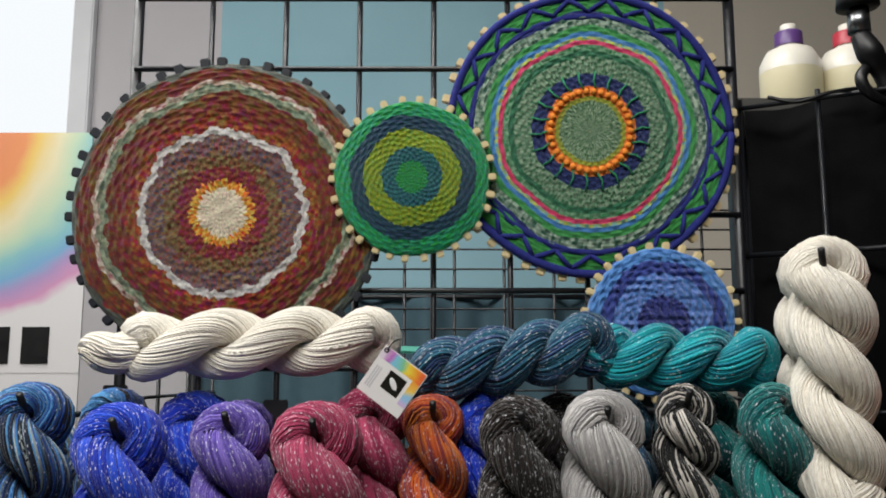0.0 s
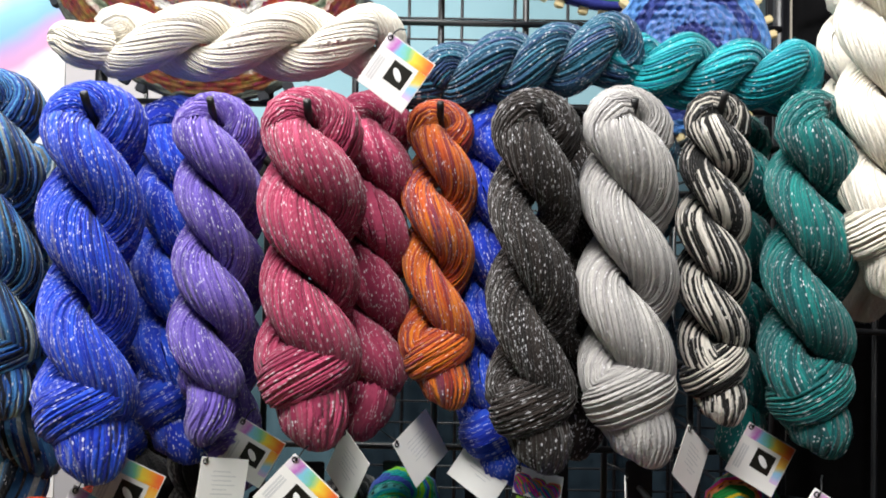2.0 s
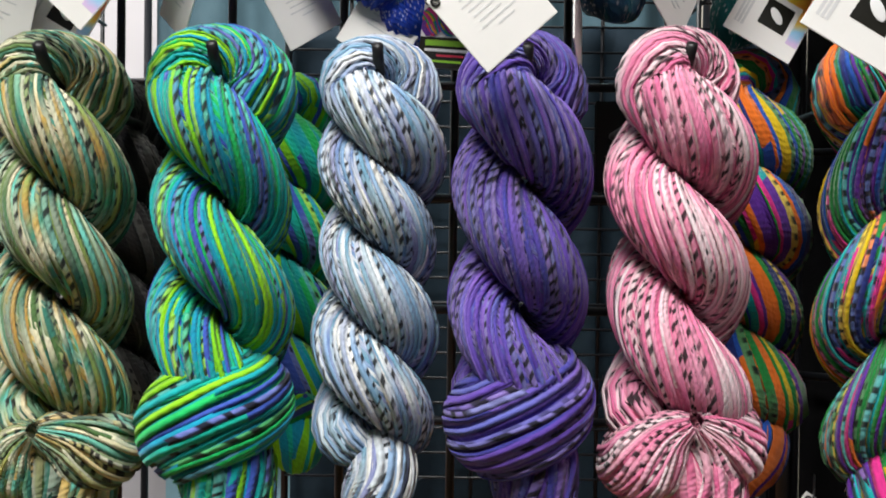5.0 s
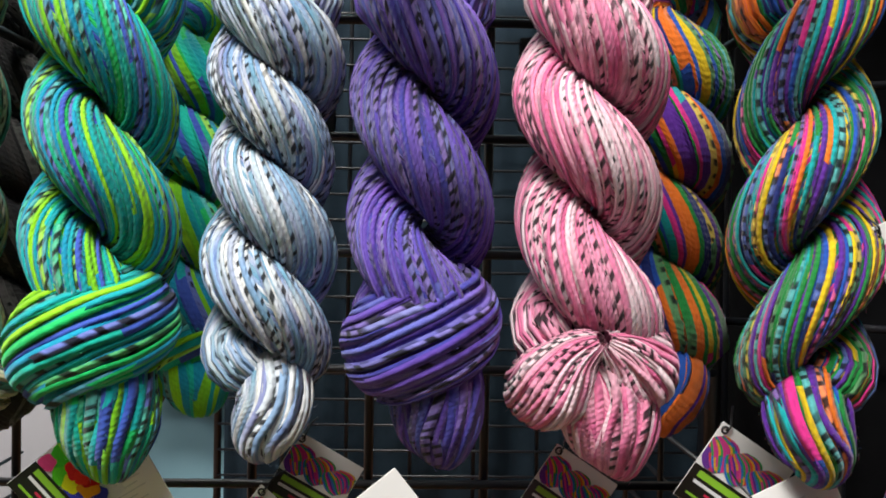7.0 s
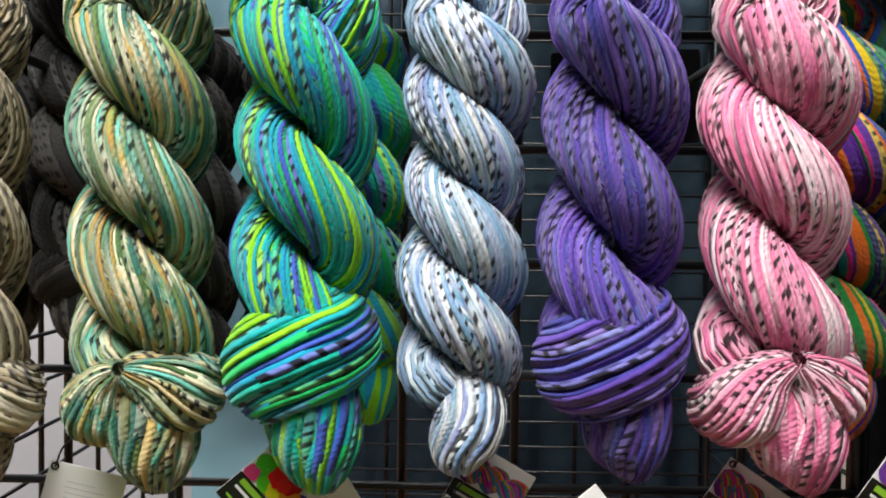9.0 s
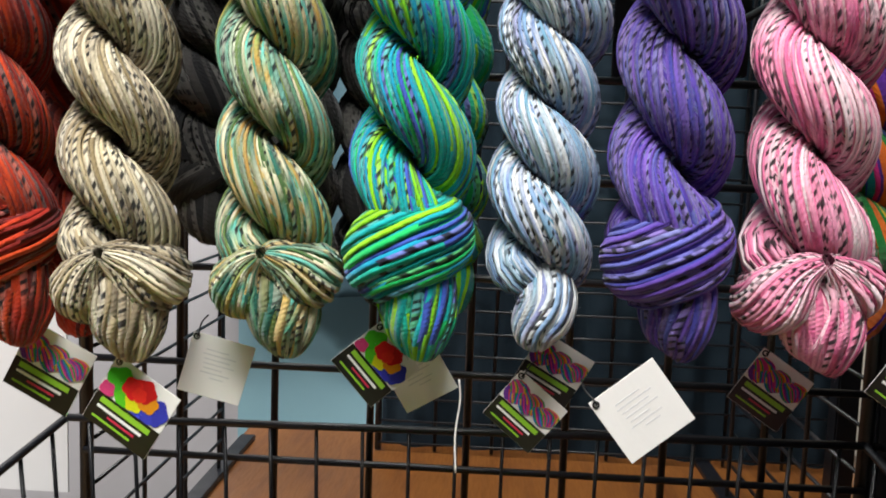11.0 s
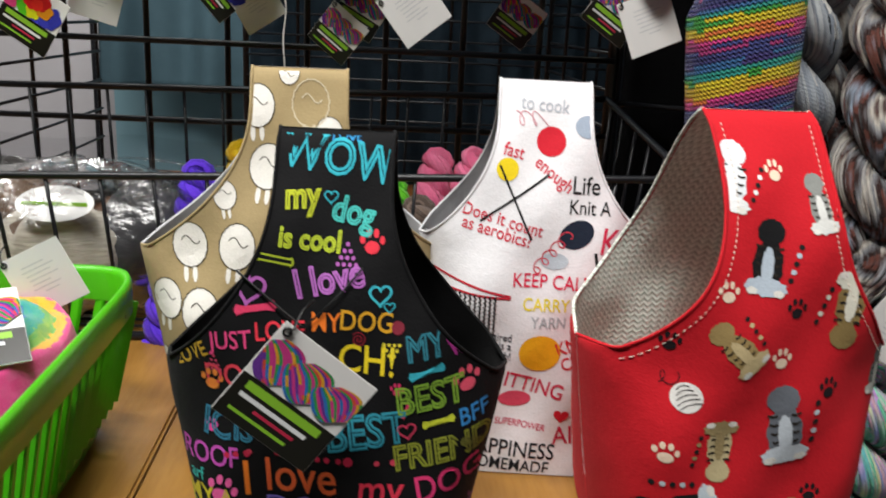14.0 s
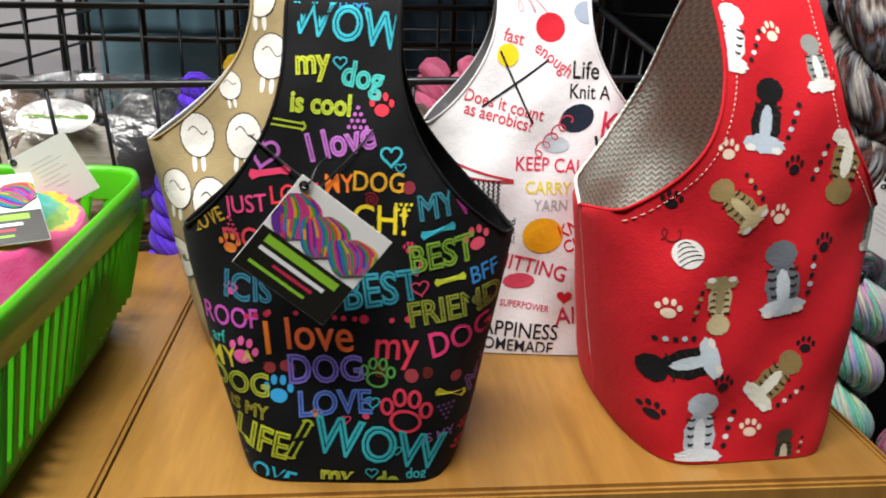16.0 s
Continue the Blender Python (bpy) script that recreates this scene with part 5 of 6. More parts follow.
dog_bag.word("BEST", 0.0408, 0.1068, 0.0120, 8, ink("80a838"), True)
dog_bag.bone(0.0445, 0.0958, 0.0141, 10, ink("c8d038"))
dog_bag.heart(0.0312, 0.0928, 0.0075, 10, ink("d04060"), True)
dog_bag.word("FRIEND", 0.0472, 0.0828, 0.0112, 8, ink("8a9030"), True)
dog_bag.word("BEST", 0.0141, 0.0918, 0.0141, 8, ink("30889a"), True)
dog_bag.word("IC", -0.0497, 0.0898, 0.0121, -4, ink("30708a"), True)
dog_bag.word("IS", -0.0379, 0.0898, 0.0110, 0, ink("30708a"), True)
dog_bag.word("ROOF", -0.0539, 0.0758, 0.0090, 4, ink("c050b0"))
dog_bag.word("I", -0.0364, 0.0678, 0.0162, 4, ink("f08028"))
dog_bag.word("love", -0.0134, 0.0708, 0.0161, 3, ink("f06a38"))
dog_bag.word("my", 0.0205, 0.0668, 0.0139, -4, ink("e03850"))
dog_bag.word("DOG", 0.0499, 0.0688, 0.0114, 12, ink("d83870"))
dog_bag.word("MY", -0.0580, 0.0568, 0.0098, 10, ink("d0c030"))
dog_bag.paw(-0.0474, 0.0618, 0.0133, -14, ink("e860a0"))
dog_bag.word("DOG", -0.0506, 0.0458, 0.0110, 0, ink("b0b838"), True)
dog_bag.paw(-0.0320, 0.0448, 0.0134, 0, ink("38a0d8"))
dog_bag.blob(-0.0357, 0.0548, 0.0026, 0.0026, 0, ink("983840"))
dog_bag.blob(-0.0288, 0.0558, 0.0025, 0.0025, 0, ink("983840"))
dog_bag.blob(0.0273, 0.0538, 0.0031, 0.0031, 0, ink("983840"))
dog_bag.blob(0.0475, 0.0508, 0.0026, 0.0026, 0, ink("983840"))
dog_bag.word("DOG", -0.0108, 0.0548, 0.0130, 4, ink("7868c0"), True)
dog_bag.word("LOVE", -0.0071, 0.0388, 0.0119, 2, ink("5878c8"), True)
dog_bag.paw(0.0122, 0.0538, 0.0148, -4, ink("60a850"), True)
dog_bag.paw(0.0249, 0.0358, 0.0219, -4, ink("d83850"), True)
dog_bag.heart(0.0099, 0.0398, 0.0062, 0, ink("38b8c0"), True)
dog_bag.bone(0.0452, 0.0428, 0.0152, -24, ink("d0c830"))
dog_bag.word("IS MY", -0.0470, 0.0338, 0.0069, -6, ink("a8a030"), True)
dog_bag.word("LIFE", -0.0415, 0.0198, 0.0136, -12, ink("b8c030"), True)
dog_bag.bone(-0.0235, 0.0218, 0.0211, 62, ink("a8b830"), True)
dog_bag.word("WOW", 0.0125, 0.0188, 0.0175, -10, ink("30a0a8"), True)
dog_bag.word("my", -0.0070, 0.0038, 0.0108, -2, ink("b0b838"), True)
dog_bag.heart(0.0091, 0.0058, 0.0054, 0, ink("38a8b0"), True)
dog_bag.word("do", 0.0161, 0.0018, 0.0084, 0, ink("98a838"), True)
dog_bag.word("LOVE", -0.0388, 0.0028, 0.0095, -14, ink("30a8c8"))
dog_bag.paw(0.0489, 0.0128, 0.0072, 0, ink("d03858"))
dog_bag.paw(0.0606, -0.0242, 0.0069, 0, ink("d03858"))
dog_bag.word("IS MY", 0.0397, 0.0228, 0.0053, 6, ink("806090"))
dog_bag.word("MY", 0.0602, 0.0438, 0.0101, 14, ink("8058a0"), True)
dog_bag.paw(-0.0521, 0.1088, 0.0101, 0, ink("e88838"))
dog_bag.word("DOG", -0.0422, 0.1118, 0.0099, 6, ink("d84050"))
dog_bag.word("LOVE", -0.0625, 0.1178, 0.0066, 30, ink("c8a030"))
dog_bag.word("LOVE", 0.0017, 0.2098, 0.0047, 0, ink("3088c0"))
dog_bag.paw(0.0267, 0.1108, 0.0059, 0, ink("c83060"))
dog_bag.blob(-0.0232, 0.0808, 0.0012, 0.0012, 0, ink("d04058"))
dog_bag.blob(-0.0352, 0.0808, 0.0012, 0.0012, 0, ink("d04058"))
dog_bag.blob(0.0188, 0.0788, 0.0012, 0.0012, 0, ink("d04058"))
dog_bag.blob(0.0258, 0.0788, 0.0015, 0.0015, 0, ink("d04058"))
knit_bag.word("to cook", -0.0005, 0.2138, 0.0078, -4, ink("b0b4bc"))
knit_bag.blob(0.0037, 0.1938, 0.0087, 0.0083, 0, ink("c82030"))
knit_bag.blob(0.0253, 0.2028, 0.0077, 0.0063, 0, ink("98a4b4"))
knit_bag.word("fast", -0.0181, 0.1878, 0.0076, -14, ink("c83848"))
knit_bag.word("enough", 0.0058, 0.1758, 0.0075, -36, ink("c83848"))
knit_bag.blob(-0.0215, 0.1778, 0.0065, 0.0065, 0, ink("e8cc20"))
knit_bag.word("Life", 0.0251, 0.1698, 0.0103, -2, ink("181818"))
knit_bag.word("Knit A", 0.0276, 0.1578, 0.0082, -3, ink("181818"))
knit_bag.blob(0.0202, 0.1438, 0.0105, 0.0074, 20, ink("182030"))
knit_bag.word("Does it count", -0.0232, 0.1498, 0.0074, -12, ink("c83848"))
knit_bag.word("as aerobics?", -0.0260, 0.1428, 0.0074, -12, ink("c83848"))
knit_bag.word("K", 0.0400, 0.1388, 0.0150, -10, ink("c82848"))
knit_bag.word("ha", 0.0395, 0.1268, 0.0157, 10, ink("181818"))
knit_bag.blob(0.0077, 0.1288, 0.0081, 0.0047, 0, ink("b4bcc4"))
knit_bag.word("KEEP CALM", 0.0082, 0.1168, 0.0081, -1, ink("d02848"))
knit_bag.word("CARRY", 0.0045, 0.1038, 0.0074, 0, ink("e0cc30"))
knit_bag.word("YARN", 0.0066, 0.0938, 0.0067, 0, ink("a8acb0"))
knit_bag.blob(0.0027, 0.0758, 0.0123, 0.0109, 0, ink("e8a818"))
knit_bag.word("KNOW", 0.0267, 0.0828, 0.0082, 22, ink("c82030"))
knit_bag.word("CUTS", 0.0258, 0.0718, 0.0075, 20, ink("c82030"))
knit_bag.word("retired", -0.0215, 0.0838, 0.0047, 0, ink("404048"))
knit_bag.word("this is a", -0.0225, 0.0788, 0.0048, 0, ink("404048"))
knit_bag.word("the job!", -0.0225, 0.0728, 0.0048, 0, ink("404048"))
knit_bag.word("KNITTING", -0.0072, 0.0568, 0.0096, -12, ink("c82848"))
knit_bag.blob(-0.0101, 0.0468, 0.0097, 0.0048, 0, ink("d04860"))
knit_bag.word("MY SUPERPOWER", -0.0100, 0.0318, 0.0042, -8, ink("c83858"))
knit_bag.heart(0.0180, 0.0378, 0.0091, 0, ink("c82030"), False)
knit_bag.word("All", 0.0212, 0.0248, 0.0120, 6, ink("c82848"))
knit_bag.word("HAPPINESS", -0.0119, 0.0158, 0.0099, -4, ink("202024"))
knit_bag.word("HOMEMADE", -0.0119, 0.0058, 0.0078, -4, ink("202024"))
knit_bag.word("yarn", 0.0299, 0.0618, 0.0048, 10, ink("d8c898"))
knit_bag.word("wool", 0.0494, 0.1148, 0.0062, 20, ink("b0b4bc"))
figure(cat_bag, -0.0228, 0.2008, 0.0236, -15, "d8dcE0", "e4e4e4")
figure(cat_bag, -0.0085, 0.1678, 0.0262, -8, "141416", "b8c4d0")
figure(cat_bag, -0.0229, 0.1288, 0.0226, 50, "a08858", "c8b488")
figure(cat_bag, 0.0315, 0.1418, 0.0275, 170, "8a7448", "e0dccc")
figure(cat_bag, -0.0240, 0.0788, 0.0225, 180, "c0b088", "9a8860")
figure(cat_bag, 0.0048, 0.0938, 0.0299, 10, "6a6e76", "c8d0d8")
figure(cat_bag, -0.0400, 0.0498, 0.0282, 110, "141416", "c8d4dc")
figure(cat_bag, -0.0264, 0.0198, 0.0303, 0, "b4bec8", "d8dee4")
figure(cat_bag, 0.0097, 0.0438, 0.0253, -45, "8a7448", "d8d4c4")
figure(cat_bag, 0.0177, 0.0068, 0.0180, 5, "4a4438", "c8c0a8")
figure(cat_bag, 0.0176, 0.1898, 0.0196, 5, "8a8c88", "d8d8d4")
figure(cat_bag, 0.0591, 0.1118, 0.0185, -10, "6a6c68", "c0c0b8")
cat_bag.paw(0.0050, 0.1448, 0.0096, 0, ink("1c1418"))
cat_bag.paw(-0.0490, 0.1278, 0.0092, 0, ink("1c1418"))
cat_bag.paw(0.0249, 0.1088, 0.0099, 0, ink("1c1418"))
cat_bag.paw(0.0227, 0.0588, 0.0089, 0, ink("1c1418"))
cat_bag.paw(-0.0182, 0.0418, 0.0097, 0, ink("1c1418"))
cat_bag.paw(-0.0480, 0.0248, 0.0098, 0, ink("1c1418"))
cat_bag.paw(-0.0274, 0.1518, 0.0098, 0, ink("f0d8c0"))
cat_bag.paw(-0.0004, 0.1228, 0.0101, 0, ink("f0d8c0"))
cat_bag.paw(-0.0474, 0.0778, 0.0105, 0, ink("f0d8c0"))
cat_bag.paw(-0.0013, 0.0178, 0.0101, 0, ink("f0d8c0"))
cat_bag.paw(-0.0029, 0.2018, 0.0093, 0, ink("f0d8c0"))
cat_bag.blob(-0.0406, 0.1038, 0.0068, 0.0065, 0, ink("e0ddd8"))
for i in range(5):
    tt = np.linspace(-1, 1, 9)
    lines = np.stack([tt * 0.0052 * math.cos(0.25 * i), (i - 2) * 0.0021 + 0.0012 * (1 - tt ** 2)], 1)
    cat_bag.ring(lines, -0.0406, 0.1038, 24, ink("1c1418"), 0.0004, "printed_thread", lift=0.0014, closed=False)
tt = np.linspace(0, 9, 40)
cat_bag.ring(np.stack([-0.004 - tt * 0.0009 + 0.0022 * np.sin(tt), 0.0075 + 0.0028 * np.cos(tt)], 1), -0.0406, 0.1038, 0, ink("1c1418"), 0.0004, "printed_thread", closed=False)
pale_shape(lamb_bag, -0.0236, 0.2078, 0.0192, 4)
pale_shape(lamb_bag, -0.0170, 0.1748, 0.0201, -6)
pale_shape(lamb_bag, -0.0590, 0.1308, 0.0197, 6)
pale_shape(lamb_bag, -0.0324, 0.1318, 0.0200, -4)
pale_shape(lamb_bag, -0.0514, 0.0958, 0.0209, 2)
pale_shape(lamb_bag, -0.0716, 0.0998, 0.0182, 0)
pale_shape(lamb_bag, -0.0401, 0.1588, 0.0126, 10)
pale_shape(lamb_bag, -0.0715, 0.0568, 0.0203, 0)
pale_shape(lamb_bag, -0.0063, 0.2268, 0.0117, 180)
pale_shape(lamb_bag, 0.0173, 0.1928, 0.0159, 0)
pale_shape(lamb_bag, 0.0065, 0.2098, 0.0211, 0, False)
dots(dog_bag, 0.0044, 0.1638, 0.0098, 0, "b060b0")
dots(dog_bag, 0.0241, 0.1258, 0.0083, 180, "d8c838")
dots(dog_bag, 0.0430, 0.0348, 0.0090, 180, "604068")
dots(dog_bag, -0.0509, 0.1168, 0.0075, 0, "c04060")
dog_bag.heart(0.0227, 0.1438, 0.0044, 0, ink("38b0c0"), True)
dog_bag.bone(0.0305, 0.1018, 0.0074, 70, ink("d04060"))
dog_bag.paw(-0.0527, 0.0888, 0.0066, 0, ink("d84090"))
dog_bag.word("BFF", 0.0600, 0.0968, 0.0078, 10, ink("3888c8"))
dog_bag.paw(-0.0153, 0.0348, 0.0052, 0, ink("e88838"))
dog_bag.word("arf", -0.0598, 0.0658, 0.0058, 8, ink("38b0a8"))
dog_bag.heart(-0.0023, 0.0308, 0.0042, 0, ink("d84060"), True)
dog_bag.blob(0.0067, 0.0328, 0.0016, 0.0016, 0, ink("d84060"))
dog_bag.word("&", 0.0586, 0.0838, 0.0088, 50, ink("707030"), True)
dog_bag.word("dog", 0.0292, 0.0048, 0.0054, 0, ink("38a8b0"))
spiral(dog_bag, -0.0367, 0.0548, 0.0051, 0, "8a3020")
spiral(dog_bag, -0.0268, 0.0548, 0.0051, 0, "8a3020")
spiral(dog_bag, 0.0132, 0.0548, 0.0061, 0, "8a3020")
spiral(dog_bag, 0.0343, 0.0548, 0.0051, 0, "8a3020")
dog_bag.paw(0.0512, 0.0228, 0.0055, 0, ink("c02848"))
dog_bag.paw(0.0618, -0.0132, 0.0056, 10, ink("c02848"))
dog_bag.paw(0.0606, -0.0252, 0.0057, 0, ink("c02848"))
dog_bag.paw(0.0105, 0.1068, 0.0054, 0, ink("c02848"))
dog_bag.word("MY", 0.0614, 0.0458, 0.0094, 70, ink("7a3a78"), True)
dog_bag.blob(-0.0451, 0.0778, 0.0013, 0.0013, 0, ink("c02848"))
dog_bag.blob(-0.0411, 0.0788, 0.0013, 0.0013, 0, ink("c02848"))
dog_bag.blob(-0.0362, 0.0798, 0.0015, 0.0015, 0, ink("c02848"))
dog_bag.blob(-0.0062, 0.0798, 0.0012, 0.0012, 0, ink("c02848"))
dog_bag.blob(-0.0022, 0.0798, 0.0012, 0.0012, 0, ink("c02848"))
dog_bag.blob(0.0028, 0.0798, 0.0012, 0.0012, 0, ink("c02848"))
dog_bag.blob(0.0068, 0.0798, 0.0020, 0.0020, 0, ink("c02848"))
spiral(dog_bag, 0.0102, 0.1308, 0.0063, 0, "8a2030")
dog_bag.heart(0.0204, 0.0168, 0.0048, 0, ink("38b0a8"), True)
dog_bag.word("A", -0.0455, 0.0598, 0.0051, 0, ink("c8c030"), True)
for path in (((-0.0097, 0.1348), (-0.0253, 0.1458), (-0.0388, 0.1558)), ((-0.0097, 0.1348), (0.0038, 0.1478), (0.0143, 0.1598))):
    link("tag_cord", tube("tag_cord", [dog_bag.at(x, z, 1, 0.0022) for x, z in path], 0.0005, 6, 24), PEG, dog_bag.t)
# knitting needles, a knitted patch and loops of thread drawn on the white bag
for (x0, z0), (x1, z1), col in (((-0.036, 0.148), (0.003, 0.176), "181818"), ((-0.026, 0.180), (-0.006, 0.140), "181818"), ((-0.062, 0.117), (-0.016, 0.108), "b82838"), ((-0.062, 0.109), (-0.016, 0.107), "b82838")):
    knit_bag.ring([(x0 + (x1 - x0) * f, z0 + (z1 - z0) * f) for f in np.linspace(0, 1, 14)], 0, 0, 0, ink(col), 0.0013, "printed_needle", closed=False)
for i in range(11):
    zz = 0.108 - np.linspace(0, 0.030 + 0.002 * (i % 3), 26)
    knit_bag.ring([(-0.054 + 0.0029 * i + 0.0006 * (-1) ** j, z) for j, z in enumerate(zz)], 0, 0, 0, ink("181818"), 0.0011, "printed_stitches", closed=False)
tt = np.linspace(0, 14, 60)
knit_bag.ring(np.stack([-0.004 + tt * 0.0014 + 0.003 * np.sin(tt * 2), 0.122 + tt * 0.0016 + 0.003 * np.cos(tt * 2)], 1), 0, 0, 0, ink("c83848"), 0.0007, "printed_thread", closed=False)
knit_bag.ring(np.stack([-0.018 + tt * 0.0012 + 0.003 * np.sin(tt), 0.206 + 0.004 * np.cos(tt * 1.1)], 1), 0, 0, 0, ink("c8808c"), 0.0005, "printed_thread", closed=False)

# ---------------------------------------------------------------- hang tags
BAR_LIME = plain("lime_print", "8ac030", 0.5, 0, 0.05, 60, 0.05)
BAR_WHITE = plain("white_print", "e8e8e8", 0.5, 0, 0.05, 60, 0.05)
BAR_RED = plain("red_print", "c02848", 0.5, 0, 0.05, 60, 0.05)
BAND = [plain("band_" + c, c, 0.45, 0, 0.05, 30, 0.05) for c in ("c868b8", "68b8d0", "78c088", "f0d040", "f09030", "e05838")]
PHOTO_YARN = yarn("photo_of_yarn", ["e03890", "f0b020", "30a050", "2878c8", "7030a0", "e85030"], 10, wild=1.0, soft=0.0)
PETALS = [(-0.55, 0.42, 0.42, "48b828"), (0.62, 0.30, 0.36, "3438a8"), (0.30, 0.02, 0.34, "3c40b8"), (-0.78, 0.05, 0.22, "d04078"), (-0.28, 0.10, 0.26, "58c020"), (0.02, 0.18, 0.26, "d8d818"), (0.34, 0.40, 0.28, "e09018"), (0.12, 0.62, 0.32, "c01818"), (-0.18, 0.50, 0.30, "d82020"), (0.05, 0.44, 0.20, "e02c20")]


def rainband(name, axis, f0, cols):
    k = Nodes(name)
    s = k.n("ShaderNodeSeparateXYZ")
    k.put(s.inputs[0], k.obj())
    f = k.math("ADD", k.math("MULTIPLY", s.outputs[axis], 25.0), f0)
    f = k.math("ADD", f, k.span(k.noise(k.obj(), 120.0, 2.0), 0.3, 0.7, -0.06, 0.06))
    return k.set(Base_Color=k.ramp(f, [((i + 0.5) / len(cols), srgb(c)) for i, c in enumerate(cols)]), Roughness=0.45)


RAINBAND = rainband("rainbow_print", 0, 0.5, ["e4d8e4", "c070c0", "80c8e0", "80c898", "f0d848", "f0a030", "ec6a38"])
RAINBAND_SIDE = rainband("rainbow_print_side", 2, 0.5, ["e0d0e8", "d0b8e0", "90c8e8", "f0d060", "f09830", "ec6038"])
TAG_WORDS = {"logo": "white card hang tag with a dark square and rainbow border", "text": "white card hang tag with small grey printing", "petals": "dark card hang tag with bright petal shapes", "photo": "dark and white card hang tag with bright yarn picture"}


def hang_tag(kind, at, side, roll, yaw):
    t = thing("hang_tag", pose(*at, random.uniform(-8, 4), roll, yaw), TAG_WORDS[kind], "hang tag", "hang tags")
    h = side / 2
    card = box_part("card", (-h, h, -0.0003, 0.0003, -h, h), PAPER, t, 0.0002)
    c = h * 0.86
    link("string", tube("string", [(-c * 0.98, -0.0012, c), (-c * 0.96, -0.002, c * 1.15), (-c, 0.004, c * 1.45), (-c * 0.9, 0.012, c * 1.65)], 0.0005, 6, 16), PEG, t)
    link("eyelet", tube("eyelet", [(-c + 0.0016 * math.cos(a), -0.0006, c + 0.0016 * math.sin(a)) for a in np.linspace(0, 6.28, 14)], 0.0005, 6), PEG, t)

    def bar(name, x0, x1, z0, z1, mat, y=-0.0004):
        box_part(name, (x0 * h, x1 * h, y, -0.00031, z0 * h, z1 * h), mat, card)

    if kind == "logo":
        bar("dark_square", -0.28, 0.50, -0.42, 0.34, DARK_CARD)
        bm = bmesh.new()
        bmesh.ops.create_uvsphere(bm, u_segments=16, v_segments=8, radius=1)
        bmesh.ops.transform(bm, verts=bm.verts, matrix=pose(0.10 * h, -0.0008, -0.04 * h, 0, 35, 0) @ Matrix.Diagonal((0.26 * h, 0.0003, 0.12 * h, 1)))
        part("pale_emblem", bm, BAR_WHITE, card)
        bar("rainbow_border", -0.97, 0.97, 0.50, 0.97, RAINBAND)
        bar("rainbow_border", 0.64, 0.97, -0.55, 0.495, RAINBAND_SIDE)
        for i in range(3):
            bar("printed_bar", -0.85 + 0.1 * i, -0.78 + 0.1 * i, -0.7, 0.2, INK)
    elif kind == "text":
        for i, (w, x) in enumerate(((0.5, -0.1), (0.7, 0), (0.55, -0.05), (0.66, 0.05), (0.4, -0.1), (0.62, 0.0), (0.3, 0.1))):
            bar("printed_bar", x - w * 0.75, x + w * 0.75, 0.52 - 0.15 * i, 0.555 - 0.15 * i, INK)
    else:
        bar("dark_band", -0.99, 0.99, -0.99, -0.12, DARK_CARD)
        bar("printed_bar", -0.8, 0.75, -0.36, -0.20, BAR_LIME, -0.0005)
        bar("printed_bar", -0.8, 0.60, -0.52, -0.44, BAR_WHITE, -0.0005)
        bar("printed_bar", -0.4, 0.45, -0.66, -0.60, BAR_RED, -0.0005)
        bar("printed_bar", -0.8, 0.40, -0.82, -0.76, BAR_LIME, -0.0005)
        if kind == "petals":
            for i, (px, pz, pr, c) in enumerate(PETALS):
                a = np.linspace(0, 2 * np.pi, 22, endpoint=False)
                q = pr * h * (1 + 0.10 * np.sin(5 * a + i))
                G = np.array([[(np.clip(px * h + f * u * math.cos(b), -h * 0.985, h * 0.985), -0.0007 - 0.00006 * i, np.clip(pz * h + f * u * math.sin(b), -h * 0.11, h * 0.98)) for u, b in zip(q, a)] for f in (1.0, 0.5, 0.02)])
                link("printed_petal", grid_mesh("printed_petal", G, closed_u=True), ink(c), card)
            return t
        for i in range(3):
            P = smooth_line([((-0.95 + 0.62 * i) * h, -0.0008, (0.62 - 0.05 * i) * h), ((-0.66 + 0.62 * i) * h, -0.0010, 0.40 * h), ((-0.42 + 0.62 * i) * h, -0.0008, (-0.02 + 0.06 * i) * h)], 24)
            T, N, B = frames(P)
            w = np.linspace(-1, 1, 26)
            prof = h * 0.46 * np.sin(np.linspace(0.35, np.pi - 0.35, 24)) ** 0.6
            G = P[:, None] + (w[None] * prof[:, None])[..., None] * np.array([0.75, 0, 0.6])[None, None]
            G[..., 0] = np.clip(G[..., 0], -h * 0.985, h * 0.985)
            G[..., 1] = -0.0007 - 0.0002 * i
            G[..., 2] = np.clip(G[..., 2], -h * 0.10, h * 0.97)
            uv = np.stack(np.broadcast_arrays(np.linspace(0, 16, 26)[None] + 20 * i, np.linspace(0, 0.05, 24)[:, None]), -1)
            link("yarn_picture", grid_mesh("yarn_picture", G, uv), PHOTO_YARN, card)
    return t


hang_tag("logo", (-0.095, 0.622, 1.293), 0.0397, 43, 0)
hang_tag("text", (0.081, 0.604, 1.272), 0.0379, -42, 4)
hang_tag("logo", (0.239, 0.614, 1.277), 0.0432, 32, -4)
hang_tag("logo", (-0.236, 0.640, 1.266), 0.0405, 30, 10)
hang_tag("logo", (-0.219, 0.665, 1.283), 0.0416, 24, 0)
hang_tag("text", (-0.152, 0.660, 1.288), 0.0395, 12, 50)
hang_tag("logo", (-0.146, 0.720, 1.299), 0.0390, 30, 0)
hang_tag("text", (-0.069, 0.680, 1.299), 0.0389, 30, -52)
hang_tag("text", (-0.018, 0.720, 1.305), 0.0415, -32, 48)
hang_tag("text", (0.029, 0.715, 1.292), 0.0411, 32, -20)
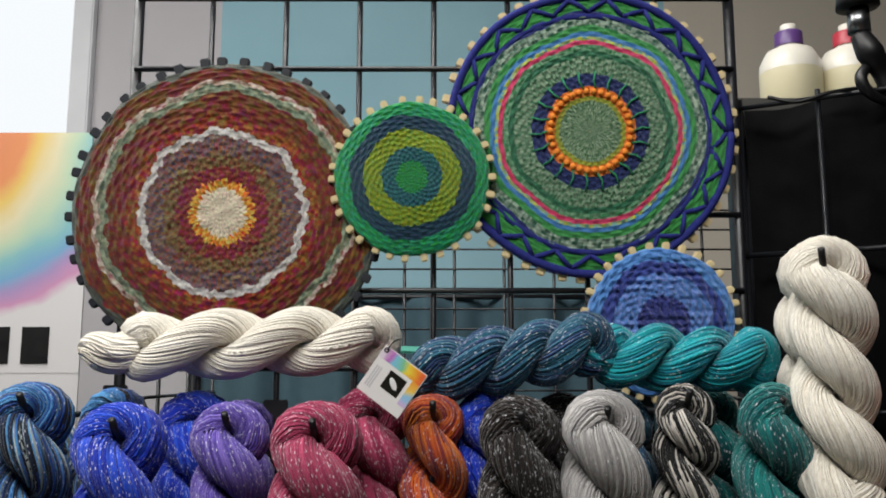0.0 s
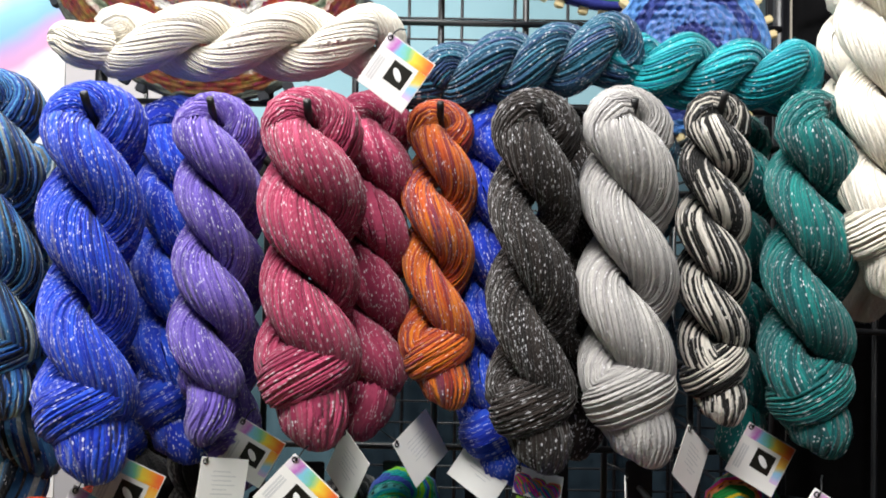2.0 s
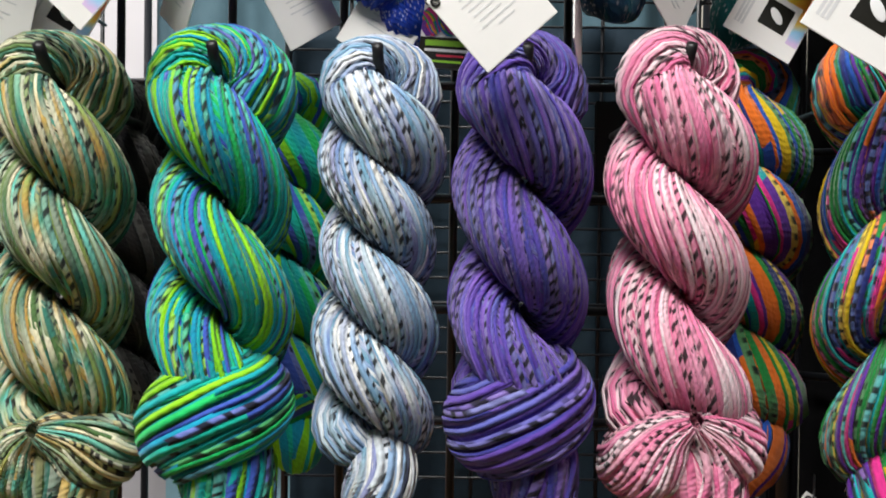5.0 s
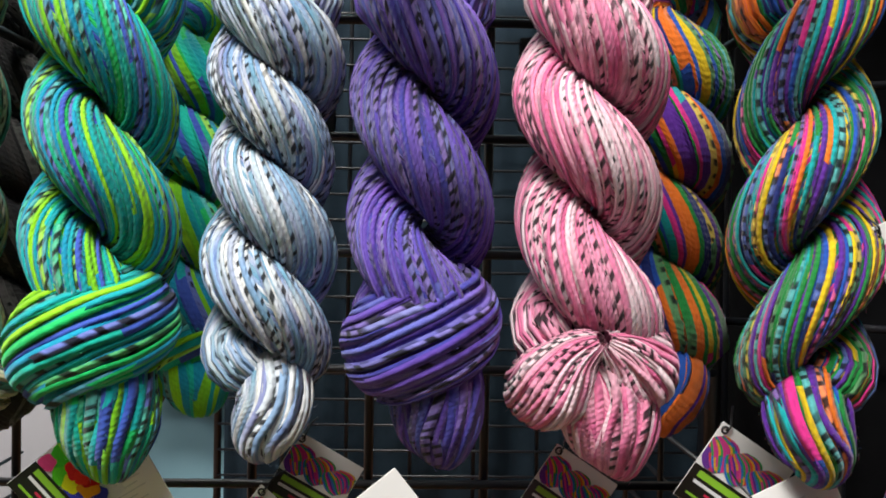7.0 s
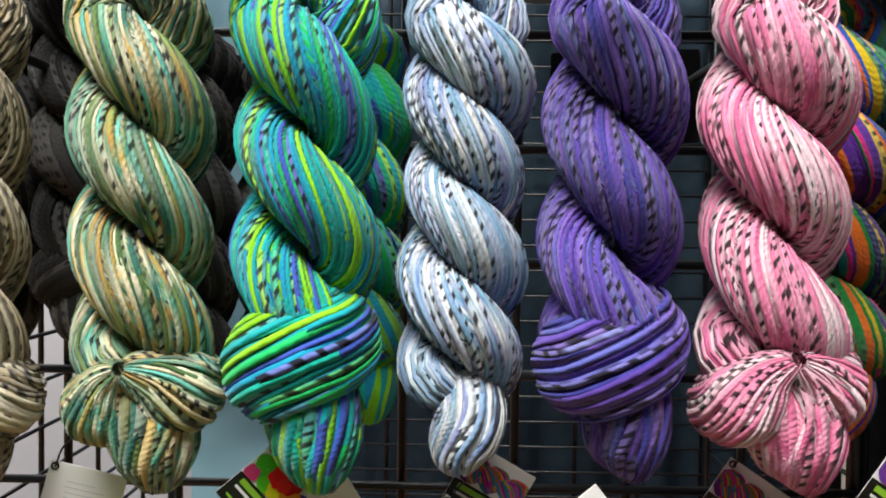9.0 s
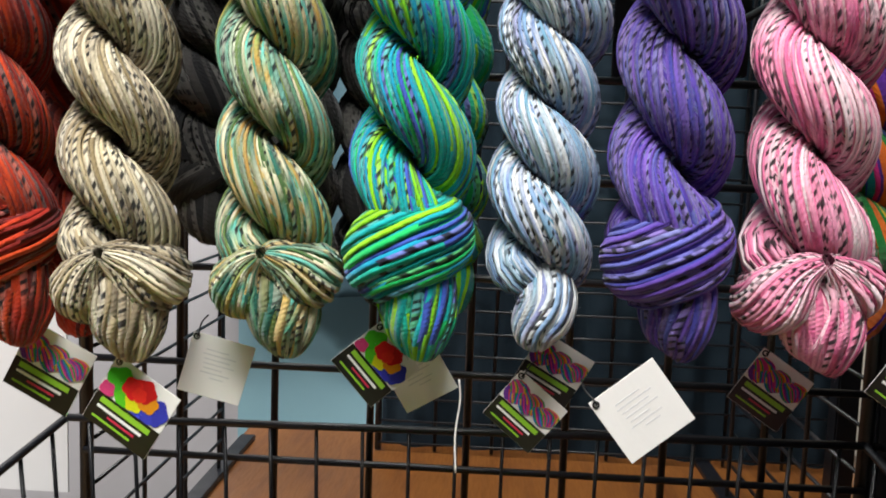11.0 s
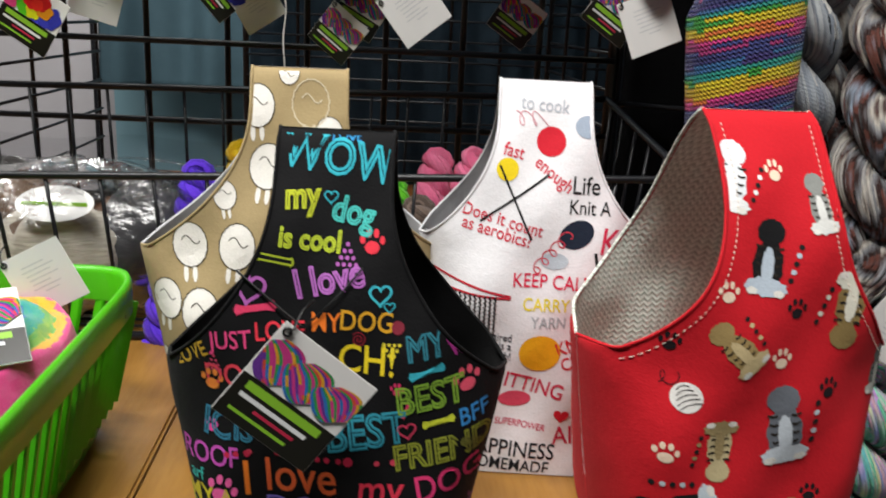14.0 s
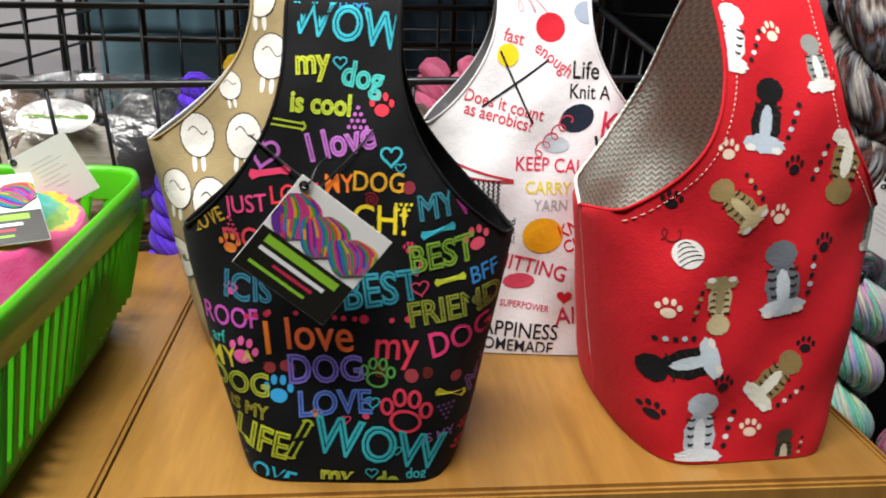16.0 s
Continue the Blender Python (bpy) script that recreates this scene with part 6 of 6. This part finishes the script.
hang_tag("photo", (0.065, 0.685, 1.280), 0.0356, 8, -25)
hang_tag("text", (0.176, 0.690, 1.305), 0.0393, 36, 46)
hang_tag("text", (0.124, 0.662, 1.279), 0.0383, 20, 76)
hang_tag("logo", (0.237, 0.720, 1.301), 0.0407, 30, 0)
hang_tag("text", (0.085, 0.632, 1.016), 0.0410, -38, 6)
hang_tag("petals", (-0.196, 0.650, 0.998), 0.0442, 32, -6)
hang_tag("text", (-0.157, 0.680, 1.015), 0.0374, 16, 10)
hang_tag("petals", (-0.061, 0.672, 1.024), 0.0366, 50, 10)
hang_tag("text", (-0.038, 0.690, 1.015), 0.0366, -32, -12)
hang_tag("photo", (0.027, 0.690, 0.995), 0.0366, 38, -10)
hang_tag("photo", (0.045, 0.720, 1.013), 0.0381, 30, 0)
hang_tag("photo", (0.173, 0.700, 1.013), 0.0370, 34, 0)
hang_tag("photo", (0.253, 0.690, 1.023), 0.0430, 34, 0)
hang_tag("text", (0.269, 0.650, 1.015), 0.0436, -22, 8)
hang_tag("photo", (-0.264, 0.690, 1.007), 0.0448, 28, 0)
hang_tag("text", (0.317, 0.640, 1.135), 0.0452, -24, 6)
hang_tag("logo", (-0.039, 0.660, 1.574), 0.0402, 36, -10)
hang_tag("photo", (0.030, 0.285, 0.866), 0.0455, 39, 2)
hang_tag("text", (0.457, 0.560, 0.797), 0.0489, 30, -10)
hang_tag("text", (0.496, 0.555, 0.802), 0.0499, -22, -10)
hang_tag("text", (-0.132, 0.470, 0.853), 0.0383, -28, 0)

# ---------------------------------------------------------------- wire basket
wb = thing("wire_basket", pose(0, 0, 0), "black wire basket hooked to the grid, sloping front", "wire basket")
RL, FL, FR, RR = np.array([-0.325, 0.83, 0.930]), np.array([-0.360, 0.620, 0.880]), np.array([0.306, 0.620, 0.898]), np.array([0.290, 0.83, 0.940])
low = lambda p: np.array([p[0] * 0.95, 0.725 + (p[1] - 0.725) * 0.86, 0.7535])
ring = np.array([RL, RL * 0.97 + FL * 0.03, FL * 0.97 + RL * 0.03, FL, FL * 0.98 + FR * 0.02, FR * 0.98 + FL * 0.02, FR, FR * 0.97 + RR * 0.03, RR * 0.97 + FR * 0.03, RR])
link("rim", tube("rim", ring, 0.0032, 8), BLACK_WIRE, wb)
link("rim", tube("rim", [RR, (RL + RR) / 2, RL], 0.0032, 8), BLACK_WIRE, wb)
link("base_rail", tube("base_rail", [low(q) for q in (RL, FL, FR, RR, RL)], 0.0025, 8), BLACK_WIRE, wb)
for A, C, n in ((FL, FR, 17), (RL, RR, 17), (RL, FL, 6), (RR, FR, 6)):
    for i in range(n):
        f = (i + 0.5) / n
        p = A + (C - A) * f
        q = low(A) + (low(C) - low(A)) * f
        link("side_wire", tube("side_wire", [p, (p + q) / 2, q], 0.0016, 6), BLACK_WIRE, wb)
for i in range(12):
    f = (i + 0.5) / 12
    a, c = low(RL) + (low(FL) - low(RL)) * f, low(RR) + (low(FR) - low(RR)) * f
    link("base_wire", tube("base_wire", [a, (a + c) / 2, c], 0.0015, 6), BLACK_WIRE, wb)


# ---------------------------------------------------------------- what lies in the wire basket
def wool(name, hexcol, alt):
    k = Nodes(name)
    o = k.obj()
    mp = k.n("ShaderNodeMapping")
    mp.inputs["Scale"].default_value = (30, 60, 200)
    k.put(mp.inputs[0], o)
    f = k.noise(mp.outputs[0], 2.0, 4.0)
    k.bump(f, 0.6, 0.002)
    return k.set(Base_Color=k.mix(k.span(f, 0.35, 0.7), srgb(hexcol), srgb(alt)), Roughness=0.95, Sheen_Weight=0.3)


def lump(name, c, r, mat, parent, seed=0, tilt=0):
    rng = np.random.default_rng(seed)
    nu, nv = 40, 22
    th = np.linspace(0, 2 * np.pi, nu, endpoint=False)[None]
    ph = np.linspace(0.02, np.pi - 0.02, nv)[:, None]
    d = 1 + 0.10 * np.sin(3 * th + seed) * np.sin(ph) + 0.06 * np.sin(7 * th + 4 * ph + seed) + 0.04 * np.sin(13 * th - 6 * ph)
    x, y, z = np.sin(ph) * np.cos(th) * d * r[0], np.sin(ph) * np.sin(th) * d * r[1], np.cos(ph) * d * r[2]
    a = radians(tilt)
    P = np.stack([c[0] + x * math.cos(a) - z * math.sin(a), c[1] + y, c[2] + x * math.sin(a) + z * math.cos(a)], -1)
    return link(name, grid_mesh(name, P, closed_u=True), mat, parent)


def clear_plastic(name, tint=0.92):
    k = Nodes(name)
    k.t.nodes.remove(k.p)
    tr, gl, mx, fr = k.n("ShaderNodeBsdfTransparent"), k.n("ShaderNodeBsdfGlossy"), k.n("ShaderNodeMixShader"), k.n("ShaderNodeFresnel")
    tr.inputs[0].default_value = (tint, tint, tint * 1.01, 1)
    gl.inputs["Roughness"].default_value = 0.2
    fr.inputs[0].default_value = 1.5
    nz = k.n("ShaderNodeBump")
    nz.inputs["Strength"].default_value, nz.inputs["Distance"].default_value = 0.8, 0.004
    k.put(nz.inputs["Height"], k.noise(k.obj(), 60.0, 3.0))
    k.t.links.new(nz.outputs[0], gl.inputs["Normal"]), k.t.links.new(nz.outputs[0], fr.inputs["Normal"])
    k.put(mx.inputs[0], k.math("MINIMUM", k.math("ADD", k.math("MULTIPLY", fr.outputs[0], 0.45), 0.03), 1.0))
    k.t.links.new(tr.outputs[0], mx.inputs[1]), k.t.links.new(gl.outputs[0], mx.inputs[2])
    k.t.links.new(mx.outputs[0], k.t.nodes["Material Output"].inputs[0])
    return k.m


PLASTIC = clear_plastic("clear_plastic_film")
pack = thing("bag_of_wool", pose(-0.185, 0.715, 0.756), "clear zip bag of brown, cream and grey wool", "bag of wool")
lump("brown_wool", (-0.055, -0.010, 0.060), (0.052, 0.050, 0.048), wool("brown_wool", "6a5038", "4a3524"), pack, 3, 15)
lump("cream_wool", (-0.015, -0.040, 0.048), (0.060, 0.030, 0.046), wool("cream_wool", "d0cabc", "b0a898"), pack, 5, 10)
lump("grey_wool", (0.055, -0.006, 0.058), (0.046, 0.046, 0.056), wool("dark_grey_wool", "3a3a3e", "26262a"), pack, 7, -12)
lump("dark_wool", (-0.075, 0.025, 0.072), (0.050, 0.030, 0.045), wool("charcoal_wool", "34302e", "201e1e"), pack, 9, 5)
lump("film", (-0.005, -0.010, 0.058), (0.128, 0.078, 0.066), PLASTIC, pack, 2)
X, Z = np.meshgrid(np.linspace(-0.12, 0.115, 40), np.linspace(0.098, 0.140, 8))
link("zip_flap", grid_mesh("zip_flap", np.stack([X, 0.028 + 0.006 * np.sin(X * 60) + 0.1 * (Z - 0.1), Z + 0.002 * np.sin(X * 40)], -1)), PLASTIC, pack)
link("zip_ridge", tube("zip_ridge", [(x, 0.026 + 0.006 * math.sin(x * 60), 0.120 + 0.002 * math.sin(x * 40)) for x in np.linspace(-0.12, 0.115, 40)], 0.0010, 6), PLASTIC, pack)
a = np.linspace(0, 2 * np.pi, 40, endpoint=False)
link("oval_label", grid_mesh("oval_label", np.stack([np.stack([np.cos(a) * 0.030 * f - 0.005, -0.062 - 0.02 * np.sin(a) * f * -0.6, 0.100 + np.sin(a) * 0.012 * f], -1) for f in (1.0, 0.02)]), closed_u=True), PAPER, pack)
box_part("label_stripe", (-0.030, 0.020, -0.064, -0.0625, 0.0985, 0.1015), BAR_LIME, pack)

M_PURPLE = yarn("mini_purple", ["4420b0", "5a30d0", "6a3ce0"], 8)
M_YELLOW = yarn("mini_yellow", ["e0b810", "f0d020", "d8a80c"], 8)
M_GREEN = yarn("mini_green", ["4cb818", "70d828", "3aa010"], 8)
M_PINK = yarn("mini_pink", ["e06088", "f080a4", "d85480"], 8)
M_TAUPE = yarn("mini_taupe", ["6a5a50", "84746a", "5a4c44"], 8)
for k, (mt, x, y, z, rx, ry, words) in enumerate([
    (M_PURPLE, -0.088, 0.70, 0.872, -24, 6, "small purple yarn skein in the wire basket"), (M_PURPLE, -0.066, 0.70, 0.860, -24, -14, "small purple yarn skein in the wire basket"),
    (M_PURPLE, -0.100, 0.655, 0.815, -14, 8, "small purple yarn skein in the wire basket"),
    (M_YELLOW, -0.056, 0.735, 0.885, -20, -6, "small yellow yarn skein in the wire basket"), (M_YELLOW, -0.036, 0.735, 0.880, -20, -12, "small yellow yarn skein in the wire basket"),
    (M_GREEN, 0.050, 0.715, 0.868, -24, 10, "small lime green yarn skein in the wire basket"), (M_GREEN, 0.074, 0.705, 0.864, -24, -8, "small lime green yarn skein in the wire basket"),
    (M_PINK, 0.116, 0.735, 0.884, -28, 14, "small pink yarn skein in the wire basket"), (M_PINK, 0.149, 0.735, 0.886, -28, 16, "small pink yarn skein in the wire basket"),
    (M_TAUPE, 0.098, 0.690, 0.850, -26, -12, "small taupe yarn skein in the wire basket"),
]):
    sk = skein(mt, pose(x, y, z, rx, ry, 0), 0.033, 0.108, 6, 1, 500 + k, words, "small skeins in the wire basket", fine=0.45, knot="tail", strands=22)
    if k in (1, 6, 7, 8, 9):
        for j in range(5):
            rr = 0.0172
            aa = np.linspace(0, 2 * np.pi, 24, endpoint=False)
            zz = -0.045 - 0.0045 * j
            P = np.stack([np.stack([np.cos(aa) * rr, np.sin(aa) * rr, np.full(24, z0)], -1) for z0 in (zz, zz - 0.0043)])
            link("paper_band", grid_mesh("paper_band", P, closed_u=True), BAND[j + 1] if k != 8 else PAPER, sk)

# ---------------------------------------------------------------- green plastic basket
GREEN = plain("lime_green_plastic", "4cb414", 0.32, 0, 0.06, 12, 0.05, coat=0.2)
gb = thing("plastic_basket", pose(-0.205, 0.365, 0.7502), "lime green plastic basket with slotted sides", "plastic basket")
hx, hy, H = 0.120, 0.150, 0.098


def outline(f, z, push=0.0):
    """A rounded rectangle ring; f scales it, z is its height."""
    a = np.linspace(0, 2 * np.pi, 72, endpoint=False)
    c, s = np.cos(a), np.sin(a)
    ex = 0.22
    return np.stack([np.sign(c) * np.abs(c) ** ex * (hx * f + push), np.sign(s) * np.abs(s) ** ex * (hy * f + push), np.full(72, z)], -1)


rim = [outline(0.955, 0.078), outline(0.965, H - 0.003), outline(0.972, H), outline(0.99, H + 0.001), outline(1.0, H - 0.003), outline(1.0, H - 0.020), outline(0.975, H - 0.022), outline(0.955, 0.078)]
link("rim", grid_mesh("rim", np.stack(rim), closed_u=True), GREEN, gb)
foot_band = [outline(0.02, 0.004), outline(0.80, 0.004), outline(0.84, 0.006), outline(0.865, 0.020), outline(0.852, 0.020), outline(0.82, 0.007), outline(0.02, 0.0065)]
link("base_tray", grid_mesh("base_tray", np.stack(foot_band), closed_u=True), GREEN, gb)
lo, hi = outline(0.858, 0.018), outline(0.960, 0.080)
bm = bmesh.new()
box(bm, -0.0036, 0.0036, -0.0016, 0.0016, 0, 1, 0.0007)
slat_me = bpy.data.meshes.new("slat")
bm.to_mesh(slat_me)
bm.free()
slat_me.materials.append(GREEN)
per_side = [("x", 1, 21), ("x", -1, 21), ("y", 1, 16), ("y", -1, 16)]
for axis, sgn, n in per_side:
    for i in range(n):
        f = -0.93 + 1.86 * i / (n - 1)
        if axis == "x":
            p, q, spin = Vector((sgn * hx * 0.858, f * hy * 0.858, 0.018)), Vector((sgn * hx * 0.958, f * hy * 0.958, 0.080)), 90
        else:
            p, q, spin = Vector((f * hx * 0.858, sgn * hy * 0.858, 0.018)), Vector((f * hx * 0.958, sgn * hy * 0.958, 0.080)), 0
        d = q - p
        o = new("slat", slat_me)
        o.parent = gb
        o.matrix_local = Matrix.Translation(p) @ d.to_track_quat("Z", "Y").to_matrix().to_4x4() @ pose(0, 0, 0, 0, 0, spin) @ Matrix.Diagonal((1, 1, d.length, 1))

RAIN = woven_mat("rainbow_roving", [(0.18, "e8c820", "d8a020"), (0.34, "38a0b0", "2c88b0"), (0.58, "2450a0", "3070b8"), (0.70, "28a0a0", "38b078"), (0.78, "60b050", "a0c040"), (0.87, "f0c020", "f0a030"), (1.0, "e83888", "f060a0")], 0.03, 5, 0.5)
rov = thing("roll_of_roving", pose(-0.158, 0.400, 0.838), "flat coil of rainbow dyed wool roving in the basket", "wool roving")
rr, th = np.linspace(0.01, 1, 60)[:, None], np.linspace(0, 2 * np.pi, 120, endpoint=False)[None]
hgt = 0.012 * (1 - rr ** 2) + 0.004 * np.abs(np.sin(rr * 12)) + 0.0015 * np.sin(9 * th + 20 * rr)
P = np.stack([np.cos(th) * rr * 0.066, np.sin(th) * rr * 0.076, hgt - 0.05 * np.clip(rr - 0.9, 0, 1) * 4], -1)
uv = np.stack(np.broadcast_arrays(rr, np.linspace(0, 2 * np.pi, 121)[None]), -1)
link("coil", grid_mesh("coil", P, uv, closed_u=True), RAIN, rov)
lump("coil_body", (0, 0, -0.030), (0.056, 0.064, 0.034), wool("pink_roving", "d83080", "e85898"), rov, 4)
t = hang_tag("photo", (-0.225, 0.375, 0.848), 0.050, 0, 0)
t.matrix_world = pose(-0.132, 0.372, 0.858, -62, 0, 28)

# ---------------------------------------------------------------- knitted sock
k = Nodes("rainbow_knit")
u, v = k.uv()
row = k.math("FLOOR", k.math("MULTIPLY", v, 300.0))
stitch = k.math("ABSOLUTE", k.math("SUBTRACT", k.math("FRACT", k.math("MULTIPLY", u, 34.0)), 0.5))
rowf = k.math("FLOOR", k.math("ADD", k.math("MULTIPLY", v, 300.0), k.math("MULTIPLY", stitch, 1.1)))
band = k.math("FRACT", k.math("ADD", k.math("MULTIPLY", rowf, 0.077), k.span(k.noise(k.vec(k.math("MULTIPLY", u, 2.2), k.math("MULTIPLY", rowf, 0.7)), 1.0, 1.0), 0.3, 0.7, -0.10, 0.10)))
stops = ["2c2c70", "384088", "b02878", "e83890", "f07830", "e8c018", "f0d818", "38a838", "18a090", "2868a0", "382c78"]
col = k.ramp(band, [(i / len(stops), srgb(c)) for i, c in enumerate(stops)], "CONSTANT")
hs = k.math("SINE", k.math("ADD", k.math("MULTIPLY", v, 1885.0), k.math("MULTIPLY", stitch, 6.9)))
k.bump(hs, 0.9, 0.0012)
# shade between the stitches is put into the colour, darkest in the grooves
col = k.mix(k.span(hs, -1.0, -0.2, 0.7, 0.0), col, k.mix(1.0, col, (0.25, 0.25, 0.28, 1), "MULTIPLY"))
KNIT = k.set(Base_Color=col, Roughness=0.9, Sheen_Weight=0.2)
sock = thing("knitted_sock", pose(0.335, 0.632, 0), "hand-knitted rainbow striped sock hanging on the rack", "sock")
zz = np.array([0.800, 0.835, 0.870, 0.934, 1.000, 1.032, 1.080, 1.123, 1.180, 1.240])
left = np.array([-0.062, -0.060, -0.040, -0.032, -0.040, -0.043, -0.024, -0.002, 0.004, 0.008])
right = np.array([-0.040, -0.010, 0.036, 0.050, 0.050, 0.048, 0.046, 0.046, 0.046, 0.046])
z = np.linspace(0.80, 1.24, 120)
l, r = np.interp(z, zz, left), np.interp(z, zz, right)
a = np.linspace(0, 2 * np.pi, 64, endpoint=False)[None]
cx, w = ((l + r) / 2)[:, None], ((r - l) / 2)[:, None]
thick = 0.014 * np.clip((z - 0.795) / 0.02, 0.05, 1)[:, None] ** 0.5
P = np.stack(np.broadcast_arrays(cx + w * np.cos(a), -thick * np.sign(np.sin(a)) * np.abs(np.sin(a)) ** 0.7 * -1, z[:, None] + 0.012 * np.cos(a)), -1)
uv = np.stack(np.broadcast_arrays(np.linspace(0, 2, 65)[None], z[:, None]), -1)
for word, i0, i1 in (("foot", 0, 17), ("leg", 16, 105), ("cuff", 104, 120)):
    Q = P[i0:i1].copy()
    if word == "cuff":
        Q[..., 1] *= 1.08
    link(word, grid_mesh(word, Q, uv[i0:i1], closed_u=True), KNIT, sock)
t = thing("display_peg", pose(0.372, 0.640, 1.236, 0, 0, -28), "black metal display peg on the angled grid", "peg", "pegs on the grid")
link("rod", tube("rod", [(0, 0.20, 0.0), (0, 0.0, 0.0), (0, -0.02, 0.004), (0, -0.034, 0.018)], 0.0027, 10, 20), PEG, t)

# ---------------------------------------------------------------- small loose things
CARD_GREEN = plain("green_card", "4a9a86", 0.5, 0, 0.06, 30, 0.05)
for x, w, mt, words in ((-0.012, 0.075, CARD_GREEN, "green paper card lying across the pegs"), (0.030, 0.085, PAPER, "white paper card lying across the pegs")):
    c = thing("paper_card", pose(x, 0.775, 1.600 + (0.004 if mt is PAPER else 0), 6, 2, 4), words, "card")
    box_part("sheet", (-w / 2, w / 2, -0.03, 0.03, -0.0004, 0.0004), mt, c, 0.0002)
    box_part("fold", (-w / 2, w / 2, -0.03, 0.03, 0.0012, 0.0018), mt, c, 0.0002)
tie = thing("loose_tie", pose(-0.012, 0.655, 1.010), "thin white plastic tie hanging from a tag", "tie")
link("tail", tube("tail", [(0, 0, 0.012), (0.001, 0.001, 0.0), (-0.001, 0, -0.02), (0.0, 0.001, -0.042)], 0.0006, 6, 20), PAPER, tie)
